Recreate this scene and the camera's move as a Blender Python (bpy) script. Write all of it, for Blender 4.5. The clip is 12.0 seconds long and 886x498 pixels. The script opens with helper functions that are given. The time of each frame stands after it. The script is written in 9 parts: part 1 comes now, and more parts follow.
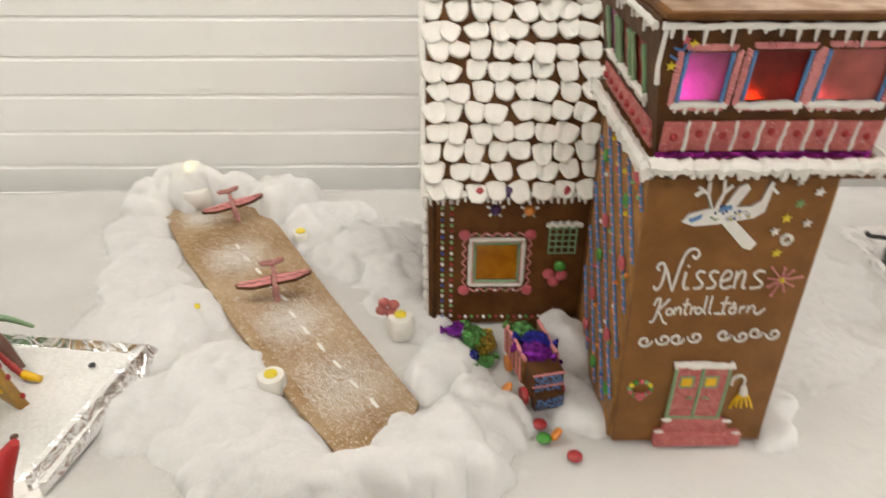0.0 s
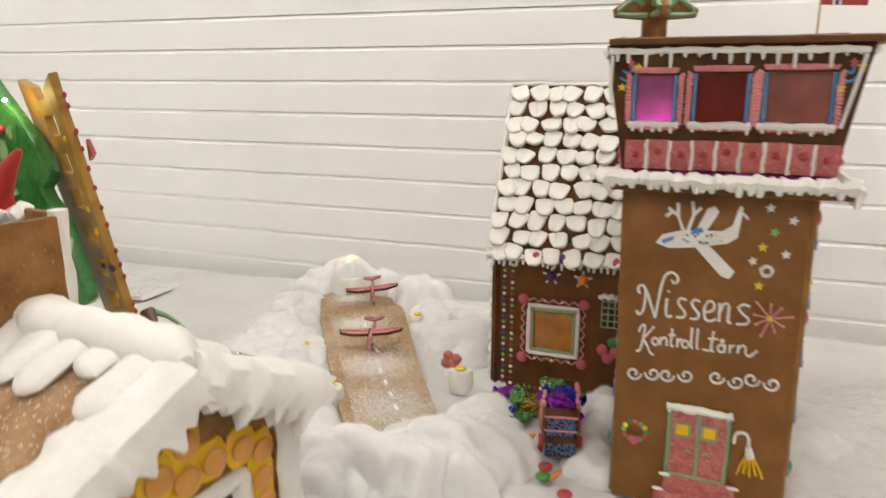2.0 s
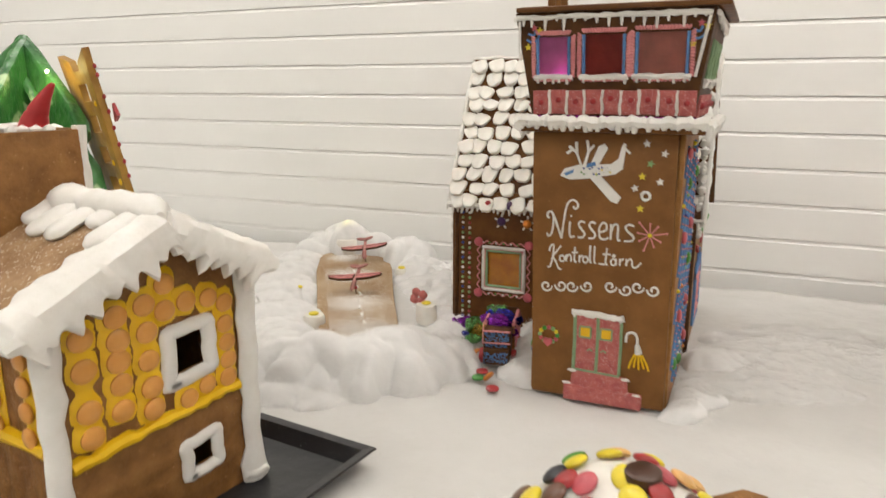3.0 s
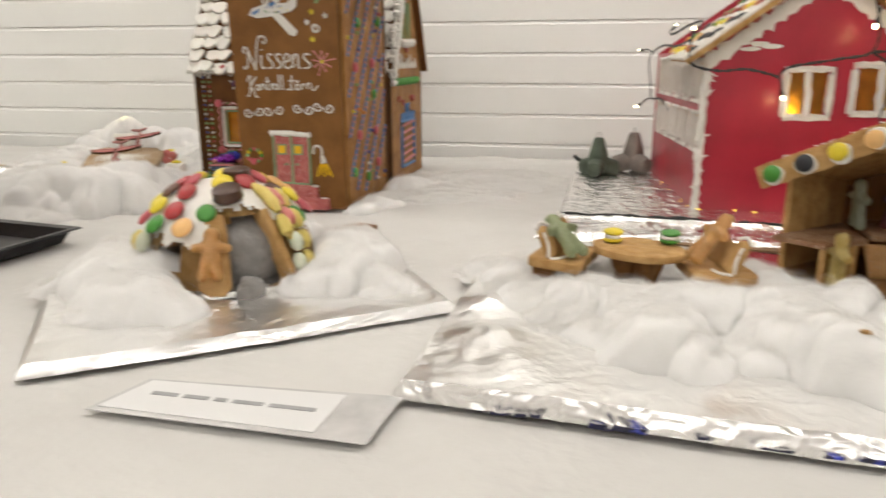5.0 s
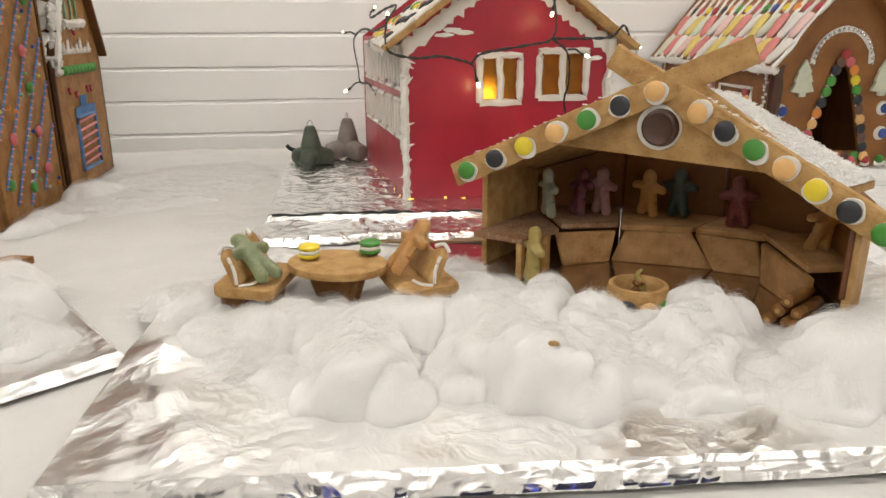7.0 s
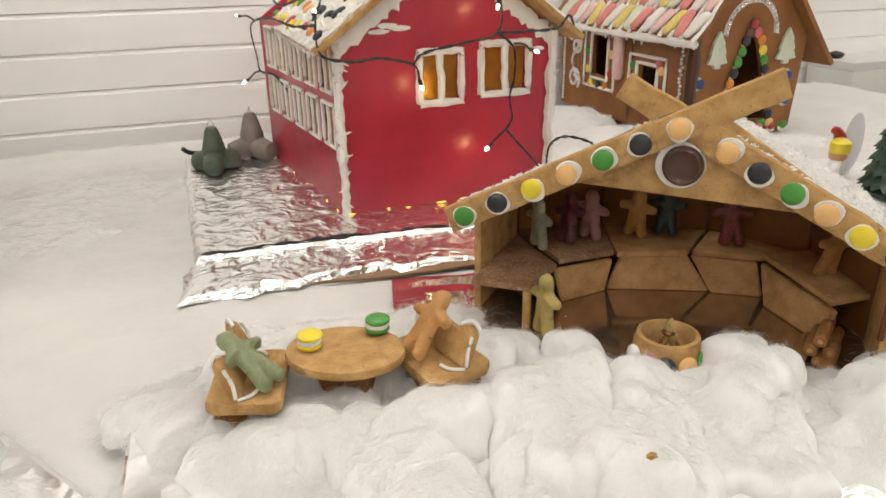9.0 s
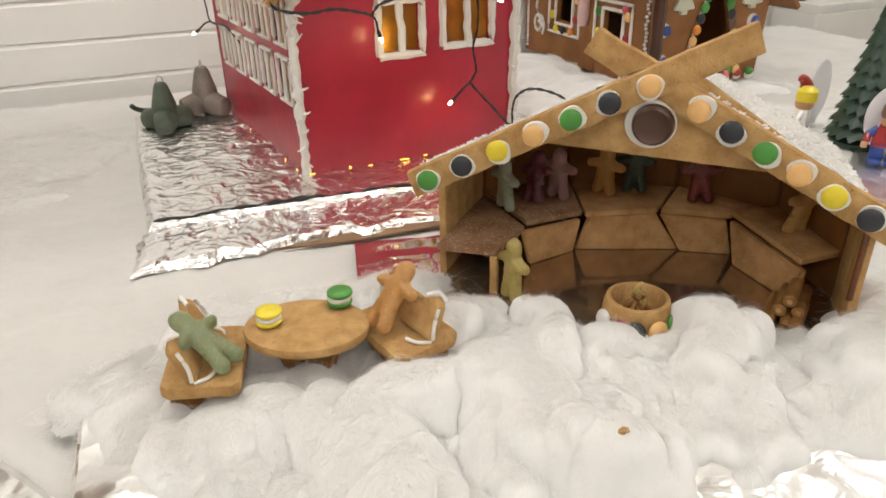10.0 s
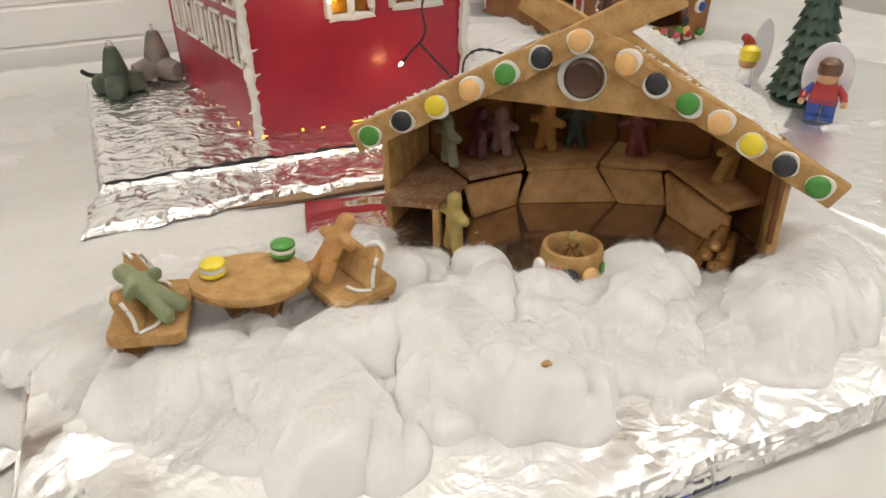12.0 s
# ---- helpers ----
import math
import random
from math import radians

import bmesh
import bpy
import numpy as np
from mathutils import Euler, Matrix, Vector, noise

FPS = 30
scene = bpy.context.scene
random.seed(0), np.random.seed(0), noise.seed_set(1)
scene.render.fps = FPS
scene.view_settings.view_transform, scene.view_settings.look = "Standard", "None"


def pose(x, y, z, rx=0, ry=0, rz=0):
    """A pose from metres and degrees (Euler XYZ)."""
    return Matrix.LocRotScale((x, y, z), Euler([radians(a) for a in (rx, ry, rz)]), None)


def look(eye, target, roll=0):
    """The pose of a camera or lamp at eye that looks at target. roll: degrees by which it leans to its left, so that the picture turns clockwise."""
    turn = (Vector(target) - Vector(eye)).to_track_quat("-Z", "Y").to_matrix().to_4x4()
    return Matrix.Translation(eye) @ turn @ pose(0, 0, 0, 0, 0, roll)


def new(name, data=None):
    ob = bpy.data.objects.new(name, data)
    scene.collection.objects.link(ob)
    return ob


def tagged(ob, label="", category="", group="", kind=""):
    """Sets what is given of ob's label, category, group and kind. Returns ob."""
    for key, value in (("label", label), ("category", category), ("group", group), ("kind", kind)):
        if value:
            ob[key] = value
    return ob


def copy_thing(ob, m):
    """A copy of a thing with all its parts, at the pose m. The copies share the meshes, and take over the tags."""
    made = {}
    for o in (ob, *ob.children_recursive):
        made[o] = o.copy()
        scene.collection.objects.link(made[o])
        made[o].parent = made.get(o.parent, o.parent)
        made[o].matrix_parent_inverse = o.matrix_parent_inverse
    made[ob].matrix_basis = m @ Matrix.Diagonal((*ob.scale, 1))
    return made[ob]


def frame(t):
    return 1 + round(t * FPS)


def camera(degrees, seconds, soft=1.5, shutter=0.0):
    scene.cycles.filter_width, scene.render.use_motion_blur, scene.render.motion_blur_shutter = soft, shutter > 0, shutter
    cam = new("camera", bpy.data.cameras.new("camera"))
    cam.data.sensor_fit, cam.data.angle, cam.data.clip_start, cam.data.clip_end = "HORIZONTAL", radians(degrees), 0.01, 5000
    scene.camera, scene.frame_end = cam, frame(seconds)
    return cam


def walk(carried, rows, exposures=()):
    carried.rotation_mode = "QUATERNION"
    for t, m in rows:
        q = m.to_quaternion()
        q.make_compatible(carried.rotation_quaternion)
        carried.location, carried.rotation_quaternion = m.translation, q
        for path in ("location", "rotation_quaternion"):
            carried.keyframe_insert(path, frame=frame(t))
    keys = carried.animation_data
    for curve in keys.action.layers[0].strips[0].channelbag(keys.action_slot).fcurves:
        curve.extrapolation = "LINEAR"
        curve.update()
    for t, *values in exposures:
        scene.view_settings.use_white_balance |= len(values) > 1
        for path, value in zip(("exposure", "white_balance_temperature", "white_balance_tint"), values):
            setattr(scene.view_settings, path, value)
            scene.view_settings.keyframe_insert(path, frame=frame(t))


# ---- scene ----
cam = camera(63.7, 12.0, 1.5, 0.4)
PATH = [
    (0, (0.284, 0.253, 0.563), (0.323, 1.956, -0.486), 0.3),
    (0.5, (0.333, 0.253, 0.535), (0.059, 2.034, -0.333), 0.4),
    (1, (0.352, 0.229, 0.495), (-0.103, 2.066, -0.153), 0.5),
    (1.5, (0.434, 0.168, 0.435), (-0.166, 2.012, -0.056), 0.4),
    (2, (0.543, 0.112, 0.406), (-0.145, 1.934, -0.047), 0.2),
    (2.5, (0.641, 0.041, 0.382), (-0.113, 1.84, -0.059), 0.1),
    (2.7, (0.665, 0.022, 0.375), (-0.103, 1.816, -0.065), 0.1),
    (4.3, (0.887, -0.13, 0.242), (0.093, 1.646, -0.221), -0.3),
    (4.5, (0.921, -0.137, 0.222), (0.227, 1.675, -0.263), -0.1),
    (5, (0.978, -0.153, 0.21), (0.554, 1.731, -0.313), -0.2),
    (5.5, (1.022, -0.152, 0.202), (0.914, 1.772, -0.335), -0.0),
    (6, (1.04, -0.139, 0.207), (1.12, 1.78, -0.35), -0.1),
    (6.5, (1.034, -0.104, 0.218), (1.228, 1.797, -0.371), -0.1),
    (7, (1.019, -0.078, 0.227), (1.288, 1.812, -0.368), -0.1),
    (7.2, (1.012, -0.07, 0.225), (1.317, 1.819, -0.354), -0.1),
    (8.8, (0.93, 0.03, 0.295), (1.545, 1.79, -0.43), -0.9),
    (9, (0.931, 0.043, 0.295), (1.568, 1.779, -0.468), -1.0),
    (9.5, (0.937, 0.064, 0.304), (1.613, 1.753, -0.529), -1.0),
    (10, (0.942, 0.065, 0.3), (1.639, 1.709, -0.6), -1.1),
    (10.5, (0.941, 0.063, 0.299), (1.649, 1.669, -0.66), -1.0),
    (11, (0.94, 0.059, 0.302), (1.66, 1.651, -0.672), -1.0),
    (11.5, (0.943, 0.049, 0.304), (1.679, 1.631, -0.673), -1.0),
    (12, (0.954, 0.035, 0.296), (1.702, 1.613, -0.678), -1.0),
]
walk(cam, [(t, look(eye, target, roll)) for t, eye, target, roll in PATH],
     [(0, 0.02), (2.5, -0.03), (4.3, -0.06), (7.2, -0.11), (8.8, 0.0), (9.7, 0.0), (10.5, -0.06), (12, -0.11)])

# ---- world and lights ----
world = bpy.data.worlds.new("room_world")
scene.world = world
world.use_nodes = True
world.node_tree.nodes["Background"].inputs[0].default_value = (1.0, 0.95, 0.9, 1)
world.node_tree.nodes["Background"].inputs[1].default_value = 0.05

TAU = 2 * math.pi
LAMP_W = 4.85
LAMP_SPOTS = [(-0.9, 0.75), (0.9, 0.75), (2.7, 0.75), (-0.9, -1.2), (0.9, -1.2), (2.7, -1.2), (-0.9, -2.7), (0.9, -2.7), (2.7, -2.7)]
CEIL = 1.95
for lx, ly in LAMP_SPOTS:
    data = bpy.data.lights.new("ceiling_lamp_light", "AREA")
    data.shape, data.size, data.size_y, data.energy = "RECTANGLE", 1.15, 0.26, LAMP_W * (1.0 if ly > 0 else 0.72 if ly > -2 else 0.5) * (1.22 if lx < 0 else 1.0 if lx < 2 else 0.85)
    data.color = (1.0, 0.94, 0.875)
    lamp_ob = new("ceiling_lamp_light", data)
    lamp_ob.matrix_world = pose(lx, ly, CEIL - 0.075)


# ---- materials ----
def nodes_of(m):
    m.use_nodes = True
    nt = m.node_tree
    return nt, nt.nodes, nt.links, nt.nodes["Principled BSDF"]


def mat(name, c1, c2=None, rough=0.6, metal=0.0, scale=30.0, bump=0.15, fine=6.0, coat=0.0, sss=0.0, sheen=0.0, speck=None, trans=0.0, stretch=(1, 1, 1), dist=0.002):
    """A material with colour mixed at two scales, fine relief and optional specks."""
    m = bpy.data.materials.new(name)
    nt, ns, ls, p = nodes_of(m)
    c2 = c2 or tuple(min(1, v * 0.78) for v in c1)
    tc = ns.new("ShaderNodeTexCoord")
    mp = ns.new("ShaderNodeMapping")
    mp.inputs["Scale"].default_value = stretch
    ls.new(tc.outputs["Object"], mp.inputs[0])
    n1 = ns.new("ShaderNodeTexNoise")
    n1.inputs["Scale"].default_value, n1.inputs["Detail"].default_value = scale, 5
    n2 = ns.new("ShaderNodeTexNoise")
    n2.inputs["Scale"].default_value, n2.inputs["Detail"].default_value = scale * fine, 4
    ls.new(mp.outputs[0], n1.inputs["Vector"])
    ls.new(mp.outputs[0], n2.inputs["Vector"])
    add = ns.new("ShaderNodeMath")
    add.operation = "MULTIPLY_ADD"
    add.inputs[1].default_value = 0.45
    ls.new(n2.outputs[0], add.inputs[0])
    sc = ns.new("ShaderNodeMath")
    sc.operation = "MULTIPLY_ADD"
    sc.inputs[1].default_value, sc.inputs[2].default_value = 3.0, -1.25
    ls.new(n1.outputs[0], sc.inputs[0])
    ls.new(sc.outputs[0], add.inputs[2])
    ramp = ns.new("ShaderNodeMix")
    ramp.data_type = "RGBA"
    ramp.inputs[6].default_value, ramp.inputs[7].default_value = (*c2, 1), (*c1, 1)
    ls.new(add.outputs[0], ramp.inputs[0])
    col = ramp.outputs[2]
    if speck:
        sn = ns.new("ShaderNodeTexNoise")
        sn.inputs["Scale"].default_value, sn.inputs["Detail"].default_value = speck[1], 2
        ls.new(mp.outputs[0], sn.inputs["Vector"])
        cr = ns.new("ShaderNodeMapRange")
        cr.inputs[1].default_value, cr.inputs[2].default_value = speck[2], speck[2] + 0.06
        ls.new(sn.outputs[0], cr.inputs[0])
        mx = ns.new("ShaderNodeMix")
        mx.data_type = "RGBA"
        mx.inputs[7].default_value = (*speck[0], 1)
        ls.new(col, mx.inputs[6])
        ls.new(cr.outputs[0], mx.inputs[0])
        col = mx.outputs[2]
    ls.new(col, p.inputs["Base Color"])
    p.inputs["Roughness"].default_value, p.inputs["Metallic"].default_value = rough, metal
    p.inputs["Coat Weight"].default_value, p.inputs["Coat Roughness"].default_value = coat, 0.15
    p.inputs["Subsurface Weight"].default_value = sss
    p.inputs["Subsurface Radius"].default_value = (0.006, 0.004, 0.003)
    p.inputs["Subsurface Scale"].default_value = 1.0
    p.inputs["Sheen Weight"].default_value = sheen
    p.inputs["Transmission Weight"].default_value = trans
    if bump:
        b = ns.new("ShaderNodeBump")
        b.inputs["Strength"].default_value, b.inputs["Distance"].default_value = bump, dist
        ls.new(add.outputs[0], b.inputs["Height"])
        ls.new(b.outputs[0], p.inputs["Normal"])
    return m


def glow(name, colour, strength):
    m = bpy.data.materials.new(name)
    nt, ns, ls, p = nodes_of(m)
    p.inputs["Base Color"].default_value = (*colour, 1)
    p.inputs["Emission Color"].default_value = (*colour, 1)
    p.inputs["Emission Strength"].default_value = strength
    return m


def sugar_glass(name, colour, rough=0.4):
    """Cast sugar pane: tinted, partly see-through, bubbly."""
    m = bpy.data.materials.new(name)
    nt, ns, ls, p = nodes_of(m)
    p.inputs["Base Color"].default_value = (*colour, 1)
    p.inputs["Roughness"].default_value = rough
    p.inputs["Transmission Weight"].default_value = 0.75
    p.inputs["IOR"].default_value = 1.3
    tc = ns.new("ShaderNodeTexCoord")
    cloud, blend = ns.new("ShaderNodeTexNoise"), ns.new("ShaderNodeMix")
    cloud.inputs["Scale"].default_value, cloud.inputs["Detail"].default_value = 55, 5
    blend.data_type = "RGBA"
    blend.inputs[6].default_value, blend.inputs[7].default_value = (*[v * 0.35 for v in colour], 1), (*[min(1, v * 1.25) for v in colour], 1)
    ls.new(tc.outputs["Object"], cloud.inputs["Vector"])
    ls.new(cloud.outputs[0], blend.inputs[0])
    ls.new(blend.outputs[2], p.inputs["Base Color"])
    n = ns.new("ShaderNodeTexNoise")
    n.inputs["Scale"].default_value = 160
    ls.new(tc.outputs["Object"], n.inputs["Vector"])
    b = ns.new("ShaderNodeBump")
    b.inputs["Strength"].default_value, b.inputs["Distance"].default_value = 0.5, 0.002
    ls.new(n.outputs[0], b.inputs["Height"])
    ls.new(b.outputs[0], p.inputs["Normal"])
    return m


GINGER = mat("gingerbread_dark", (0.148, 0.059, 0.0135), (0.09, 0.034, 0.0078), 0.5, scale=36, bump=0.3, speck=((0.26, 0.13, 0.05), 700, 0.73))
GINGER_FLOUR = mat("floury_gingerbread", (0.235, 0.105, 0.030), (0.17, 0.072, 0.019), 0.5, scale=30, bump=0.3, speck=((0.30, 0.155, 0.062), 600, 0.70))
SIDEBREAD = mat("gingerbread_amber_brown", (0.37, 0.188, 0.06), (0.235, 0.108, 0.03), 0.5, scale=45, bump=0.5, fine=7, dist=0.003, speck=((0.42, 0.24, 0.10), 320, 0.67))
BENCH = mat("floury_bench_biscuit", (0.52, 0.31, 0.14), (0.36, 0.195, 0.075), 0.7, scale=55, bump=0.5, fine=7, dist=0.003, speck=((0.44, 0.30, 0.17), 300, 0.63))
SUGARSEAT = mat("sugared_bench", (0.30, 0.18, 0.10), (0.2, 0.09, 0.035), 0.75, scale=60, bump=0.5, speck=((0.36, 0.25, 0.17), 420, 0.58))
GINGER_EDGE = mat("gingerbread_burnt", (0.098, 0.040, 0.0095), (0.046, 0.017, 0.0045), 0.6, scale=40, bump=0.25)
BISCUIT = mat("gingerbread_golden", (0.50, 0.315, 0.13), (0.36, 0.20, 0.07), 0.65, scale=75, bump=0.5, fine=7, speck=((0.32, 0.16, 0.052), 420, 0.66), dist=0.003)
BISCUIT_DARK = mat("gingerbread_brown", (0.29, 0.142, 0.046), (0.17, 0.074, 0.022), 0.5, scale=45, bump=0.5, fine=7, dist=0.003, speck=((0.36, 0.2, 0.085), 320, 0.67))
for bread in (GINGER, GINGER_FLOUR, GINGER_EDGE, SIDEBREAD, BENCH, BISCUIT, BISCUIT_DARK):
    bread.node_tree.nodes["Principled BSDF"].inputs["Specular IOR Level"].default_value = 0.22
CANDYBREAD = mat("gingerbread_amber", (0.28, 0.115, 0.028), (0.19, 0.07, 0.016), 0.6, scale=18, bump=0.25)
RUNWAY = mat("sugared_biscuit", (0.38, 0.27, 0.155), (0.26, 0.15, 0.06), 0.75, scale=15, bump=0.35, fine=14, speck=((0.62, 0.54, 0.44), 420, 0.60))
ROOFSUGAR = mat("sugared_roof_biscuit", (0.34, 0.21, 0.105), (0.22, 0.115, 0.045), 0.8, scale=50, bump=0.6, speck=((0.58, 0.48, 0.37), 420, 0.61))
ICING = mat("royal_icing", (0.75, 0.73, 0.685), (0.69, 0.665, 0.61), 0.55, scale=60, bump=0.2, sss=0.05)
COCONUT = mat("coconut_icing", (0.82, 0.81, 0.78), (0.74, 0.72, 0.68), 0.7, scale=220, bump=0.5, dist=0.003)
MALLOW = mat("marshmallow", (0.76, 0.735, 0.675), (0.69, 0.66, 0.595), 0.55, scale=45, bump=0.12, sss=0.1)
WOOL = mat("cotton_wool", (0.695, 0.686, 0.668), (0.665, 0.656, 0.638), 1.0, scale=40, bump=0.10, fine=5, sheen=0.3, stretch=(1, 2.2, 1.6), dist=0.005, sss=0.6)
WOOL.node_tree.nodes["Principled BSDF"].inputs["Subsurface Radius"].default_value = (0.018, 0.0177, 0.0172)


def fibre_material():
    """Thin cotton fibres: half of the light passes through them."""
    m = bpy.data.materials.new("cotton_fibre")
    nt, ns, ls, p = nodes_of(m)
    d, t, x = ns.new("ShaderNodeBsdfDiffuse"), ns.new("ShaderNodeBsdfTranslucent"), ns.new("ShaderNodeMixShader")
    for k in (d, t):
        k.inputs[0].default_value = (0.81, 0.80, 0.78, 1)
    x.inputs[0].default_value = 0.5
    ls.new(d.outputs[0], x.inputs[1])
    ls.new(t.outputs[0], x.inputs[2])
    ls.new(x.outputs[0], ns["Material Output"].inputs[0])
    ns.remove(p)
    return m


FIBRE = fibre_material()
CLOTH = mat("white_fleece_cloth", (0.58, 0.567, 0.54), (0.525, 0.511, 0.485), 0.95, scale=7, bump=0.5, fine=14, sheen=0.2, dist=0.004)
WALLM = mat("white_lacquered_panel", (0.87, 0.862, 0.832), (0.83, 0.822, 0.792), 0.42, scale=2.2, bump=0.03, fine=30)
PLASTER = mat("painted_plaster", (0.84, 0.82, 0.79), (0.79, 0.77, 0.74), 0.8, scale=2)
FLOORM = mat("grey_lino", (0.28, 0.27, 0.25), (0.22, 0.21, 0.19), 0.5, scale=6)
BLACKTRAY = mat("black_enamel", (0.018, 0.018, 0.02), (0.012, 0.012, 0.013), 0.35, scale=30, bump=0.2, speck=((0.4, 0.4, 0.4), 700, 0.72))
WIRE = mat("black_strand", (0.012, 0.014, 0.012), (0.008, 0.009, 0.008), 0.5)
REDPAINT = mat("red_icing_glaze", (0.41, 0.013, 0.034), (0.32, 0.009, 0.025), 0.38, scale=16, bump=0.3, coat=0.2)
CHOC = mat("chocolate", (0.075, 0.03, 0.016), (0.05, 0.02, 0.01), 0.35, scale=20, bump=0.1)
PAPER = mat("white_paper", (0.66, 0.655, 0.645), (0.64, 0.635, 0.625), 0.7, scale=5, bump=0.05)
INK = mat("grey_ink", (0.33, 0.325, 0.33), (0.3, 0.3, 0.3), 0.8)
CARD = mat("brown_cardboard", (0.27, 0.17, 0.095), (0.2, 0.12, 0.06), 0.85, scale=60)
# the pale specks put the patches lit by the tiny lamps into the green
TREEGREEN = mat("green_icing", (0.012, 0.10, 0.02), (0.06, 0.23, 0.055), 0.34, scale=30, bump=0.7, fine=4, coat=0.3, speck=((0.40, 0.55, 0.30), 26, 0.61), stretch=(1, 1, 0.7), dist=0.004)
SPRIG = mat("pale_green_icing", (0.24, 0.37, 0.20), (0.18, 0.29, 0.15), 0.5, scale=40)
PINK = mat("pink_icing", (0.66, 0.26, 0.25), (0.56, 0.19, 0.19), 0.5, scale=40)
BLUE = mat("blue_icing", (0.10, 0.24, 0.48), (0.07, 0.17, 0.38), 0.5, scale=40)
YELLOWICE = mat("yellow_icing", (0.80, 0.50, 0.006), (0.70, 0.41, 0.004), 0.4, scale=30, bump=0.2)
PINKGUM = mat("sugared_pink_candy", (0.50, 0.14, 0.12), (0.38, 0.085, 0.08), 0.7, scale=120, bump=0.6, speck=((0.7, 0.5, 0.45), 800, 0.62))
SILVER = mat("silver_pearl", (0.7, 0.7, 0.7), rough=0.25, metal=1.0, bump=0)
# smooth foil; the brown benches it mirrors are put into its colour
FLOORFOIL = mat("brown_mirroring_foil", (0.58, 0.45, 0.33), (0.40, 0.29, 0.2), 0.08, metal=0.9, scale=12, bump=0.03, coat=0.5)
CLAYGREEN = mat("mossy_painted_clay", (0.085, 0.11, 0.075), (0.05, 0.066, 0.045), 0.55, scale=35)
CLAYGREY = mat("grey_brown_clay", (0.22, 0.185, 0.155), (0.15, 0.125, 0.105), 0.6, scale=35)
STEEL = mat("steel_wire", (0.5, 0.48, 0.45), rough=0.3, metal=1.0, bump=0)
WAXGREEN = mat("dark_green_wax", (0.02, 0.055, 0.03), (0.013, 0.036, 0.02), 0.4, scale=40, sss=0.05)
AMBER = sugar_glass("amber_sugar_pane", (0.75, 0.40, 0.04))
AMBERSOLID = mat("amber_sugar_solid", (0.50, 0.19, 0.008), (0.34, 0.11, 0.005), 0.2, scale=45, coat=0.4)
MAGENTAPANE = sugar_glass("magenta_sugar_pane", (0.85, 0.3, 0.6), 0.75)
REDPANE = sugar_glass("dark_red_sugar_pane", (0.45, 0.05, 0.03))
ROSEPANE = sugar_glass("rose_sugar_pane", (0.80, 0.34, 0.26))
CLEAR = mat("clear_sleeve", (0.64, 0.632, 0.62), rough=0.2, trans=0.0, bump=0.0, coat=0.6)
WHITELED = glow("warm_led", (1.0, 0.84, 0.5), 16.0)
YELLOWLED = glow("yellow_led", (1.0, 0.66, 0.1), 2.2)
LAMPFACE = glow("lamp_diffuser", (1.0, 0.96, 0.91), 9.0)


def candy(name, c, rough=0.38, coat=0.15):
    return mat(name, c, tuple(v * 0.82 for v in c), rough, scale=70, bump=0.06, coat=coat)


C = {
    "red": candy("red_candy", (0.38, 0.028, 0.03)),
    "orange": candy("orange_candy", (0.72, 0.24, 0.03)),
    "peach": candy("peach_candy", (0.78, 0.46, 0.17)),
    "yellow": candy("yellow_candy", (0.78, 0.62, 0.03)),
    "green": candy("green_candy", (0.055, 0.26, 0.03)),
    "black": candy("black_candy", (0.016, 0.018, 0.024)),
    "brown": candy("brown_candy", (0.13, 0.055, 0.03)),
    "blue": candy("blue_candy", (0.03, 0.07, 0.30)),
    "purple": candy("purple_candy", (0.06, 0.018, 0.09)),
    "pink": candy("pink_candy", (0.55, 0.10, 0.12)),
    "white": candy("white_candy", (0.8, 0.78, 0.74)),
    "lime": candy("pale_green_candy", (0.24, 0.42, 0.16)),
}


def gummy_mat(name, c, clear=0.5):
    m = mat(name, tuple(v * 0.75 + 0.03 for v in c), tuple(v * 0.7 for v in c), 0.42, scale=70, bump=0.35, fine=9, sss=0.2, trans=clear, speck=(tuple(v * 0.75 + 0.05 for v in c), 620, 0.55))
    return m


GUM = {
    "green": gummy_mat("green_gummy", (0.40, 0.48, 0.24)),
    "dark": gummy_mat("dark_green_gummy", (0.055, 0.10, 0.07)),
    "orange": gummy_mat("orange_gummy", (0.86, 0.46, 0.12)),
    "yellow": gummy_mat("yellow_gummy", (0.74, 0.57, 0.15)),
    "red": gummy_mat("red_gummy", (0.33, 0.045, 0.035)),
    "purple": gummy_mat("wine_gummy", (0.22, 0.03, 0.05)),
    "white": gummy_mat("pale_green_gummy", (0.58, 0.62, 0.45)),
    "pinkish": gummy_mat("pale_pink_gummy", (0.66, 0.36, 0.33)),
}


FOAM = {
    "yellow": gummy_mat("yellow_foam_sweet", (0.84, 0.66, 0.16), 0.0),
    "white": gummy_mat("pale_green_foam_sweet", (0.74, 0.78, 0.60), 0.0),
    "paleice": gummy_mat("milky_foam_sweet", (0.86, 0.82, 0.75), 0.0),
    "rose": gummy_mat("rose_foam_sweet", (0.78, 0.25, 0.22), 0.0),
    "pinkish": gummy_mat("pale_pink_foam_sweet", (0.84, 0.56, 0.52), 0.0),
}


def foil_paper(name, colour):
    return mat(name, colour, tuple(v * 0.5 for v in colour), 0.22, metal=0.9, scale=130, bump=0.9, dist=0.004)


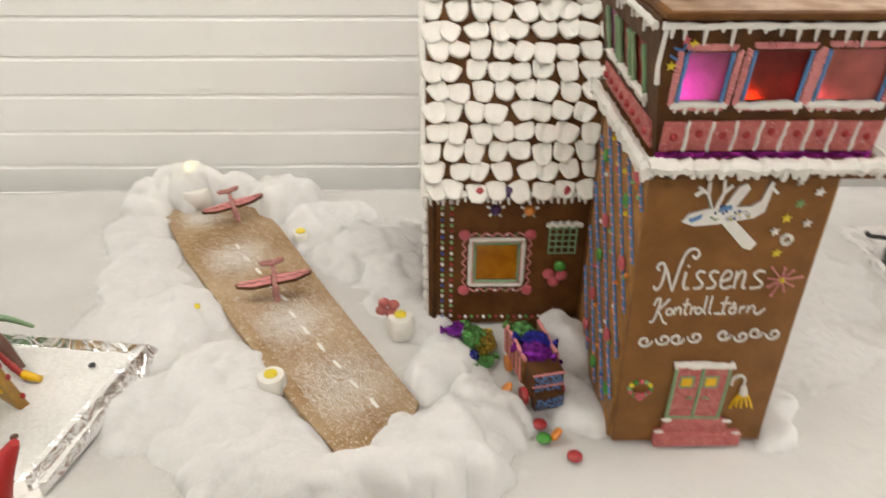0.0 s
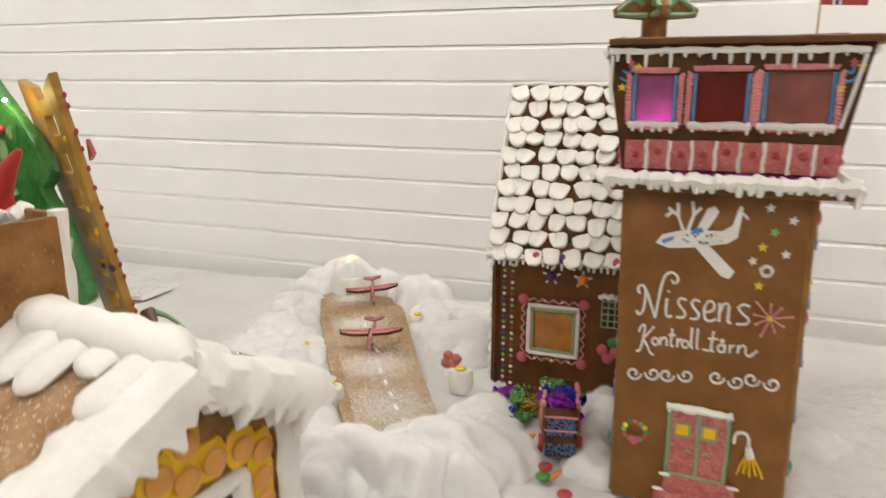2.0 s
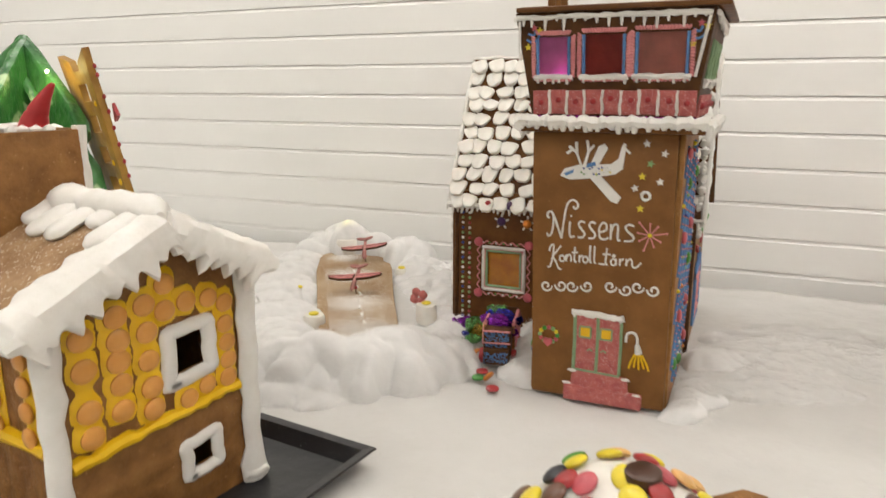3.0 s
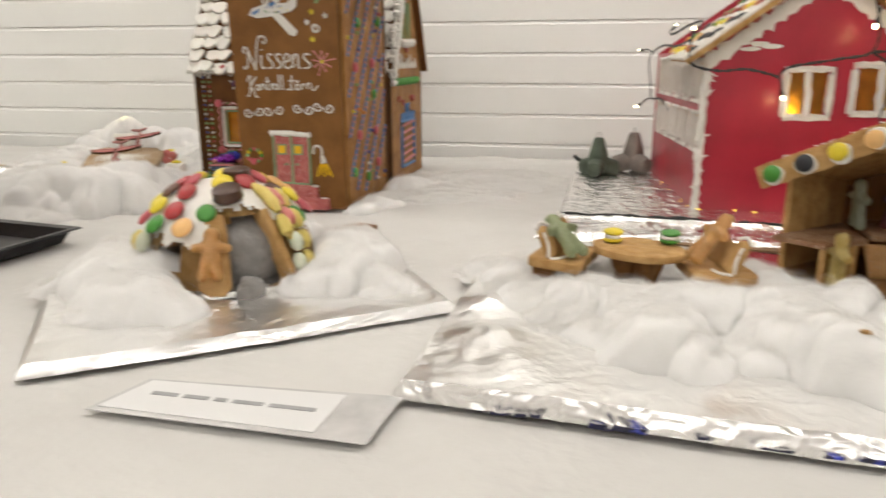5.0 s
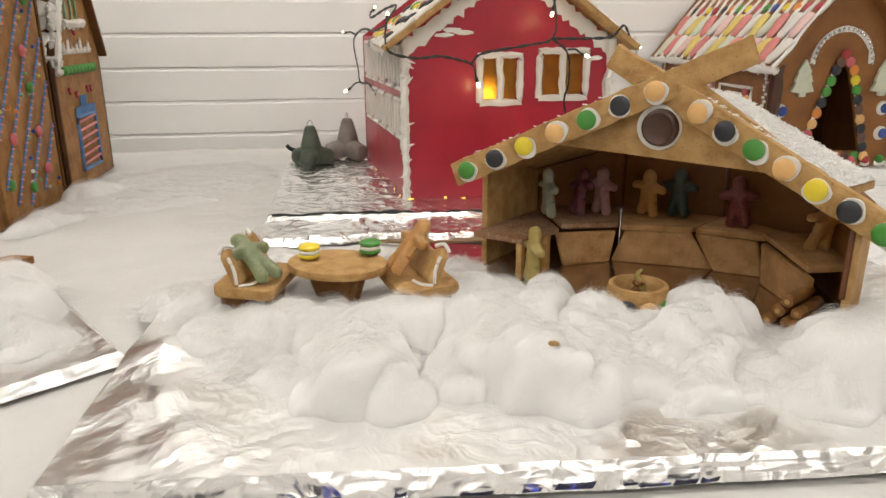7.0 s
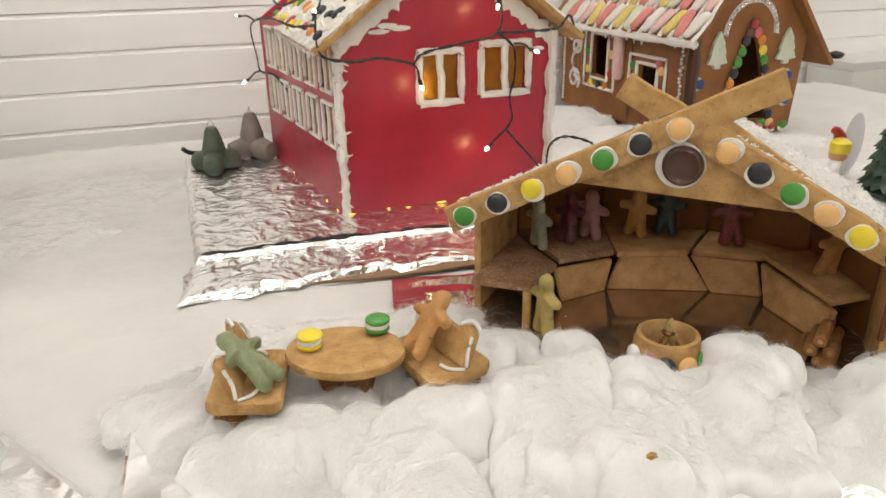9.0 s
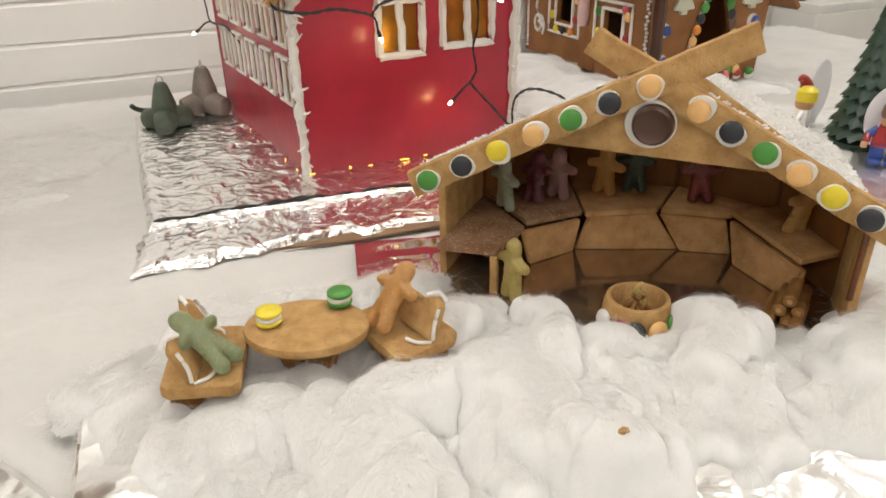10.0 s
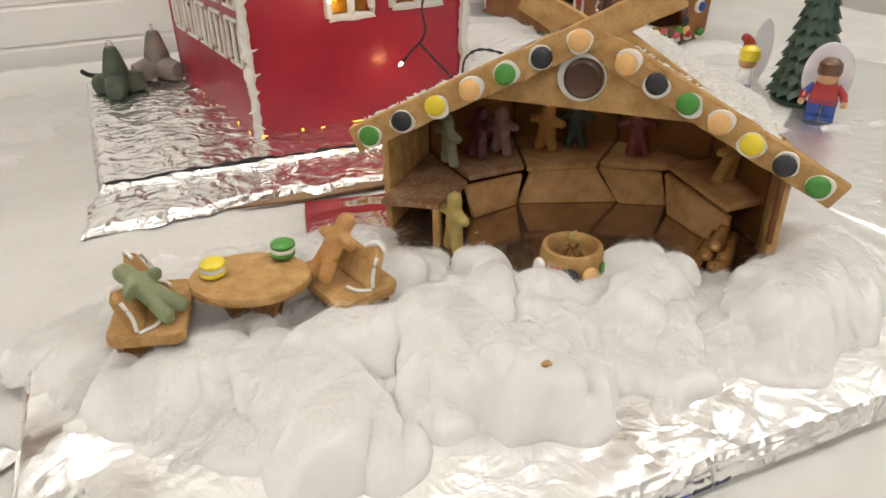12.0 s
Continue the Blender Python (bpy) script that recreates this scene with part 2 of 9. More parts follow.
WRAP = {"purple": foil_paper("purple_wrapper", (0.34, 0.05, 0.5)), "blue": foil_paper("blue_wrapper", (0.05, 0.06, 0.5)), "green": foil_paper("green_wrapper", (0.2, 0.5, 0.16)), "magenta": foil_paper("magenta_leak", (0.6, 0.06, 0.5)), "gold": foil_paper("gold_wrapper", (0.62, 0.42, 0.08))}


def foil_material(name, crinkle, rough, fine=1.0):
    """Crumpled aluminium foil with crinkles at two scales."""
    m = bpy.data.materials.new(name)
    nt, ns, ls, p = nodes_of(m)
    p.inputs["Base Color"].default_value = (0.92, 0.915, 0.905, 1)
    p.inputs["Metallic"].default_value, p.inputs["Roughness"].default_value = 1.0, rough
    tc = ns.new("ShaderNodeTexCoord")
    warp = ns.new("ShaderNodeTexNoise")
    warp.inputs["Scale"].default_value = 18
    ls.new(tc.outputs["Object"], warp.inputs["Vector"])
    mixv = ns.new("ShaderNodeMix")
    mixv.data_type, mixv.blend_type = "RGBA", "LINEAR_LIGHT"
    mixv.inputs[0].default_value = 0.05
    ls.new(tc.outputs["Object"], mixv.inputs[6])
    ls.new(warp.outputs["Color"], mixv.inputs[7])
    # fine crinkles: small cones that meet at sharp creases
    total = None
    for sc, amt in ((30 * fine, 1.5), (85 * fine, 0.6)):
        v = ns.new("ShaderNodeTexVoronoi")
        v.inputs["Scale"].default_value = sc
        ls.new(mixv.outputs[2], v.inputs["Vector"])
        k = ns.new("ShaderNodeMath")
        k.operation = "MULTIPLY_ADD"
        k.inputs[1].default_value, k.inputs[2].default_value = amt, 0.0
        ls.new(v.outputs["Distance"], k.inputs[0])
        if total is not None:
            ls.new(total, k.inputs[2])
        total = k.outputs[0]
    b = ns.new("ShaderNodeBump")
    b.inputs["Strength"].default_value, b.inputs["Distance"].default_value = 0.9, crinkle
    ls.new(total, b.inputs["Height"])
    ls.new(b.outputs[0], p.inputs["Normal"])
    return m


FOIL = foil_material("crinkled_aluminium_foil", 0.003, 0.26)
TAUTFOIL = foil_material("taut_aluminium_foil", 0.0005, 0.3, 2.0)
SMOOTHFOIL = mat("smooth_foil", (0.9, 0.89, 0.88), (0.82, 0.81, 0.8), 0.07, metal=1.0, scale=35, bump=0.12)


# ---- mesh helpers ----
def thing(name, label, category, at=(0, 0, 0), turn=0.0, group="", kind=""):
    ob = new(name)
    ob.empty_display_size = 0.01
    ob.matrix_world = pose(*at, 0, 0, turn)
    return tagged(ob, label, category, group, kind)


def mesh_of(bm, name, material, smooth=True):
    me = bpy.data.meshes.new(name)
    bmesh.ops.recalc_face_normals(bm, faces=bm.faces)
    bm.to_mesh(me)
    bm.free()
    me.materials.append(material)
    if smooth:
        me.shade_smooth()
        me.set_sharp_from_angle(angle=radians(42))
    return me


def part(name, bm, material, parent, label="", smooth=True):
    ob = new(name, mesh_of(bm, name, material, smooth))
    ob.parent = parent
    if label:
        ob["label"] = label
    return ob


def solo(name, bm, material, label, category, group="", kind="", smooth=True):
    return tagged(new(name, mesh_of(bm, name, material, smooth)), label, category, group, kind)


def piece(name, me, parent, m, label=""):
    ob = new(name, me)
    ob.parent = parent
    ob.matrix_basis = m
    if label:
        ob["label"] = label
    return ob


def B():
    return bmesh.new()


def box(bm, c, s, m=None, bevel=0.0):
    r = bmesh.ops.create_cube(bm, size=1.0)
    mm = Matrix.Translation(c) @ Matrix.Diagonal((*s, 1))
    bmesh.ops.transform(bm, matrix=(m or Matrix()) @ mm, verts=r["verts"])
    if bevel:
        es = list({e for v in r["verts"] for e in v.link_edges})
        bmesh.ops.bevel(bm, geom=es, offset=bevel, segments=2, profile=0.6, affect="EDGES")
    return bm


def panel(bm, outer, t, holes=(), m=None, bevel=0.0):
    """A slab: outline in x, y with holes, thick t from z 0 up, placed by m."""
    edges = []
    for loop in (outer, *holes):
        vs = [bm.verts.new((x, y, 0)) for x, y in loop]
        edges += [bm.edges.new((vs[i], vs[i - 1])) for i in range(len(vs))]
    own = list({v for e in edges for v in e.verts})
    if holes:
        fs = [g for g in bmesh.ops.triangle_fill(bm, edges=edges, use_beauty=True)["geom"] if isinstance(g, bmesh.types.BMFace)]
    else:
        fs = [bm.faces.new(own_sorted(edges))]
    ext = bmesh.ops.extrude_face_region(bm, geom=fs)["geom"]
    top = [g for g in ext if isinstance(g, bmesh.types.BMVert)]
    bmesh.ops.translate(bm, vec=(0, 0, t), verts=top)
    allv = own + top
    if bevel:
        keep = set(allv)
        es = [e for e in {e for v in allv for e in v.link_edges} if len(e.link_faces) == 2 and e.calc_face_angle(0) > 0.6]
        out = bmesh.ops.bevel(bm, geom=es, offset=bevel, segments=2, profile=0.6, affect="EDGES")
        allv = list({v for v in keep if v.is_valid} | {v for v in out["verts"]})
    if m is not None:
        bmesh.ops.transform(bm, matrix=m, verts=allv)
    return bm


def own_sorted(edges):
    """The corners of one closed loop of edges, in order."""
    first = edges[0]
    loop, e, v = [first.verts[0]], first, first.verts[1]
    nxt = {}
    for ed in edges:
        for w in ed.verts:
            nxt.setdefault(w, []).append(ed)
    while v is not loop[0]:
        loop.append(v)
        e = [x for x in nxt[v] if x is not e][0]
        v = e.other_vert(v)
    return loop


def upright(origin, along, out):
    """Matrix of a standing panel: x along, y up, z outwards."""
    a, o = Vector(along).normalized(), Vector(out).normalized()
    m = Matrix((a, (0, 0, 1), o)).transposed().to_4x4()
    return Matrix.Translation(origin) @ m


def basis(origin, x, y):
    x = Vector(x).normalized()
    z = x.cross(Vector(y)).normalized()
    y = z.cross(x)
    return Matrix.Translation(origin) @ Matrix((x, y, z)).transposed().to_4x4()


def tube(bm, pts, r, sides=6, flat=1.0, up=None, wob=0.0):
    """A rounded string through the points; r a number or one for each point."""
    pts = [Vector(p) for p in pts]
    rs = r if isinstance(r, (list, tuple)) else [r] * len(pts)
    rings = []
    for i, p in enumerate(pts):
        d = (pts[min(i + 1, len(pts) - 1)] - pts[max(i - 1, 0)])
        d = d.normalized() if d.length > 1e-9 else Vector((0, 0, 1))
        ref = Vector(up) if up is not None else (Vector((0, 0, 1)) if abs(d.z) < 0.9 else Vector((0, 1, 0)))
        a = d.cross(ref)
        a = a.normalized() if a.length > 1e-6 else d.orthogonal().normalized()
        b = a.cross(d)
        k = rs[i] * (1 + random.uniform(-wob, wob))
        rings.append([bm.verts.new(p + (a * math.cos(TAU * j / sides) + b * math.sin(TAU * j / sides) * flat) * k) for j in range(sides)])
    for q, w in zip(rings, rings[1:]):
        for j in range(sides):
            bm.faces.new((q[j], q[j - 1], w[j - 1], w[j]))
    bm.faces.new(rings[0])
    bm.faces.new(rings[-1][::-1])
    return bm


def lathe(bm, prof, seg=14, m=None):
    rings = []
    for rr, z in prof:
        rings.append([bm.verts.new((rr * math.cos(TAU * j / seg), rr * math.sin(TAU * j / seg), z)) for j in range(seg)] if rr > 1e-6 else [bm.verts.new((0, 0, z))])
    for q, w in zip(rings, rings[1:]):
        for j in range(seg):
            if len(q) == 1 and len(w) == 1:
                continue
            if len(q) == 1:
                bm.faces.new((q[0], w[j - 1], w[j]))
            elif len(w) == 1:
                bm.faces.new((q[j], q[j - 1], w[0]))
            else:
                bm.faces.new((q[j], q[j - 1], w[j - 1], w[j]))
    for ring, flip in ((rings[0], False), (rings[-1], True)):
        if len(ring) > 2:
            bm.faces.new(ring[::-1] if flip else ring)
    if m is not None:
        bmesh.ops.transform(bm, matrix=m, verts=[v for ring in rings for v in ring])
    return bm


def blob(bm, c, r, amp=0.0, freq=60.0, sub=2, m=None, seed=0.0):
    """A lumpy ball; r a number or three."""
    rr = Vector((r, r, r)) if isinstance(r, (int, float)) else Vector(r)
    vs = bmesh.ops.create_icosphere(bm, subdivisions=sub, radius=1.0)["verts"]
    for v in vs:
        k = 1 + amp * noise.noise(v.co * freq * 0.03 + Vector((seed, seed * 2, c[0] * 90 + c[2] * 50)))
        v.co = Vector(c) + Vector((v.co.x * rr.x, v.co.y * rr.y, v.co.z * rr.z)) * k
    if m is not None:
        bmesh.ops.transform(bm, matrix=m, verts=vs)
    return bm


def face_at(origin, normal, spin=0.0):
    """Matrix whose z points along the normal."""
    q = Vector(normal).to_track_quat("Z", "Y").to_matrix().to_4x4()
    return Matrix.Translation(origin) @ q @ Matrix.Rotation(spin, 4, "Z")


CACHE = {}


def lens_mesh(colour, rad=0.0083, thick=0.0062):
    """A sugar-coated chocolate drop, its flat back at z 0."""
    key = ("lens", colour, rad, thick)
    if key not in CACHE:
        prof = [(0, 0)] + [(rad * math.cos(a), thick * 0.42 + thick * 0.58 * math.sin(a)) for a in (-0.6, -0.2, 0.25, 0.6, 0.95, 1.25)] + [(0, thick)]
        CACHE[key] = mesh_of(lathe(B(), prof, 16), "chocolate_drop", C[colour])
    return CACHE[key]


def ball_mesh(colour, rad=0.005):
    key = ("ball", colour, rad)
    if key not in CACHE:
        CACHE[key] = mesh_of(blob(B(), (0, 0, 0), rad, sub=2), "candy_ball", C[colour] if colour in C else GUM[colour])
    return CACHE[key]


def jelly_man_mesh(colour):
    """A moulded jelly figure, puffy in front and flatter behind; stands on z 0, 0.042 high."""
    key = ("man", colour)
    if key in CACHE:
        return CACHE[key]
    bones = [(0, 0.0365, 0, 0.0358, 0.006), (0, 0.019, 0, 0.027, 0.007)]
    for s in (-1, 1):
        bones += [(s * 0.004, 0.0278, s * 0.0122, 0.0262, 0.0036), (s * 0.003, 0.016, s * 0.0056, 0.0042, 0.0043)]

    def dist(x, z):
        acc = 0.0
        for ax, az, bx, bz, r in bones:
            dx, dz = bx - ax, bz - az
            t = max(0.0, min(1.0, ((x - ax) * dx + (z - az) * dz) / (dx * dx + dz * dz)))
            acc += math.exp(-(math.hypot(x - ax - dx * t, z - az - dz * t) - r) / 0.0011)
        return -0.0011 * math.log(acc + 1e-30)

    st = 0.00105
    nx, nz = 34, 44
    bm = B()
    grid = {}
    for j in range(nz + 1):
        for i in range(nx + 1):
            x, z = (i - nx / 2) * st, -0.001 + j * st
            d = dist(x, z)
            if d > st * 0.75:
                continue
            edge = d > -st * 0.55
            if edge:
                gx, gz = (dist(x + 1e-5, z) - d) / 1e-5, (dist(x, z + 1e-5) - d) / 1e-5
                n = math.hypot(gx, gz) + 1e-9
                x, z = x - gx / n * d, z - gz / n * d
                v = bm.verts.new((x, 0.0006, z))
                grid[i, j] = (v, v)
            else:
                h = math.sqrt(min(1.0, -d / 0.005) * (2 - min(1.0, -d / 0.005)))
                q = 1 + 0.12 * noise.noise(Vector((x * 300, z * 300, 2)))
                grid[i, j] = (bm.verts.new((x, 0.0006 - 0.0055 * h * q, z)), bm.verts.new((x, 0.0006 + 0.0028 * h, z)))
    for (i, j) in list(grid):
        q = [grid.get(k) for k in ((i, j), (i + 1, j), (i + 1, j + 1), (i, j + 1))]
        if None in q:
            continue
        for side in (0, 1):
            vs = [k[side] for k in q]
            if side and all(k[0] is k[1] for k in q):
                continue
            try:
                bm.faces.new(vs if side == 0 else vs[::-1])
            except ValueError:
                pass
    CACHE[key] = mesh_of(bm, "jelly_figure", GUM[colour])
    return CACHE[key]


def smooth_path(pts, n=6):
    """More points on a smooth line through the given ones."""
    pts = [Vector(p) for p in pts]
    out = []
    for i in range(len(pts) - 1):
        p0, p1, p2, p3 = pts[max(i - 1, 0)], pts[i], pts[i + 1], pts[min(i + 2, len(pts) - 1)]
        for k in range(n):
            t = k / n
            out.append(0.5 * ((2 * p1) + (p2 - p0) * t + (2 * p0 - 5 * p1 + 4 * p2 - p3) * t * t + (3 * p1 - p0 - 3 * p2 + p3) * t ** 3))
    return out + [pts[-1]]


def on(m, pts, z=0.0):
    """Points of a panel's plane in space."""
    return [m @ Vector((p[0], p[1], (p[2] if len(p) > 2 else 0) + z)) for p in pts]


# ---- the setting ----
WALL_Y, TABLE_X0, TABLE_X1, TABLE_Y0, TABLE_Y1 = 1.425, -1.7, 2.385, -0.42, 1.368
FLOOR_Z = -0.74


def room():
    bm = B()
    box(bm, (1.0, -1.0, FLOOR_Z - 0.05), (7.0, 5.4, 0.1))
    solo("floor", bm, FLOORM, "grey lino floor of the hall", "floor", kind="structure")
    bm = B()
    box(bm, (1.0, -1.0, CEIL + 0.05), (7.0, 5.4, 0.1))
    solo("ceiling", bm, PLASTER, "plain white plaster ceiling of the hall", "ceiling", kind="structure")
    for name, c, s in (("wall_west", (-2.55, -1.0, 0.6), (0.1, 5.4, 2.72)), ("wall_east", (4.55, -1.0, 0.6), (0.1, 5.4, 2.72)), ("wall_south", (1.0, -3.75, 0.6), (7.2, 0.1, 2.72))):
        bm = B()
        box(bm, c, s)
        solo(name, bm, PLASTER, "plain off-white painted hall wall", "wall", kind="structure")
    bm = B()
    box(bm, (1.0, WALL_Y + 0.075, 0.6), (7.2, 0.1, 2.72))
    wall = solo("wall_north", bm, PLASTER, "white wall clad in horizontal lacquered panels", "wall", kind="structure")
    # one board of the cladding: flat face, sloping upper lip, shadow gap
    h, x0, x1 = 0.0647, -2.5, 4.5
    prof = [(0.0, 0.0002), (0.0, 0.0565), (0.0013, 0.0592), (0.0026, 0.0640), (0.012, 0.0640), (0.012, 0.0002)]
    bm = B()
    a = [bm.verts.new((x0, y, z)) for y, z in prof]
    b = [bm.verts.new((x1, y, z)) for y, z in prof]
    for i in range(len(prof)):
        bm.faces.new((a[i], a[i - 1], b[i - 1], b[i]))
    bm.faces.new(a)
    bm.faces.new(b[::-1])
    me = mesh_of(bm, "cladding_board", WALLM, smooth=False)
    for k in range(-12, 30):
        piece("cladding_board", me, wall, Matrix.Translation((0, WALL_Y, 0.0226 + k * h)))


def ceiling_lamps():
    first = None
    for lx, ly in LAMP_SPOTS:
        if first is None:
            first = thing("ceiling_lamp", "long white fluorescent ceiling lamp", "lamp", (lx, ly, CEIL), group="ceiling lamps")
            bm = B()
            box(bm, (0, 0, -0.025), (1.26, 0.32, 0.05), bevel=0.008)
            part("housing", bm, PAPER, first)
            bm = B()
            box(bm, (0, 0, -0.056), (1.2, 0.28, 0.012), bevel=0.003)
            part("diffuser", bm, LAMPFACE, first)
        else:
            copy_thing(first, pose(lx, ly, CEIL))


def table():
    t = thing("long_table", "long table under a white cloth", "table", (0.36, 0.5, 0))
    bm = B()
    box(bm, (0, 0, -0.025), (TABLE_X1 - TABLE_X0 - 0.02, TABLE_Y1 - TABLE_Y0 - 0.02, 0.03))
    part("tabletop", bm, PLASTER, t)
    for x in (-1.9, 0, 1.9):
        for y in (-0.8, 0.8):
            bm = B()
            tube(bm, [(x, y, FLOOR_Z), (x, y, -0.04)], 0.02, 12)
            part("leg", bm, STEEL, t)


def cloth_height(x, y):
    """Soft folds; a fleecy, lumpier layer towards the back and right."""
    v = Vector((x, y, 0))
    z = 0.0022 * noise.noise(v * 5.5) + 0.0012 * noise.noise(v * 14 + Vector((3, 1, 0)))
    s = x * 0.62 - y * 0.78
    far = max(0.0, min(1.0, (y - 0.55) / 0.35)) * max(0.0, min(1.0, (0.35 - x) / 0.3))
    z += far * 0.007 * max(0, math.sin(s * 19 + 2.2 * noise.noise(v * 3))) ** 3
    fle = max(0.0, min(1.0, (x - 0.62) / 0.15)) * max(0.0, min(1.0, (y - 0.5) / 0.12))
    z += fle * (0.006 * abs(noise.noise(v * 9)) + 0.004 * abs(noise.noise(v * 26)) + 0.002 * noise.noise(v * 60))
    return z - 0.004


def tablecloth():
    nx, ny = 330, 150
    verts, faces = [], []
    for j in range(ny + 1):
        for i in range(nx + 1):
            x, y = TABLE_X0 + (TABLE_X1 - TABLE_X0) * i / nx, TABLE_Y0 + (TABLE_Y1 - TABLE_Y0) * j / ny
            verts.append((x, y, cloth_height(x, y)))
    w = nx + 1
    faces = [(j * w + i, j * w + i + 1, (j + 1) * w + i + 1, (j + 1) * w + i) for j in range(ny) for i in range(nx)]
    # the hem hangs over the edge all round
    rim = [i for i in range(w)] + [j * w + nx for j in range(1, ny + 1)] + [ny * w + i for i in range(nx - 1, -1, -1)] + [j * w for j in range(ny - 1, 0, -1)]
    base = len(verts)
    for k, r in enumerate(rim):
        x, y, z = verts[r]
        dx = 0.012 * math.sin(k * 0.22) + 0.008
        verts.append((x + (dx if x >= TABLE_X1 - 0.01 else -dx if x <= TABLE_X0 + 0.01 else 0), y - (dx if y <= TABLE_Y0 + 0.01 else 0), -0.32))
    n = len(rim)
    faces += [(rim[k], rim[(k + 1) % n], base + (k + 1) % n, base + k) for k in range(n)]
    me = bpy.data.meshes.new("tablecloth")
    me.from_pydata(verts, [], faces)
    me.materials.append(CLOTH)
    me.shade_smooth()
    tagged(new("tablecloth", me), "white fleece cloth with soft folds on the long table", "tablecloth")


# ---- wool, foil ----
def gnoise(x, y, seed=0):
    """Smooth gradient noise over arrays, about -0.7 to 0.7."""
    xi, yi = np.floor(x).astype(np.int64), np.floor(y).astype(np.int64)
    fx, fy = x - xi, y - yi

    def corner(dx, dy):
        h = ((xi + dx) * 374761393 + (yi + dy) * 668265263 + seed * 974634769) & 0xFFFFFFFF
        h = ((h ^ (h >> 13)) * 1274126177) & 0xFFFFFFFF
        a = ((h ^ (h >> 16)) & 0xFFFF) / 65536.0 * TAU
        return np.cos(a) * (fx - dx) + np.sin(a) * (fy - dy)
    u, v = fx * fx * fx * (fx * (fx * 6 - 15) + 10), fy * fy * fy * (fy * (fy * 6 - 15) + 10)
    lo, hi = corner(0, 0) * (1 - u) + corner(1, 0) * u, corner(0, 1) * (1 - u) + corner(1, 1) * u
    return lo * (1 - v) + hi * v


def quick_mesh(name, verts, quads, material):
    """A mesh of quads from arrays."""
    me = bpy.data.meshes.new(name)
    me.vertices.add(len(verts))
    me.vertices.foreach_set("co", np.ascontiguousarray(verts, np.float32).ravel())
    me.loops.add(len(quads) * 4)
    me.loops.foreach_set("vertex_index", np.ascontiguousarray(quads, np.int32).ravel())
    me.polygons.add(len(quads))
    me.polygons.foreach_set("loop_start", np.arange(0, len(quads) * 4, 4, dtype=np.int32))
    me.update(calc_edges=True)
    me.validate()
    me.materials.append(material)
    me.shade_smooth()
    return me


def wool(name, label, clumps, res=0.003, amp=0.009, dense=300000, seed=1, floor=0.0, group="", category="cotton wool", flow=0.3):
    """A heap of cotton wool: the joined upper skin of soft clumps (x, y, top, rx, ry), teased out, with long loose fibres."""
    rng = np.random.default_rng(seed)
    x0, x1 = min(c[0] - c[3] for c in clumps) - 0.025, max(c[0] + c[3] for c in clumps) + 0.025
    y0, y1 = min(c[1] - c[4] for c in clumps) - 0.025, max(c[1] + c[4] for c in clumps) + 0.025
    nx, ny = int((x1 - x0) / res), int((y1 - y0) / res)
    xs, ys = np.meshgrid(np.linspace(x0, x1, nx + 1), np.linspace(y0, y1, ny + 1))
    wx = gnoise(xs * 17, ys * 17, seed) + 0.5 * gnoise(xs * 43, ys * 43, seed + 1) + 0.1 * gnoise(xs * 110, ys * 110, seed + 11)
    wy = gnoise(xs * 17, ys * 17, seed + 2) + 0.5 * gnoise(xs * 43, ys * 43, seed + 3) + 0.1 * gnoise(xs * 110, ys * 110, seed + 13)
    acc = np.zeros_like(xs)
    for cx, cy, top, rx, ry in clumps:
        d = ((xs + wx * 0.030 - cx) / rx) ** 2 + ((ys + wy * 0.030 - cy) / ry) ** 2
        acc += (np.clip(1 - d, 0, 1) ** 0.68 * top / 0.05) ** 2.7
    z = 0.05 * acc ** (1 / 2.7)
    ax, ay = xs + wx * 0.024, ys + wy * 0.024
    # rolled folds, drawn out along the lie of the fibres
    cf, sf = math.cos(flow), math.sin(flow)
    al, ac = ax * cf + ay * sf, ay * cf - ax * sf
    roll = np.sqrt(gnoise(al * 10, ac * 26, seed + 4) ** 2 + 0.005) + 0.55 * np.sqrt(gnoise(al * 24, ac * 62, seed + 5) ** 2 + 0.01)
    wisp = gnoise(al * 60, ac * 230, seed + 6) + 0.6 * gnoise(al * 110, ac * 480, seed + 7)
    body = np.clip(z / 0.016, 0, 1)
    z = z * (0.97 + 0.3 * gnoise(xs * 12, ys * 12, seed + 8)) + (roll - 0.36) * amp * 1.5 * body + wisp * 0.0016 * body
    for _ in range(2):
        q = np.pad(z, 1, mode="edge")
        z = z * 0.5 + 0.125 * (q[:-2, 1:-1] + q[2:, 1:-1] + q[1:-1, :-2] + q[1:-1, 2:])
    gy, gx = np.gradient(z, res)
    skin = z - 0.006
    keep = skin > -0.0055
    pad = np.pad(keep, 1)
    keep = pad[1:-1, 1:-1] | pad[:-2, 1:-1] | pad[2:, 1:-1] | pad[1:-1, :-2] | pad[1:-1, 2:] | pad[:-2, :-2] | pad[2:, 2:] | pad[:-2, 2:] | pad[2:, :-2]
    # lean the steep sides outwards so that the clumps bulge
    verts = np.stack([xs - np.clip(gx, -1.4, 1.4) * 0.003, ys - np.clip(gy, -1.4, 1.4) * 0.003, floor + skin], -1)
    idx = -np.ones(keep.shape, np.int64)
    idx[keep] = np.arange(keep.sum())
    quads = np.stack([idx[:-1, :-1], idx[:-1, 1:], idx[1:, 1:], idx[1:, :-1]], -1).reshape(-1, 4)
    quads = quads[quads.min(1) >= 0]
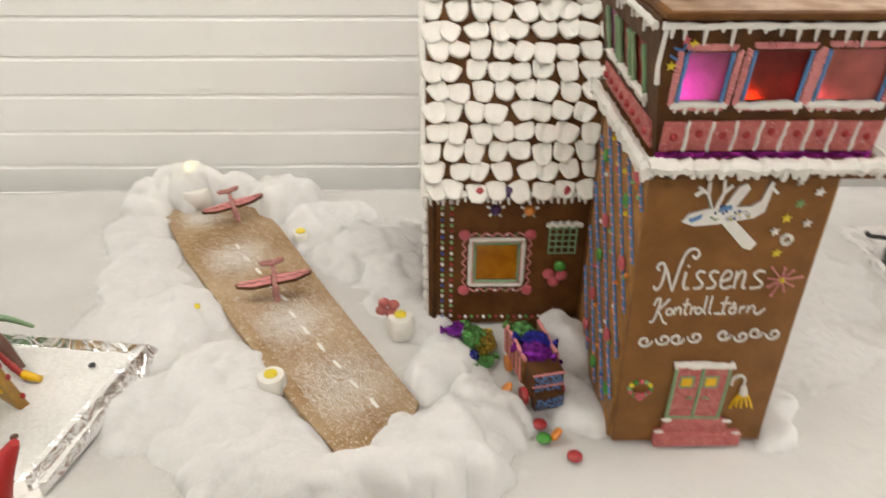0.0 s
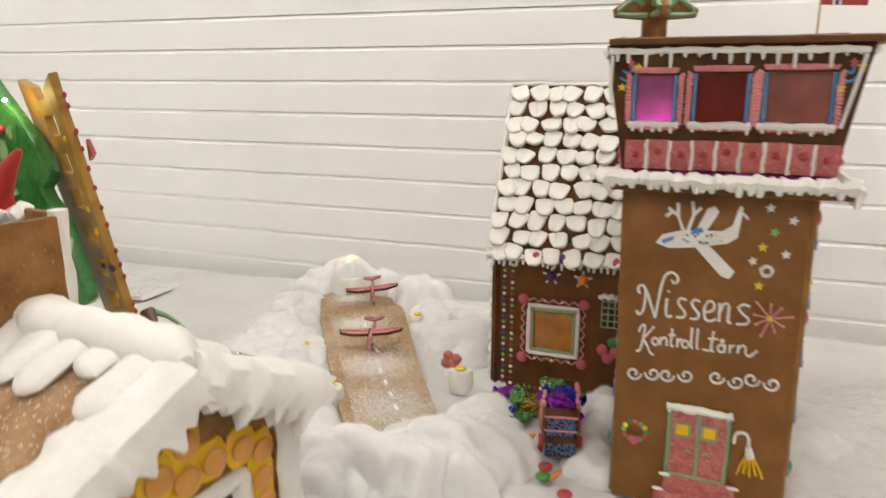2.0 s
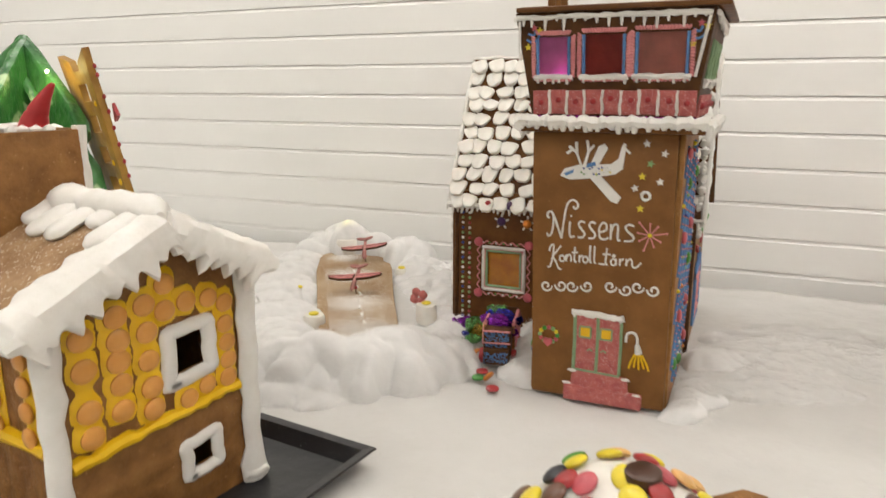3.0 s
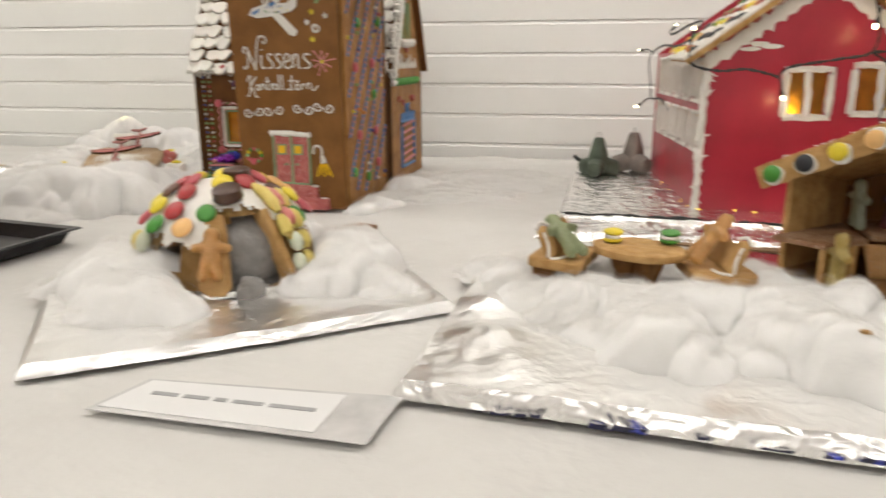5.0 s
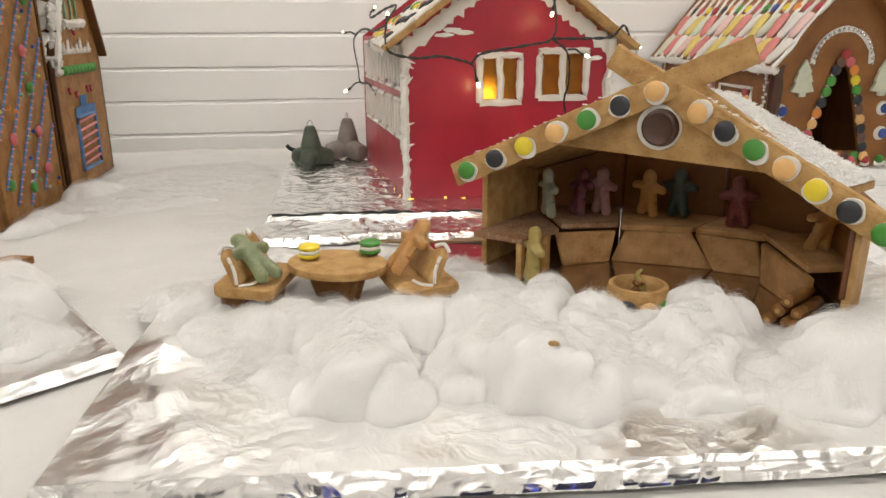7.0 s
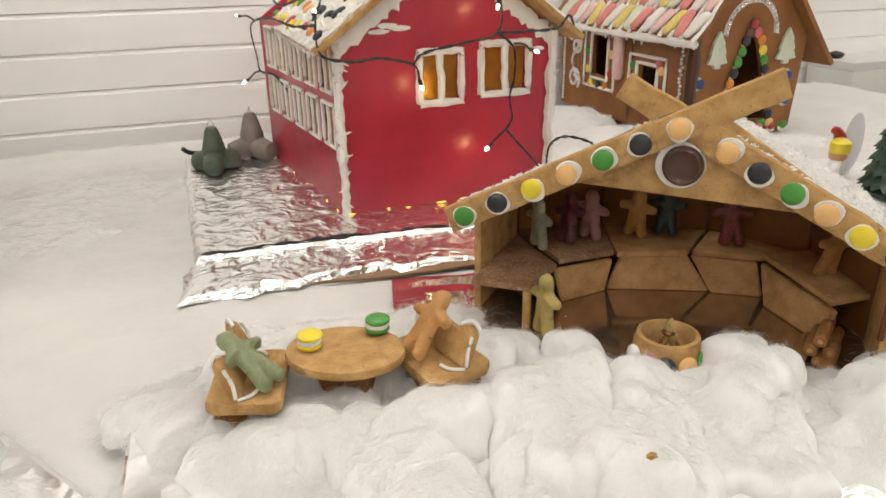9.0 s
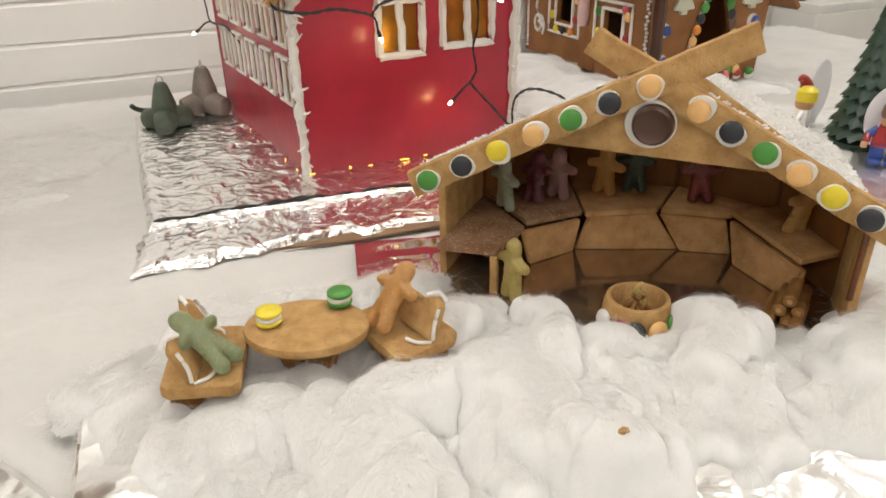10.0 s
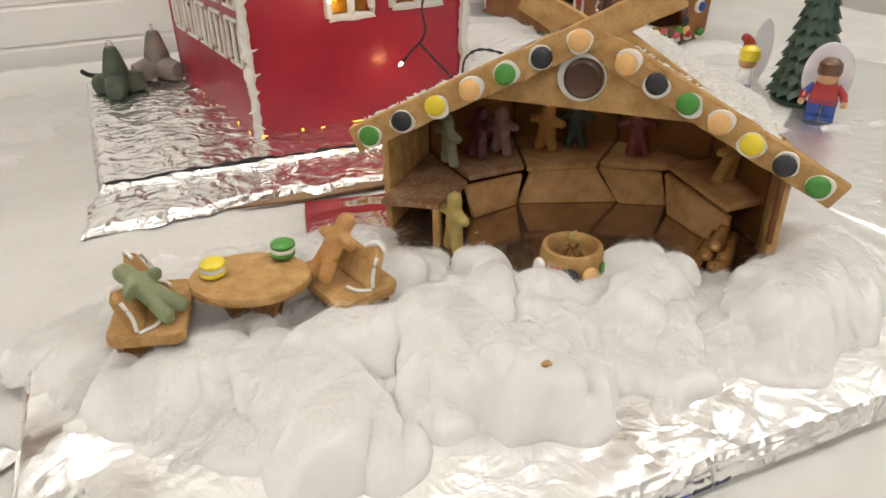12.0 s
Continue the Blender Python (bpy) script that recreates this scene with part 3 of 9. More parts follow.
    heap = tagged(new(name, quick_mesh(name, verts[keep], quads, WOOL)), label, category, group, "stuff")
    # loose fibres over the skin, reaching past its rim
    jj, ii = np.nonzero(skin > -0.004)
    rim = np.flatnonzero(skin[jj, ii] < 0.007)
    count = int(len(jj) * res * res * dense * 1.2)
    pick = np.where(rng.random(count) < 0.3, rim[rng.integers(0, len(rim), count)], rng.integers(0, len(jj), count))
    px, py = xs[jj[pick], ii[pick]] + rng.normal(0, res, count), ys[jj[pick], ii[pick]] + rng.normal(0, res, count)
    head = flow + rng.normal(0, 0.9, count) + np.where(rng.random(count) < 0.5, np.pi, 0)
    bend, length = rng.normal(0, 80, count), rng.uniform(0.008, 0.024, count)
    lift = np.abs(rng.normal(0, 0.0026, count)) + np.where(rng.random(count) < 0.06, rng.uniform(0.001, 0.006, count), 0)
    tilt, width = rng.uniform(0, np.pi, count), rng.uniform(0.00005, 0.00011, count)
    steps, strip = 5, []
    for k in range(steps):
        t = k / (steps - 1)
        gi, gj = np.clip(((px - x0) / (x1 - x0) * nx).round().astype(int), 0, nx), np.clip(((py - y0) / (y1 - y0) * ny).round().astype(int), 0, ny)
        pz = floor + np.maximum(skin[gj, gi], -0.002) + 0.0003 + lift * (0.3 + 0.7 * math.sin(t * 2.4))
        side = np.stack([-np.sin(head) * np.cos(tilt), np.cos(head) * np.cos(tilt), np.sin(tilt)], -1) * (width * (1 - 0.55 * t))[:, None]
        mid = np.stack([px, py, pz], -1)
        strip += [mid - side, mid + side]
        px, py, head = px + np.cos(head) * length / (steps - 1), py + np.sin(head) * length / (steps - 1), head + bend * length / (steps - 1)
    fv = np.stack(strip, 1).reshape(-1, 3)
    base = np.arange(count)[:, None, None] * (2 * steps) + 2 * np.arange(steps - 1)[None, :, None] + np.array([0, 1, 3, 2])[None, None, :]
    fo = new("loose_fibres", quick_mesh("loose_fibres", fv, base.reshape(-1, 4), FIBRE))
    fo.parent = heap
    fo["kind"] = "stuff"
    return heap


def folds(rnd, n, lo, hi):
    """Random straight creases: direction, wave length, phase and a place of its own for each."""
    return [(rnd.uniform(0, math.pi), lo * (hi / lo) ** (k / max(1, n - 1)), rnd.random(), rnd.uniform(-50, 50)) for k in range(n)]


def crease(p, waves, amp):
    """Height of crumpled foil: flat facets that meet at sharp folds."""
    w = p + Vector((noise.noise(p * 9), noise.noise(p * 9 + Vector((5, 2, 0))), 0)) * 0.025
    z = 0.0
    for a, ln, ph, off in waves:
        u = (w.x * math.cos(a) + w.y * math.sin(a)) / ln + ph + 0.35 * noise.noise(p * 14 + Vector((off, 0, 3)))
        mask = max(0.0, min(1.0, 0.55 + 1.5 * noise.noise(p * 11 + Vector((0, off, 1)))))
        z += abs((u % 1.0) * 2 - 1) * ln * amp * mask * (0.03 / (ln + 0.015))
    return z


def foil_board(name, label, corners, thick, crumple=0.0035, seed=0.0, res=0.005, rim=0.0, group="", humps=(), skin=None, hem=None, ragged=0.0):
    """A board wrapped in aluminium foil: a crumpled skin over a quadrilateral, with wrinkled sides down to the table."""
    a, b, c, d = (Vector((*p, 0)) for p in corners)
    nu, nv = max(8, int((b - a).length / res)), max(8, int((d - a).length / res))
    bm = B()
    grid = []
    lip = 7
    waves = folds(random.Random(int(seed * 10)), 13, 0.009, 0.06)
    for j in range(-lip, nv + lip + 1):
        row = []
        for i in range(-lip, nu + lip + 1):
            u, v = min(max(i / nu, 0), 1), min(max(j / nv, 0), 1)
            p = a.lerp(b, u).lerp(d.lerp(c, u), v)
            q = p * 1.0 + Vector((seed, seed, 0))
            z = thick + crease(q, waves, crumple * 9)
            for hx, hy, hr, hz in humps:
                z += hz * math.exp(-((p.x - hx) ** 2 + (p.y - hy) ** 2) / hr ** 2)
            edge = min(u * nu, v * nv, (1 - u) * nu, (1 - v) * nv) * res
            if ragged:
                p = p + (p - (a + b + c + d) / 4).normalized() * ragged * math.exp(-edge / 0.02) * (noise.noise(p * 28) + 0.5 * noise.noise(p * 90))
            if rim:
                z += rim * math.exp(-((edge - 0.008) / 0.006) ** 2)
            over = max(-i, i - nu, -j, j - nv, 0)
            if over:
                # the skirt folded over the edge, wrinkled
                out = (p - (a + b + c + d) / 4).normalized()
                w = q * 0.45 + out * over * 0.003
                p = p + out * (0.0008 * over + 0.9 * crease(w + Vector((3, 1, 0)), waves, crumple * 9))
                z = (z - 0.002) * (1 - over / lip) ** 0.8 + 0.0003
            row.append(bm.verts.new((p.x, p.y, z)))
        grid.append(row)
    for j in range(len(grid) - 1):
        for i in range(len(grid[0]) - 1):
            bm.faces.new((grid[j][i], grid[j][i + 1], grid[j + 1][i + 1], grid[j + 1][i])).material_index = int(not (lip <= j < nv + lip and lip <= i < nu + lip))
    t = thing(name, label, "foil board", group=group)
    wrap = part("foil_wrap", bm, skin or FOIL, t).data
    wrap.materials.append(hem or skin or FOIL)
    wrap.set_sharp_from_angle(angle=radians(9))
    bm = B()
    ins = [p.lerp((a + b + c + d) / 4, 0.03) for p in (a, b, c, d)]
    panel(bm, [(p.x, p.y) for p in ins], max(thick - 0.003, 0.002))
    part("board", bm, CARD, t, "brown cardboard core")
    return t


room()
ceiling_lamps()
table()
tablecloth()


# ---- control tower house ----
def icicle_row(bm, a, b, n, drop, r, out=(0, -1, 0), jag=0.5):
    """A thick piped line from a to b with dripping icicles."""
    a, b = Vector(a), Vector(b)
    tube(bm, [a.lerp(b, k / (2 * n)) + Vector((0, 0, random.uniform(-1, 1) * r * 0.25)) for k in range(2 * n + 1)], r, 7, wob=0.25)
    for k in range(n):
        p = a.lerp(b, (k + 0.5 + random.uniform(-0.25, 0.25)) / n)
        ln = drop * random.uniform(1 - jag, 1)
        tube(bm, [p, p + Vector((0, 0, -ln * 0.6)), p + Vector((0, 0, -ln))], [r * 0.75, r * 0.6, r * 0.35], 6)


def star_poly(r, n=5, inner=0.45):
    return [(r * (1 if k % 2 == 0 else inner) * math.sin(math.pi * k / n), r * (1 if k % 2 == 0 else inner) * math.cos(math.pi * k / n)) for k in range(2 * n)]


def piped_frame(bm, m, x0, y0, x1, y1, r, z=0.0015, wob=0.12, n=8):
    pts = []
    for (ax, ay), (bx, by) in zip(((x0, y0), (x1, y0), (x1, y1), (x0, y1)), ((x1, y0), (x1, y1), (x0, y1), (x0, y0))):
        pts += [(ax + (bx - ax) * k / n, ay + (by - ay) * k / n) for k in range(n)]
    pts.append(pts[0])
    tube(bm, on(m, pts, z), r, 6, wob=wob)


def zigzag(m, a, b, n, w, z=0.002):
    a, b = Vector((*a, 0)), Vector((*b, 0))
    d = (b - a).normalized()
    s = Vector((-d.y, d.x, 0))
    return on(m, [a.lerp(b, k / n) + s * (w if k % 2 else -w) for k in range(n + 1)], z)


def spiral(cx, cy, r, turns, flip=1, start=0.0, n=16):
    return [(cx + flip * r * (1 - 0.75 * k / n) * math.cos(start + turns * TAU * k / n), cy + r * (1 - 0.75 * k / n) * math.sin(start + turns * TAU * k / n)) for k in range(n + 1)]


def tower():
    X0, X1, Y0, Y1, H = 0.471, 0.631, 0.787, 0.965, 0.312
    W = X1 - X0
    t = thing("gingerbread_control_tower", "dark gingerbread control tower with white icing writing and a flared cabin", "gingerbread house", (X0, Y0, 0))
    F = upright((0, 0, 0), (1, 0, 0), (0, -1, 0))
    # front: narrower at the head by a few millimetres
    bm = panel(B(), [(0.003, 0), (W - 0.002, 0.0), (W - 0.006, H), (-0.004, H)], 0.006, m=F, bevel=0.0012)
    front = part("front_wall", bm, GINGER_FLOUR, t)
    for name, x, o in (("west_wall", 0.0, -1), ("east_wall", W, 1)):
        M = upright((x - o * 0.0055, 0.0, 0), (0, 1, 0), (o, 0, 0)) if o > 0 else upright((x + 0.0055, 0.0, 0), (0, 1, 0), (-1, 0, 0))
        side = part(name, panel(B(), [(0.001, 0), (0.178, 0), (0.178, H), (0.001, H)], 0.006, m=M, bevel=0.0012), SIDEBREAD, t)
        S = upright((x + o * 0.0008, 0, 0), (0, 1, 0), (o, 0, 0))
        # slanting blue lines with tiny pink crossings, small candies between them
        for k in range(8):
            bm, bp = B(), B()
            pts = []
            for i in range(15):
                u = 0.008 + 0.165 * i / 14
                v = -0.13 + k * 0.055 + u * 1.35
                if 0.012 < v < H - 0.012:
                    pts.append((u, v))
            if len(pts) > 1:
                tube(bm, on(S, pts, 0.001), 0.0016, 6, wob=0.1)
                part("icing_line", bm, BLUE, side, "blue icing line")
                for i in range(len(pts) - 1):
                    for f in (0.25, 0.75):
                        p = Vector((*pts[i], 0)).lerp(Vector((*pts[i + 1], 0)), f)
                        tube(bp, on(S, [(p.x - 0.003, p.y + 0.001), (p.x + 0.003, p.y - 0.001)], 0.0022), 0.001, 5)
                part("icing_stitch", bp, PINK, side, "pink icing dashes")["kind"] = "stuff"
        rnd = random.Random(5 + o)
        big = [(0.05, 0.255, "green"), (0.115, 0.155, "green"), (0.08, 0.035, "green"), (0.045, 0.1, "pink"), (0.035, 0.195, "pink"), (0.12, 0.1, "pink"), (0.11, 0.20, "pink"), (0.14, 0.26, "green"), (0.13, 0.05, "pink"), (0.03, 0.29, "pink"), (0.02, 0.05, "green")]
        for u, v, cc in big:
            piece("chocolate_drop", lens_mesh(cc, 0.0075, 0.006), side, face_at(S @ Vector((u, v, 0)), (o, 0, 0)))
        for _ in range(34):
            u, v = rnd.uniform(0.012, 0.165), rnd.uniform(0.015, H - 0.015)
            piece("sugar_pearl", ball_mesh(rnd.choice(["yellow", "white", "orange", "blue", "pink", "lime"]), 0.0026), side, face_at(S @ Vector((u, v, 0.001)), (o, 0, 0)))
    bm = panel(B(), [(0, 0), (W, 0), (W, H), (0, H)], 0.006, m=upright((W, 0.184, 0), (-1, 0, 0), (0, 1, 0)))
    part("back_wall", bm, GINGER, t)
    # piping on the front: aeroplane with antlers
    S = upright((0, -0.0062, 0), (1, 0, 0), (0, -1, 0))
    bm = B()
    panel(bm, [(0.029, 0.264), (0.034, 0.272), (0.05, 0.277), (0.085, 0.279), (0.093, 0.285), (0.0955, 0.297), (0.0975, 0.3025), (0.1005, 0.301), (0.0995, 0.289), (0.098, 0.274), (0.09, 0.268), (0.06, 0.262), (0.04, 0.26)], 0.002, m=S)
    panel(bm, [(0.062, 0.264), (0.074, 0.266), (0.098, 0.243), (0.094, 0.236), (0.087, 0.238)], 0.0025, m=S)
    panel(bm, [(0.062, 0.276), (0.072, 0.278), (0.081, 0.296), (0.077, 0.301), (0.071, 0.298)], 0.0022, m=S)
    for pts in ([(0.052, 0.277), (0.047, 0.29), (0.038, 0.297)], [(0.047, 0.29), (0.046, 0.302)], [(0.042, 0.294), (0.036, 0.289)], [(0.056, 0.277), (0.06, 0.292), (0.058, 0.304)], [(0.06, 0.292), (0.066, 0.299)], [(0.105, 0.291), (0.1, 0.296)]):
        tube(bm, on(S, pts, 0.001), 0.0016, 6, wob=0.15)
    aer = part("icing_aeroplane", bm, ICING, front, "white icing aeroplane with antlers")
    bm = B()
    panel(bm, [(0.034, 0.267), (0.045, 0.272), (0.044, 0.268), (0.036, 0.264)], 0.003, m=S)
    panel(bm, [(0.058, 0.274), (0.069, 0.277), (0.068, 0.281), (0.06, 0.279)], 0.003, m=S)
    part("icing_patch", bm, BLUE, aer, "blue icing patches")
    rnd = random.Random(2)
    for _ in range(22):
        piece("sugar_pearl", ball_mesh(rnd.choice(["lime", "yellow", "white", "blue"]), 0.0011), aer, Matrix.Translation(S @ Vector((rnd.uniform(0.05, 0.085), rnd.uniform(0.265, 0.276), 0.0028))))
    # writing
    def letter(*strokes, r=0.0013):
        bm = B()
        for pts in strokes:
            tube(bm, smooth_path(on(S, pts, 0.0009), 4), r, 6, wob=0.14)
        part("letter", bm, ICING, front, "white icing letter")

    def ess(x, k=1.0, y=0.1945):
        letter([(x + 0.007 * k, y + 0.0175), (x + 0.0025 * k, y + 0.0188), (x, y + 0.0150), (x + 0.003 * k, y + 0.0100), (x + 0.0068 * k, y + 0.0055), (x + 0.0055 * k, y + 0.0010), (x - 0.0005 * k, y)])

    def ring(cx, cy, rx, ry, n=9):
        return [(cx + rx * math.cos(1.2 + TAU * k / n), cy + ry * math.sin(1.2 + TAU * k / n)) for k in range(n + 1)]
    # N i s s e n s
    letter([(0.0185, 0.2145), (0.0160, 0.2165), (0.0170, 0.2210), (0.0205, 0.2220), (0.0228, 0.2170), (0.0228, 0.2050), (0.0212, 0.1965), (0.0175, 0.1935), (0.0160, 0.1970)],
           [(0.0215, 0.2210), (0.0250, 0.2140), (0.0330, 0.1920)],
           [(0.0330, 0.1920), (0.0345, 0.2050), (0.0370, 0.2250), (0.0400, 0.2340), (0.0450, 0.2370), (0.0500, 0.2340), (0.0505, 0.2290), (0.0475, 0.2270), (0.0455, 0.2300)])
    letter([(0.0425, 0.2120), (0.0422, 0.2000), (0.0440, 0.1945), (0.0480, 0.1955)], [(0.0435, 0.2180), (0.0437, 0.2195)])
    ess(0.0525)
    ess(0.0645)
    letter([(0.0765, 0.2025), (0.0830, 0.2050), (0.0838, 0.2110), (0.0795, 0.2135), (0.0758, 0.2070), (0.0768, 0.1970), (0.0812, 0.1945), (0.0865, 0.1970)])
    letter([(0.0885, 0.2125), (0.0890, 0.1950)], [(0.0890, 0.2040), (0.0920, 0.2120), (0.0962, 0.2110), (0.0966, 0.1960), (0.0995, 0.1955)])
    ess(0.1045, 1.35)
    # K o n t r o l l t å r n
    thin = 0.0011
    letter([(0.0195, 0.1760), (0.0210, 0.1820), (0.0245, 0.1830), (0.0237, 0.1700), (0.0212, 0.1580), (0.0180, 0.1570)], [(0.0330, 0.1830), (0.0290, 0.1775), (0.0237, 0.1700)], [(0.0237, 0.1700), (0.0280, 0.1630), (0.0310, 0.1565), (0.0345, 0.1550)], r=thin)
    letter(ring(0.0348, 0.1685, 0.0028, 0.0036), r=thin)
    letter([(0.0395, 0.1735), (0.0395, 0.1655)], [(0.0395, 0.1690), (0.0425, 0.1735), (0.0450, 0.1720), (0.0455, 0.1655)], r=thin)
    letter([(0.0495, 0.1830), (0.0490, 0.1680), (0.0515, 0.1655)], [(0.0462, 0.1765), (0.0530, 0.1770)], r=thin)
    letter([(0.0548, 0.1740), (0.0548, 0.1658)], [(0.0548, 0.1705), (0.0582, 0.1742)], r=thin)
    letter(ring(0.0617, 0.1695, 0.0028, 0.0036), r=thin)
    for x in (0.0668, 0.0718):
        letter([(x, 0.1860), (x, 0.1690), (x + 0.0022, 0.1662)], r=thin)
    letter([(0.0855, 0.1850), (0.0845, 0.1680), (0.0872, 0.1660)], [(0.0812, 0.1775), (0.0900, 0.1780)], [(0.0770, 0.1663), (0.0838, 0.1658)], r=thin)
    letter(ring(0.0932, 0.1695, 0.0028, 0.0036), [(0.0963, 0.1738), (0.0963, 0.1662)], ring(0.0936, 0.1768, 0.0012, 0.0012, 6), r=thin)
    letter([(0.1005, 0.1740), (0.1005, 0.1662)], [(0.1005, 0.1710), (0.1042, 0.1745)], r=thin)
    letter([(0.1075, 0.1745), (0.1075, 0.1668)], [(0.1075, 0.1705), (0.1110, 0.1748), (0.1135, 0.1730), (0.1142, 0.1672), (0.1180, 0.1655), (0.1235, 0.1715)], r=thin)
    bm = B()
    for k, cx in enumerate((0.014, 0.044, 0.088, 0.118)):
        y, s = 0.135 + 0.0025 * k, (1 if k < 2 else -1)
        for e in (-1, 1):
            cc = spiral(cx + 0.012 + e * 0.0088 * 1.0, y + e * s * 0.001, 0.0072, 1.15, flip=e, start=math.pi)
            part("icing_scroll", tube(B(), on(S, cc, 0.001), 0.0013, 6, wob=0.15), ICING, front, "white icing scroll")
    # stars and the pink starburst
    for u, v, mm in ((0.122, 0.302, "white"), (0.141, 0.292, "white"), (0.127, 0.281, "lime"), (0.119, 0.267, "yellow"), (0.138, 0.262, "white"), (0.112, 0.254, "white"), (0.119, 0.232, "yellow")):
        piece("sugar_star", mesh_of(panel(B(), star_poly(0.0045), 0.0018), "sugar_star", C[mm], False), front, S @ Matrix.Translation((u, v, 0)) @ Matrix.Rotation(random.uniform(-0.3, 0.3), 4, "Z"))
    bm = B()
    tube(bm, on(S, [(0.124 + 0.0045 * math.cos(a * 0.7), 0.246 + 0.0045 * math.sin(a * 0.7)) for a in range(10)], 0.0014), 0.0018, 6, wob=0.2)
    part("icing_rosette", bm, ICING, front)
    bm = B()
    for k in range(9):
        a = TAU * k / 9 + 0.2
        ln = 0.013 if k % 3 else 0.018
        p = on(S, [(0.131 + 0.003 * math.cos(a), 0.203 + 0.003 * math.sin(a)), (0.131 + ln * math.cos(a), 0.203 + ln * math.sin(a))], 0.001)
        tube(bm, p, 0.0009, 5)
        blob(bm, p[1], 0.0016, sub=1)
    part("icing_starburst", bm, PINK, front, "pink icing starburst")
    piece("sugar_pearl", ball_mesh("yellow", 0.0026), front, Matrix.Translation(S @ Vector((0.131, 0.203, 0.001))))
    # door with steps
    door = part("door", panel(B(), [(0.053, 0.036), (0.107, 0.034), (0.106, 0.102), (0.054, 0.104)], 0.003, m=S, bevel=0.0006), PINKGUM, t, "red sugared double door")
    bm = B()
    for u in (0.0535, 0.080, 0.1065):
        tube(bm, on(S, [(u, 0.037), (u + 0.0005, 0.07), (u, 0.103)], 0.003), 0.0019, 6, wob=0.1)
    tube(bm, on(S, [(0.053, 0.037), (0.107, 0.035)], 0.003), 0.0017, 6, wob=0.1)
    part("door_frame", bm, SPRIG, door, "pale green icing frame")
    for u in (0.0605, 0.0845):
        v = 0.0785
        part("door_pane", panel(B(), [(u, v), (u + 0.011, v), (u + 0.011, v + 0.011), (u, v + 0.011)], 0.0042, m=S, bevel=0.0012), YELLOWICE, door, "yellow icing pane")
        bm = B()
        piped_frame(bm, S, u - 0.001, v - 0.001, u + 0.012, v + 0.012, 0.001, z=0.0035)
        part("pane_frame", bm, SPRIG, door)
    for u in (0.072, 0.088):
        bm = B()
        tube(bm, on(S, [(u - 0.003, 0.062), (u, 0.0645), (u + 0.003, 0.062)], 0.004), 0.0011, 5)
        part("door_handle", bm, SPRIG, door)
    bm = B()
    icicle_row(bm, S @ Vector((0.05, 0.107, 0.004)), S @ Vector((0.109, 0.105, 0.004)), 8, 0.006, 0.0036)
    part("door_snow", bm, ICING, door, "white icing snow cap")
    steps = part("step", panel(B(), [(0.044, 0.0), (0.1335, 0.0), (0.1335, 0.0165), (0.044, 0.0195)], 0.009, m=S, bevel=0.001), PINKGUM, t, "red sugared step")
    part("step", panel(B(), [(0.051, 0.0185), (0.118, 0.0165), (0.116, 0.034), (0.053, 0.036)], 0.006, m=S, bevel=0.001), PINKGUM, t, "red sugared step")
    for u, v in ((0.047, 0.020), (0.128, 0.0165), (0.053, 0.0365), (0.115, 0.034)):
        part("icing_dab", blob(B(), S @ Vector((u, v, 0.007)), (0.0055, 0.002, 0.002), 0.3, sub=2), ICING, steps)
    # wreath, broom
    for k in range(12):
        a = TAU * k / 12
        piece("sugar_pearl", ball_mesh(["green", "yellow", "lime", "pink"][k % 4], 0.0027), front, Matrix.Translation(S @ Vector((0.022 + 0.0105 * math.cos(a), 0.074 + 0.009 * math.sin(a), 0.001))))
    piece("heart_candy", mesh_of(panel(B(), [(0, -0.006), (0.006, 0.0), (0.005, 0.004), (0.0025, 0.005), (0, 0.003), (-0.0025, 0.005), (-0.005, 0.004), (-0.006, 0)], 0.003, bevel=0.0006), "heart_candy", C["pink"]), front, S @ Matrix.Translation((0.022, 0.066, 0.002)))
    bm = B()
    tube(bm, smooth_path(on(S, [(0.112, 0.078), (0.113, 0.087), (0.119, 0.090), (0.124, 0.086), (0.125, 0.076)], 0.0015)), 0.0016, 6)
    tube(bm, on(S, [(0.125, 0.076), (0.127, 0.066)], 0.0015), [0.003, 0.0045], 6)
    broom = part("icing_broom", bm, ICING, front, "icing broom")
    bm = B()
    for k in range(5):
        tube(bm, smooth_path(on(S, [(0.123 + 0.002 * k, 0.065), (0.119 + 0.0042 * k, 0.056), (0.117 + 0.0056 * k, 0.047 + 0.002 * (k % 2))], 0.002), 3), 0.0013, 5)
    part("broom_bristles", bm, YELLOWICE, broom)
    # ledge with heavy icing
    lz = H
    bm = B()
    box(bm, (W / 2 + 0.004, 0.085, lz + 0.006), (W + 0.036, 0.225, 0.009), bevel=0.002)
    ledge = part("ledge", bm, GINGER, t)
    bm = B()
    x0, x1, y0, y1 = -0.014, W + 0.024, -0.028, 0.195
    icicle_row(bm, (x0, y0, lz + 0.013), (x1, y0, lz + 0.013), 26, 0.0125, 0.0062, jag=0.6)
    icicle_row(bm, (x0, y0, lz + 0.009), (x0, y1, lz + 0.009), 26, 0.014, 0.006)
    icicle_row(bm, (x1, y0, lz + 0.009), (x1, y1, lz + 0.009), 26, 0.014, 0.006)
    for _ in range(90):
        e = random.random()
        p = Vector((x0 + (x1 - x0) * random.random(), y0 + random.uniform(0, 0.012), lz + 0.012)) if e < 0.6 else Vector((random.choice((x0, x1)), y0 + (y1 - y0) * random.random(), lz + 0.011))
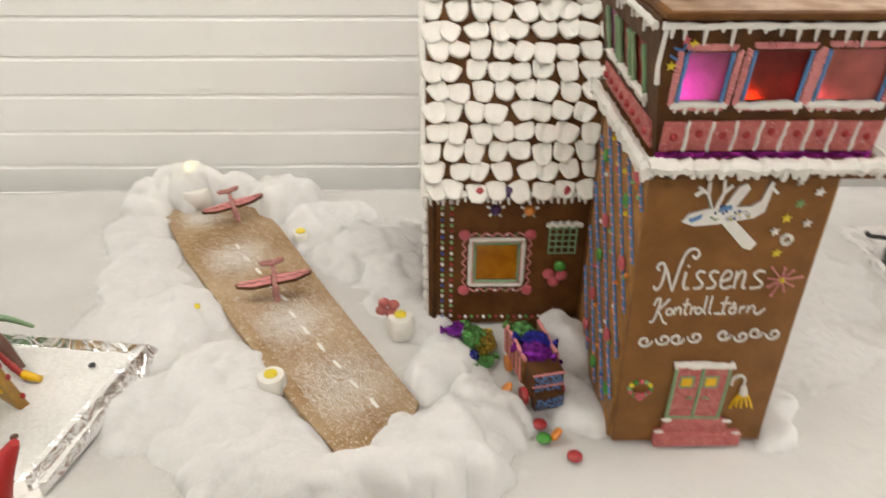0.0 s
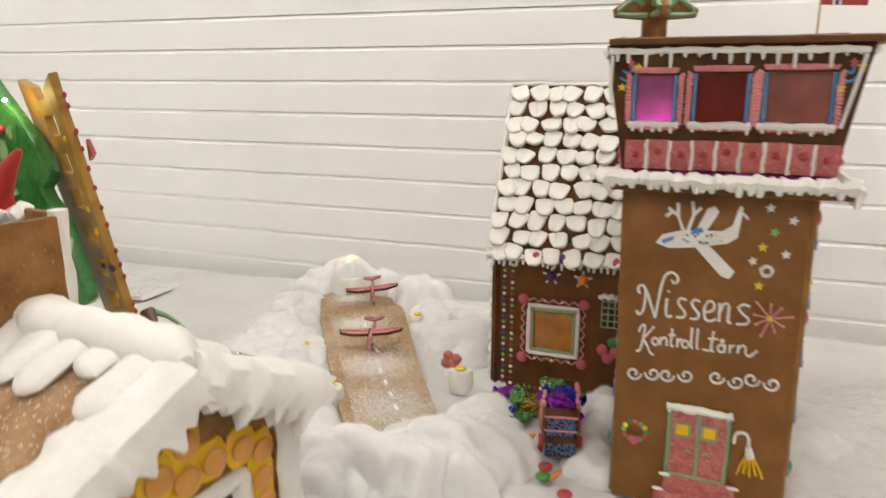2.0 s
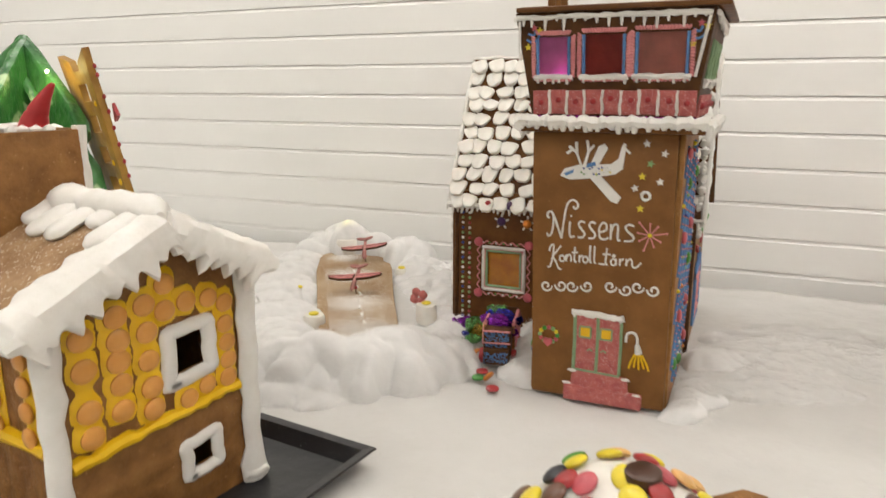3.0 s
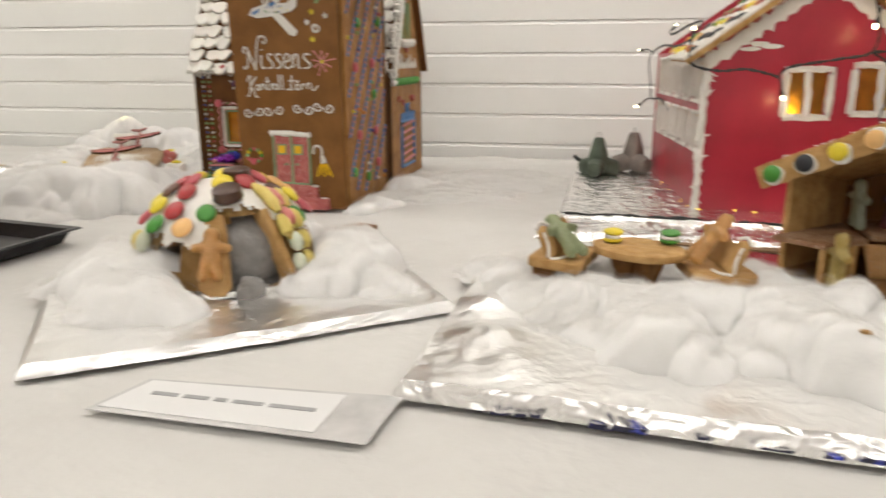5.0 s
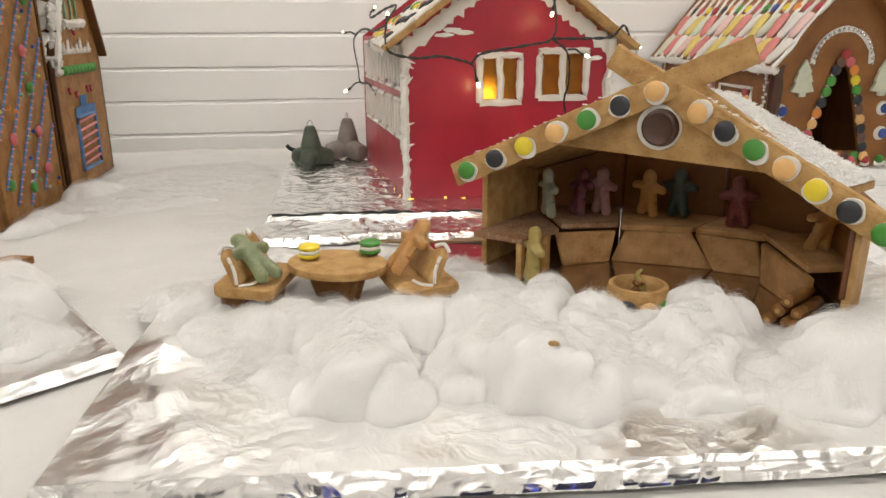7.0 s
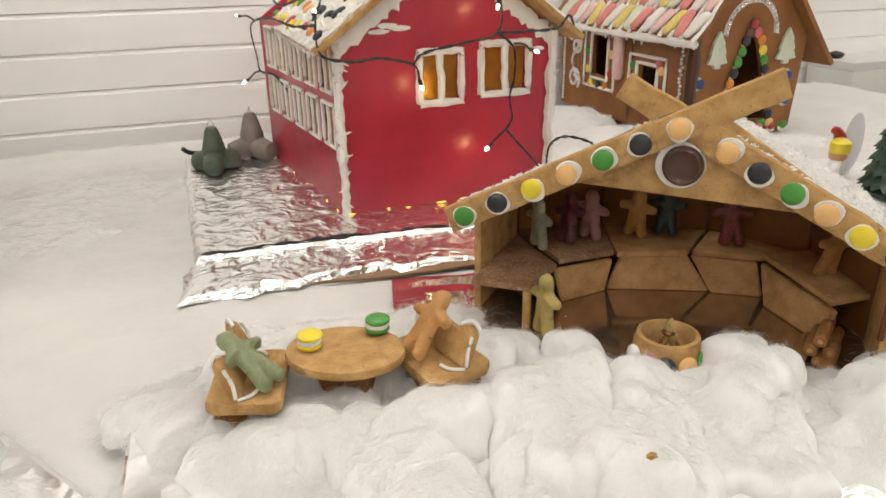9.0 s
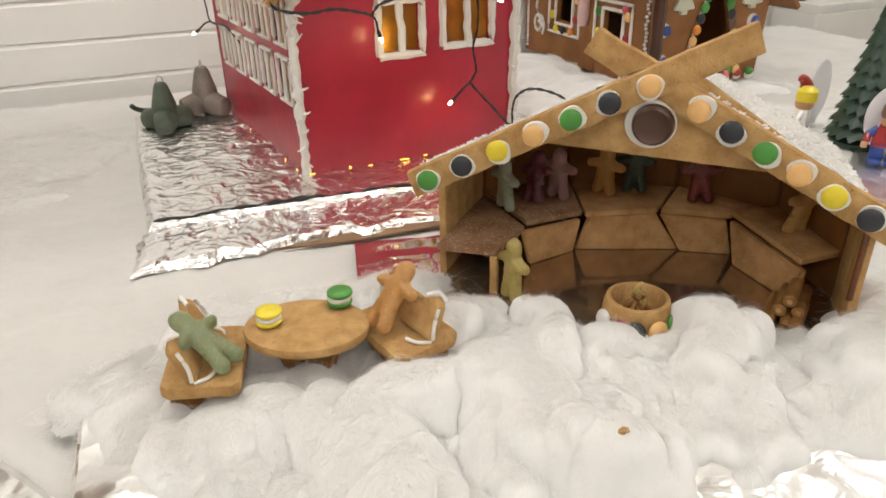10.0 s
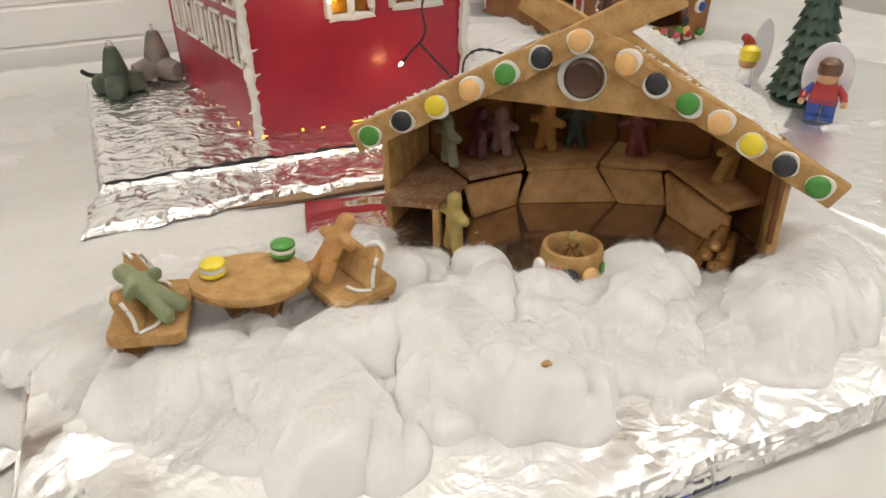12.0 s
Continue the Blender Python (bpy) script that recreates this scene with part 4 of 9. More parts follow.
        blob(bm, p, (random.uniform(0.004, 0.008), random.uniform(0.004, 0.008), random.uniform(0.003, 0.0055)), 0.3, sub=1)
    part("ledge_snow", bm, ICING, ledge, "thick white icing with icicles")
    # cabin, flared outwards
    cz, cH = lz + 0.012, 0.114
    lo = [(-0.004, -0.008), (W + 0.006, -0.008), (W + 0.006, 0.172), (-0.004, 0.172)]
    hi = [(-0.022, -0.023), (W + 0.023, -0.023), (W + 0.023, 0.189), (-0.022, 0.189)]

    def cab(side):
        i, j = side, (side + 1) % 4
        a, b, c, d = Vector((*lo[i], cz)), Vector((*lo[j], cz)), Vector((*hi[j], cz + cH)), Vector((*hi[i], cz + cH))
        return a, b, c, d, basis(a, b - a, d - a)

    a, b, c, d, M = cab(0)
    inv = M.inverted()
    out = [tuple((inv @ p).xy) for p in (a, b, c, d)]
    wins = [(0.006, 0.050, 0.041, 0.090), (0.056, 0.050, 0.099, 0.0915), (0.111, 0.050, 0.162, 0.0925)]
    holes = [[(x0, y0), (x1, y0), (x1, y1), (x0, y1)] for x0, y0, x1, y1 in wins]
    cf = part("cabin_front", panel(B(), out, 0.005, holes, m=M @ Matrix.Translation((0, 0, -0.005))), GINGER_EDGE, t)
    for (x0, y0, x1, y1), pm, nm in zip(wins, (MAGENTAPANE, REDPANE, ROSEPANE), ("magenta", "dark red", "rose")):
        pane = part("cabin_window", panel(B(), [(x0 - 0.001, y0 - 0.001), (x1 + 0.001, y0 - 0.001), (x1 + 0.001, y1 + 0.001), (x0 - 0.001, y1 + 0.001)], 0.002, m=M @ Matrix.Translation((0, 0, -0.004))), pm, t, nm + " cast sugar window pane")
        bm = B()
        nx2, ny2, rc = 15, 14, 0.0042
        edge = [(x0 + (x1 - x0) * k / nx2, y1 + rc) for k in range(nx2 + 1)] + [(x1 + rc, y1 - (y1 - y0) * k / ny2) for k in range(ny2 + 1)]
        edge += [(x1 - (x1 - x0) * k / nx2, y0 - rc) for k in range(nx2 + 1)] + [(x0 - rc, y0 + (y1 - y0) * k / ny2) for k in range(ny2 + 1)]
        cxm, cym = (x0 + x1) / 2, (y0 + y1) / 2
        for u, v in edge:
            d = Vector((u - cxm, v - cym, 0)).normalized()
            d = Vector((d.x, d.y * 1.2, 0)).normalized()
            tube(bm, on(M, [(u - d.x * 0.0024, v - d.y * 0.0024), (u + random.uniform(-0.0008, 0.0008), v), (u + d.x * 0.0026, v + d.y * 0.0026)], 0.0012), [0.0013, 0.0020, 0.0012], 6, wob=0.25)
        part("window_fringe", bm, PINK, pane, "pink icing fringe")
        bm = B()
        for u in (x0 + 0.0005, x1 - 0.0005):
            part("window_line", tube(B(), on(M, [(u, y0 + (y1 - y0) * k / 8) for k in range(9)], 0.001), 0.0017, 6, wob=0.15), BLUE, pane, "blue icing line")
        bm = B()
        icicle_row(bm, M @ Vector((x0 - 0.004, y0 - 0.002, 0.001)), M @ Vector((x1 + 0.004, y0 - 0.002, 0.001)), 5, 0.008, 0.0032)
        part("window_snow", bm, ICING, pane)
    # lamp light leaking from the cabin, put into this strip's magenta colour
    bm = B()
    rows = [[bm.verts.new(M @ Vector((-0.002 + 0.176 * i / 60, 0.001 + 0.006 * k, 0.0022 + 0.0012 * noise.noise(Vector((i * 0.6, k * 2.0, 4)))))) for k in range(2)] for i in range(61)]
    for q, w in zip(rows, rows[1:]):
        bm.faces.new((q[0], w[0], w[1], q[1]))
    part("foil_strip", bm, WRAP["magenta"], cf, "foil strip in the magenta of lamp light leaking out", smooth=False)
    for k in range(9):
        x0, y0 = 0.001 + k * 0.0192, 0.0085 + random.uniform(-0.0008, 0.0008)
        w = 0.0188 + random.uniform(-0.0006, 0.0002)
        pl = part("sugared_plaque", panel(B(), [(x0, y0), (x0 + w, y0 + random.uniform(-0.0008, 0.0008)), (x0 + w, y0 + 0.026), (x0, y0 + 0.026)], 0.003, m=M, bevel=0.0008), PINKGUM, cf, "red sugared candy plaque")
        piece("candy_drop", ball_mesh("red", 0.0034), pl, Matrix.Translation(M @ Vector((x0 + 0.0095 + random.uniform(-0.0012, 0.0012), y0 + 0.015 + random.uniform(-0.002, 0.002), 0.003))))
        if k:
            bm = tube(B(), on(M, [(x0 - 0.0005 + random.uniform(-0.0007, 0.0007), y0 + 0.026 * f / 5) for f in range(6)], 0.003), 0.0016, 6, wob=0.3)
            part("icing_line", bm, ICING, cf)
    bm = B()
    icicle_row(bm, M @ Vector((-0.016, 0.1105, 0.002)), M @ Vector((0.183, 0.1105, 0.002)), 17, 0.016, 0.0027, jag=0.75)
    tube(bm, on(M, [(-0.013, 0.107), (-0.014, 0.08), (-0.012, 0.066)], 0.002), 0.002, 6, wob=0.3)
    tube(bm, on(M, [(0.181, 0.107), (0.176, 0.08), (0.170, 0.048)], 0.002), 0.002, 6, wob=0.3)
    part("eave_icing", bm, ICING, cf)
    for u in (0.0, 0.170):
        bm = B()
        for pts in ([(u - 0.006, 0.088), (u, 0.085), (u + 0.006, 0.088), (u + 0.009, 0.094)], [(u - 0.004, 0.094), (u + 0.002, 0.092), (u + 0.004, 0.097)]):
            tube(bm, smooth_path(on(M, pts, 0.0012)), 0.0012, 5)
        part("icing_curl", bm, BLUE, cf)
        for du, dv, cc in ((0.009, 0.097, "yellow"), (-0.004, 0.08, "yellow"), (0.003, 0.1, "pink")):
            piece("sugar_star", mesh_of(panel(B(), star_poly(0.004), 0.0016), "sugar_star", C[cc], False), cf, M @ Matrix.Translation((u + du, dv, 0.001)))
    for sidei, nm in ((3, "cabin_west"), (1, "cabin_east"), (2, "cabin_back")):
        a, b, c, d, M2 = cab(sidei)
        inv = M2.inverted()
        out = [tuple((inv @ p).xy) for p in (a, b, c, d)]
        hs = [[(0.025 + k * 0.047, 0.045), (0.06 + k * 0.047, 0.045), (0.06 + k * 0.047, 0.086), (0.025 + k * 0.047, 0.086)] for k in range(3)] if sidei != 2 else []
        cw = part(nm, panel(B(), out, 0.005, hs, m=M2 @ Matrix.Translation((0, 0, -0.005))), GINGER_EDGE, t)
        if sidei == 2:
            continue
        for k, h in enumerate(hs):
            pane = part("cabin_window", panel(B(), h, 0.002, m=M2 @ Matrix.Translation((0, 0, -0.004))), (MAGENTAPANE, ROSEPANE, REDPANE)[k], t, "cast sugar window pane")
            bm = B()
            (x0, y0), (x1, y1) = h[0], h[2]
            for u in (x0, x1):
                part("window_line", tube(B(), on(M2, [(u, y0 + (y1 - y0) * k / 8) for k in range(9)], 0.001), 0.0024, 6, wob=0.2), SPRIG, pane, "green icing line")
            bm = B()
            icicle_row(bm, M2 @ Vector((x0 - 0.004, y0 - 0.002, 0.001)), M2 @ Vector((x1 + 0.004, y0 - 0.002, 0.001)), 5, 0.008, 0.0034)
            part("window_snow", bm, ICING, pane)
        for k in range(8):
            x0 = 0.01 + k * 0.0205
            pl = part("sugared_plaque", panel(B(), [(x0, 0.006), (x0 + 0.019, 0.006), (x0 + 0.019, 0.029), (x0, 0.029)], 0.003, m=M2, bevel=0.0008), PINKGUM, cw, "red sugared candy plaque")
            piece("candy_drop", ball_mesh("red", 0.0042), pl, Matrix.Translation(M2 @ Vector((x0 + 0.01, 0.0185, 0.003))))
        bm = B()
        icicle_row(bm, M2 @ Vector((-0.012, 0.110, 0.002)), M2 @ Vector((0.19, 0.110, 0.002)), 17, 0.014, 0.0027, jag=0.75)
        part("eave_icing", bm, ICING, cw)
    # cabin roof with trees, sprinkles and a runway cross
    rz = cz + cH
    bm = B()
    box(bm, (W / 2 + 0.008, 0.083, rz + 0.0030), (W + 0.056, 0.226, 0.005), bevel=0.0012)
    roof = part("cabin_roof", bm, GINGER, t)
    bm = B()
    box(bm, (W / 2 + 0.008, 0.083, rz + 0.0059), (W + 0.046, 0.216, 0.0012))
    part("roof_icing", bm, mat("floured_biscuit", (0.42, 0.30, 0.21), (0.24, 0.14, 0.08), 0.5, scale=50), roof)
    for k in range(5):
        bm = tube(B(), [(0.075 + 0.002 * k, 0.03 + 0.03 * k, rz + 0.0085), (0.12, 0.03 + 0.03 * k, rz + 0.0085), (0.17, 0.027 + 0.03 * k, rz + 0.0085)], 0.0016, 5, wob=0.3)
        part("icing_line", bm, C["red"], roof, "red icing line")
    rnd = random.Random(8)
    for k in range(44):
        e = k % 3
        p = (rnd.uniform(-0.024, -0.012) + rnd.random() * 0.03, rnd.uniform(0.03, 0.18), rz + 0.009) if e else (rnd.uniform(-0.02, W + 0.02), rnd.uniform(0.175, 0.19), rz + 0.009)
        piece("sugar_pearl", ball_mesh(rnd.choice(["blue", "pink", "lime", "red"]), 0.0022), roof, Matrix.Translation(p))
    # standing tree of two crossed biscuits
    tree_pts = [(-0.011, 0), (0.011, 0), (0.011, 0.018), (0.036, 0.02), (0.038, 0.027), (0.022, 0.038), (0.030, 0.044), (0.026, 0.052), (0.014, 0.062), (0.02, 0.068), (0.016, 0.076), (0.0, 0.1)]
    tree_pts = tree_pts + [(-x, y) for x, y in tree_pts[:1:-1] if x > 0]
    tb = (0.012, 0.022, rz + 0.006)
    tr = thing("biscuit_fir_tree", "crossed gingerbread fir tree piped with green icing on the cabin roof", "gingerbread tree", (X0 + tb[0], Y0 + tb[1], tb[2]), 18)
    for ang in (0, 90):
        Mx = pose(0, 0, 0, 90, 0, ang) @ Matrix.Translation((0, 0, -0.003))
        bisc = part("biscuit", panel(B(), tree_pts, 0.006, m=Mx, bevel=0.0012), BISCUIT_DARK, tr)
        for zz in (-0.0012, 0.0072):
            bm = B()
            for sx in (-1, 1):
                tube(bm, smooth_path(on(Mx, [(sx * 0.008, 0.022), (sx * 0.034, 0.0235), (sx * 0.019, 0.036), (sx * 0.012, 0.03), (sx * 0.024, 0.045), (sx * 0.012, 0.058), (sx * 0.006, 0.05), (sx * 0.016, 0.07), (sx * 0.004, 0.092)], zz), 4), 0.0024, 6, wob=0.1)
            part("icing_line", bm, SPRIG, bisc, "pale green icing")
        for k in range(7):
            piece("sugar_pearl", ball_mesh(["white", "red", "pink"][k % 3], 0.002), bisc, Matrix.Translation(Mx @ Vector((random.uniform(-0.018, 0.018), random.uniform(0.025, 0.075), 0.008))))
    # flag
    fl = thing("paper_flag", "small red paper flag with a cross on a stick", "flag", (X0 + 0.155, Y0 + 0.12, rz + 0.006), 0)
    part("stick", tube(B(), [(0, 0, 0), (0, 0, 0.065)], 0.0009, 8), BISCUIT, fl)
    flag = part("cloth", panel(B(), [(0, 0.036), (0.04, 0.034), (0.04, 0.062), (0, 0.064)], 0.0004, m=pose(0, 0, 0, 90)), C["red"], fl, "red flag with a cross")
    for mm, w, zz in ((C["white"], 0.0036, 0.0006), (C["blue"], 0.0018, 0.0009)):
        bm = B()
        panel(bm, [(0.0, 0.049 - w), (0.04, 0.048 - w), (0.04, 0.048 + w), (0, 0.049 + w)], 0.0004 + zz * 2, m=pose(0, zz, 0, 90))
        panel(bm, [(0.014 - w, 0.0355), (0.014 + w, 0.0355), (0.014 + w, 0.0635), (0.014 - w, 0.0635)], 0.0004 + zz * 2, m=pose(0, zz + 0.0001, 0, 90))
        part("cross", bm, mm, flag)
    # lights inside the cabin
    for k, (x, y, z, col, e) in enumerate(((0.022, 0.035, cz + 0.040, (1.0, 0.16, 0.8), 0.10), (0.085, 0.04, cz + 0.03, (1.0, 0.25, 0.05), 0.05), (0.15, 0.05, cz + 0.02, (1.0, 0.2, 0.35), 0.12))):
        ld = bpy.data.lights.new("cabin_led_light", "POINT")
        ld.energy, ld.color, ld.shadow_soft_size = e, col, 0.004
        lo_ob = new("cabin_led_light", ld)
        lo_ob.parent = t
        lo_ob.location = (x, y, z)
        part("cabin_led", blob(B(), (x, y, z - 0.006), 0.0025, sub=1), glow("cabin_led_bulb", col, 3.0), t, "tiny coloured lamp inside the cabin")


def mallow_mesh(k):
    """A halved marshmallow, its back at z 0: flat along the cut at the top, round below, pinched into a fold down the middle."""
    key = ("mallow", k)
    if key not in CACHE:
        rnd = random.Random(40 + k)
        w, h, th = rnd.uniform(0.0108, 0.0128), rnd.uniform(0.0145, 0.0185), rnd.uniform(0.0052, 0.0068)
        fold, side, skew = rnd.uniform(0.15, 1.0), rnd.uniform(-0.35, 0.35), rnd.uniform(-0.15, 0.15)
        bm = B()
        rings = []
        n = 26
        outline = []
        for i in range(n):
            a = TAU * i / n
            x, y = math.cos(a), math.sin(a)
            y = y * 0.22 if y > 0 else -(abs(y) ** 0.8)
            x = math.copysign(abs(x) ** 0.72, x)
            q = 1 + 0.07 * noise.noise(Vector((x * 1.6, y * 1.6, k * 3.7)))
            outline.append((x * w * q + skew * y * h, y * h * q))
        for f, z in ((0.97, 0.0), (1.0, 0.45), (0.97, 0.72), (0.88, 0.9), (0.6, 0.95), (0.3, 0.93)):
            ring = []
            for x, y in outline:
                px, py = x * f, (y + h * 0.35) * f - h * 0.35
                dip = fold * 0.55 * math.exp(-((px / w - side) / 0.22) ** 2) if z > 0.8 else 0.0
                low = 0.75 + 0.35 * max(0.0, -py / h)
                ring.append(bm.verts.new((px, py, th * (z * low - dip * low))))
            rings.append(ring)
        for r0, r1 in zip(rings, rings[1:]):
            for i in range(n):
                bm.faces.new((r0[i], r0[(i + 1) % n], r1[(i + 1) % n], r1[i]))
        bm.faces.new(rings[-1])
        CACHE[key] = mesh_of(bm, "marshmallow_shingle", MALLOW)
    return CACHE[key]


def hall():
    """The long house behind the tower, with marshmallow shingles."""
    X0, X1, Y0, Y1, E, R = 0.289, 0.634, 0.986, 1.19, 0.197, 0.405
    t = thing("gingerbread_terminal_house", "dark gingerbread house roofed with white marshmallow shingles", "gingerbread house", (X0, Y0, 0))
    W, D = X1 - X0, Y1 - Y0
    S = upright((0, 0, 0), (1, 0, 0), (0, -1, 0))
    win = (0.051, 0.066, 0.103, 0.119)
    h = [(win[0], win[1]), (win[2], win[1]), (win[2], win[3]), (win[0], win[3])]
    front = part("front_wall", panel(B(), [(0, 0), (W, 0), (W, E + 0.012), (0, E + 0.012)], 0.006, [h], m=S @ Matrix.Translation((0, 0, -0.006))), GINGER, t)
    part("back_wall", panel(B(), [(0, 0), (W, 0), (W, E), (0, E)], 0.006, m=S @ Matrix.Translation((0, 0, -D))), GINGER, t)
    gab = [(0, 0), (D, 0), (D, E), (D / 2, R - 0.012), (0, E)]
    part("west_gable", panel(B(), gab, 0.006, m=upright((0, 0, 0), (0, 1, 0), (-1, 0, 0))), GINGER, t)
    GE = upright((W, 0, 0), (0, 1, 0), (1, 0, 0))
    gw = [(0.062, 0.235), (0.135, 0.235), (0.125, 0.3), (0.075, 0.3)]
    east = part("east_gable", panel(B(), gab, 0.006, [gw], m=GE @ Matrix.Translation((0, 0, -0.006))), SIDEBREAD, t)
    # edges burnt dark
    for x, r in ((0.001, 0.0035), (W - 0.001, 0.004)):
        part("corner_edge", tube(B(), [(x, -0.001, 0), (x, -0.001, E)], r, 5), GINGER_EDGE, t)
    # window
    pane = part("window", panel(B(), h, 0.002, m=S @ Matrix.Translation((0, 0, -0.005))), AMBERSOLID, t, "amber cast sugar pane in piped frame")
    for rr, off, mm, lb in ((0.0022, 0.001, SPRIG, "green"), (0.0028, 0.006, ICING, "white"), (0.0016, 0.0035, PINK, "pink")):
        bm = B()
        piped_frame(bm, S, win[0] - off, win[1] - off, win[2] + off, win[3] + off, rr, z=0.0012)
        part("window_frame", bm, mm, pane, lb + " icing frame")
    o = 0.0135
    bm = B()
    for a, b in (((win[0] - o, win[1] - o), (win[2] + o, win[1] - o)), ((win[2] + o, win[1] - o), (win[2] + o, win[3] + o)), ((win[2] + o, win[3] + o), (win[0] - o, win[3] + o)), ((win[0] - o, win[3] + o), (win[0] - o, win[1] - o))):
        tube(bm, smooth_path(zigzag(S, a, b, 12, 0.0022), 3), 0.0012, 5)
    part("icing_zigzag", bm, PINK, pane, "pink icing zigzag")
    for u in (win[0] - o, win[2] + o):
        for v in (win[1] - o, win[3] + o):
            piece("chocolate_drop", lens_mesh("pink", 0.0072, 0.006), pane, face_at(S @ Vector((u, v, 0)), (0, -1, 0)))
    for k in range(14):
        u = win[0] - o + (win[2] - win[0] + 2 * o) * (k % 7 + 0.5) / 7
        piece("sugar_pearl", ball_mesh(["green", "white"][k % 2], 0.0018), pane, Matrix.Translation(S @ Vector((u, (win[1] - o) if k < 7 else (win[3] + o), 0.002))))
    # second window: green lattice with icing snow
    lat = part("lattice_window", panel(B(), [(0.138, 0.105), (0.172, 0.105), (0.172, 0.145), (0.138, 0.145)], 0.003, m=S), GINGER_EDGE, t, "small window with green icing lattice")
    bm = B()
    for k in range(5):
        tube(bm, on(S, [(0.139 + k * 0.008, 0.106), (0.139 + k * 0.008, 0.144)], 0.0035), 0.0011, 5)
        tube(bm, on(S, [(0.138, 0.107 + k * 0.0085), (0.172, 0.107 + k * 0.0085)], 0.0035), 0.0011, 5)
    part("lattice", bm, SPRIG, lat)
    bm = B()
    for k in range(9):
        blob(bm, S @ Vector((0.137 + k * 0.0046, 0.146 + 0.002 * (k % 2), 0.004)), 0.0042, 0.3, sub=1)
    part("window_snow", bm, ICING, lat)
    for u, v, cc in ((0.155, 0.087, "green"), (0.142, 0.076, "pink"), (0.158, 0.074, "pink"), (0.149, 0.065, "pink")):
        piece("chocolate_drop", lens_mesh(cc, 0.0075, 0.006), front, face_at(S @ Vector((u, v, 0)), (0, -1, 0)))
    # row of balls under the eave and two flowers
    for k, cc in enumerate(("orange", "red", "purple", "green", "red", "orange", "purple", "green", "red", "orange")):
        piece("candy_ball", ball_mesh(cc, 0.0078), front, Matrix.Translation(S @ Vector((0.02 + k * 0.0335, 0.19, 0.003))))
    for u, v, cc in ((0.073, 0.166, "purple"), (0.113, 0.165, "orange")):
        piece("candy_ball", ball_mesh(cc, 0.0068), front, Matrix.Translation(S @ Vector((u, v, 0.003))))
        bm = B()
        for k in range(5):
            a = TAU * k / 5 + 0.3
            tube(bm, on(S, [(u + 0.007 * math.cos(a), v + 0.007 * math.sin(a)), (u + 0.0115 * math.cos(a), v + 0.0115 * math.sin(a))], 0.001), 0.0016, 5)
        part("icing_rays", bm, ICING, front)
    # dotted column of pearls at the corner
    for col, u in enumerate((0.011, 0.022)):
        for k in range(22):
            piece("sugar_pearl", ball_mesh((["blue", "white", "lime"] if col == 0 else ["white", "red", "lime"])[k % 3], 0.0024), front, Matrix.Translation(S @ Vector((u, 0.012 + k * 0.0078, 0.001))))
    for k in range(17):
        piece("sugar_pearl", ball_mesh(["red", "white", "green"][k % 3], 0.0023), front, Matrix.Translation(S @ Vector((0.033 + k * 0.0078, 0.01, 0.001))))
    # west corner: white candies down the side
    for k in range(10):
        piece("white_candy", ball_mesh("white", 0.008), front, Matrix.Translation((-0.008, 0.012, 0.02 + k * 0.0165)) @ Matrix.Diagonal((0.7, 1, 1, 1)))
    # roof
    ov, pit = 0.014, math.atan2(R - E, D / 2)
    L = math.hypot(R - E, D / 2) + ov
    for s in (-1, 1):
        down = Vector((0, s * math.cos(pit), -math.sin(pit)))
        ridge = Vector((-0.012, D / 2, R))
        if s < 0:
            M = basis(ridge, (1, 0, 0), -down)
        else:
            M = basis(ridge + Vector((W + 0.024, 0, 0)), (-1, 0, 0), -down)
        slab = part("roof_slope", panel(B(), [(0, 0), (W + 0.024, 0), (W + 0.024, -L), (0, -L)], 0.006, m=M @ Matrix.Translation((0, 0, -0.006)), bevel=0.001), GINGER, t)
        if s < 0:
            rows, cols = 11, 14
            for r in range(rows):
                for cidx in range(cols):
                    u = 0.010 + (cidx + (0.22 if r % 2 else 0) + random.uniform(-0.12, 0.12)) * (W + 0.01) / cols
                    v = -0.008 - r * (L - 0.022) / (rows - 1) + random.uniform(-0.0025, 0.0025)
                    piece("marshmallow_shingle", mallow_mesh(random.randrange(9)), slab, M @ Matrix.Translation((u, v, 0.001)) @ Matrix.Rotation(random.uniform(-0.42, 0.42), 4, "Z") @ Matrix.Rotation(-0.15 + random.uniform(-0.09, 0.09), 4, "X") @ Matrix.Diagonal((random.uniform(1.0, 1.16), random.uniform(1.1, 1.28), 1, 1)))
            bm = B()
            for k in range(46):
                u = (W + 0.024) * k / 45
                p = M @ Vector((u, -L + 0.002, 0.001))
                tube(bm, [p, p + Vector((random.uniform(-0.002, 0.002), -0.003, -random.uniform(0.006, 0.012)))], [0.003, 0.0014], 5)
            tube(bm, on(M, [((W + 0.024) * k / 40, -L + 0.003 + random.uniform(-0.001, 0.001)) for k in range(41)], 0.001), 0.0036, 6, wob=0.3)
            for u in (0.001, W + 0.023):
                tube(bm, on(M, [(u, -L * k / 30 + random.uniform(-0.002, 0.002)) for k in range(31)], 0.0005), 0.0036, 6, wob=0.35)
                for k in range(24):
                    p = M @ Vector((u, -L * k / 24, 0))
                    tube(bm, [p, p + Vector((-0.002 if u < 0.1 else 0.002, 0, -random.uniform(0.006, 0.012)))], [0.003, 0.0014], 5)
            tube(bm, on(M, [((W + 0.024) * k / 40, random.uniform(-0.002, 0.001)) for k in range(41)], 0.001), 0.0035, 6, wob=0.35)
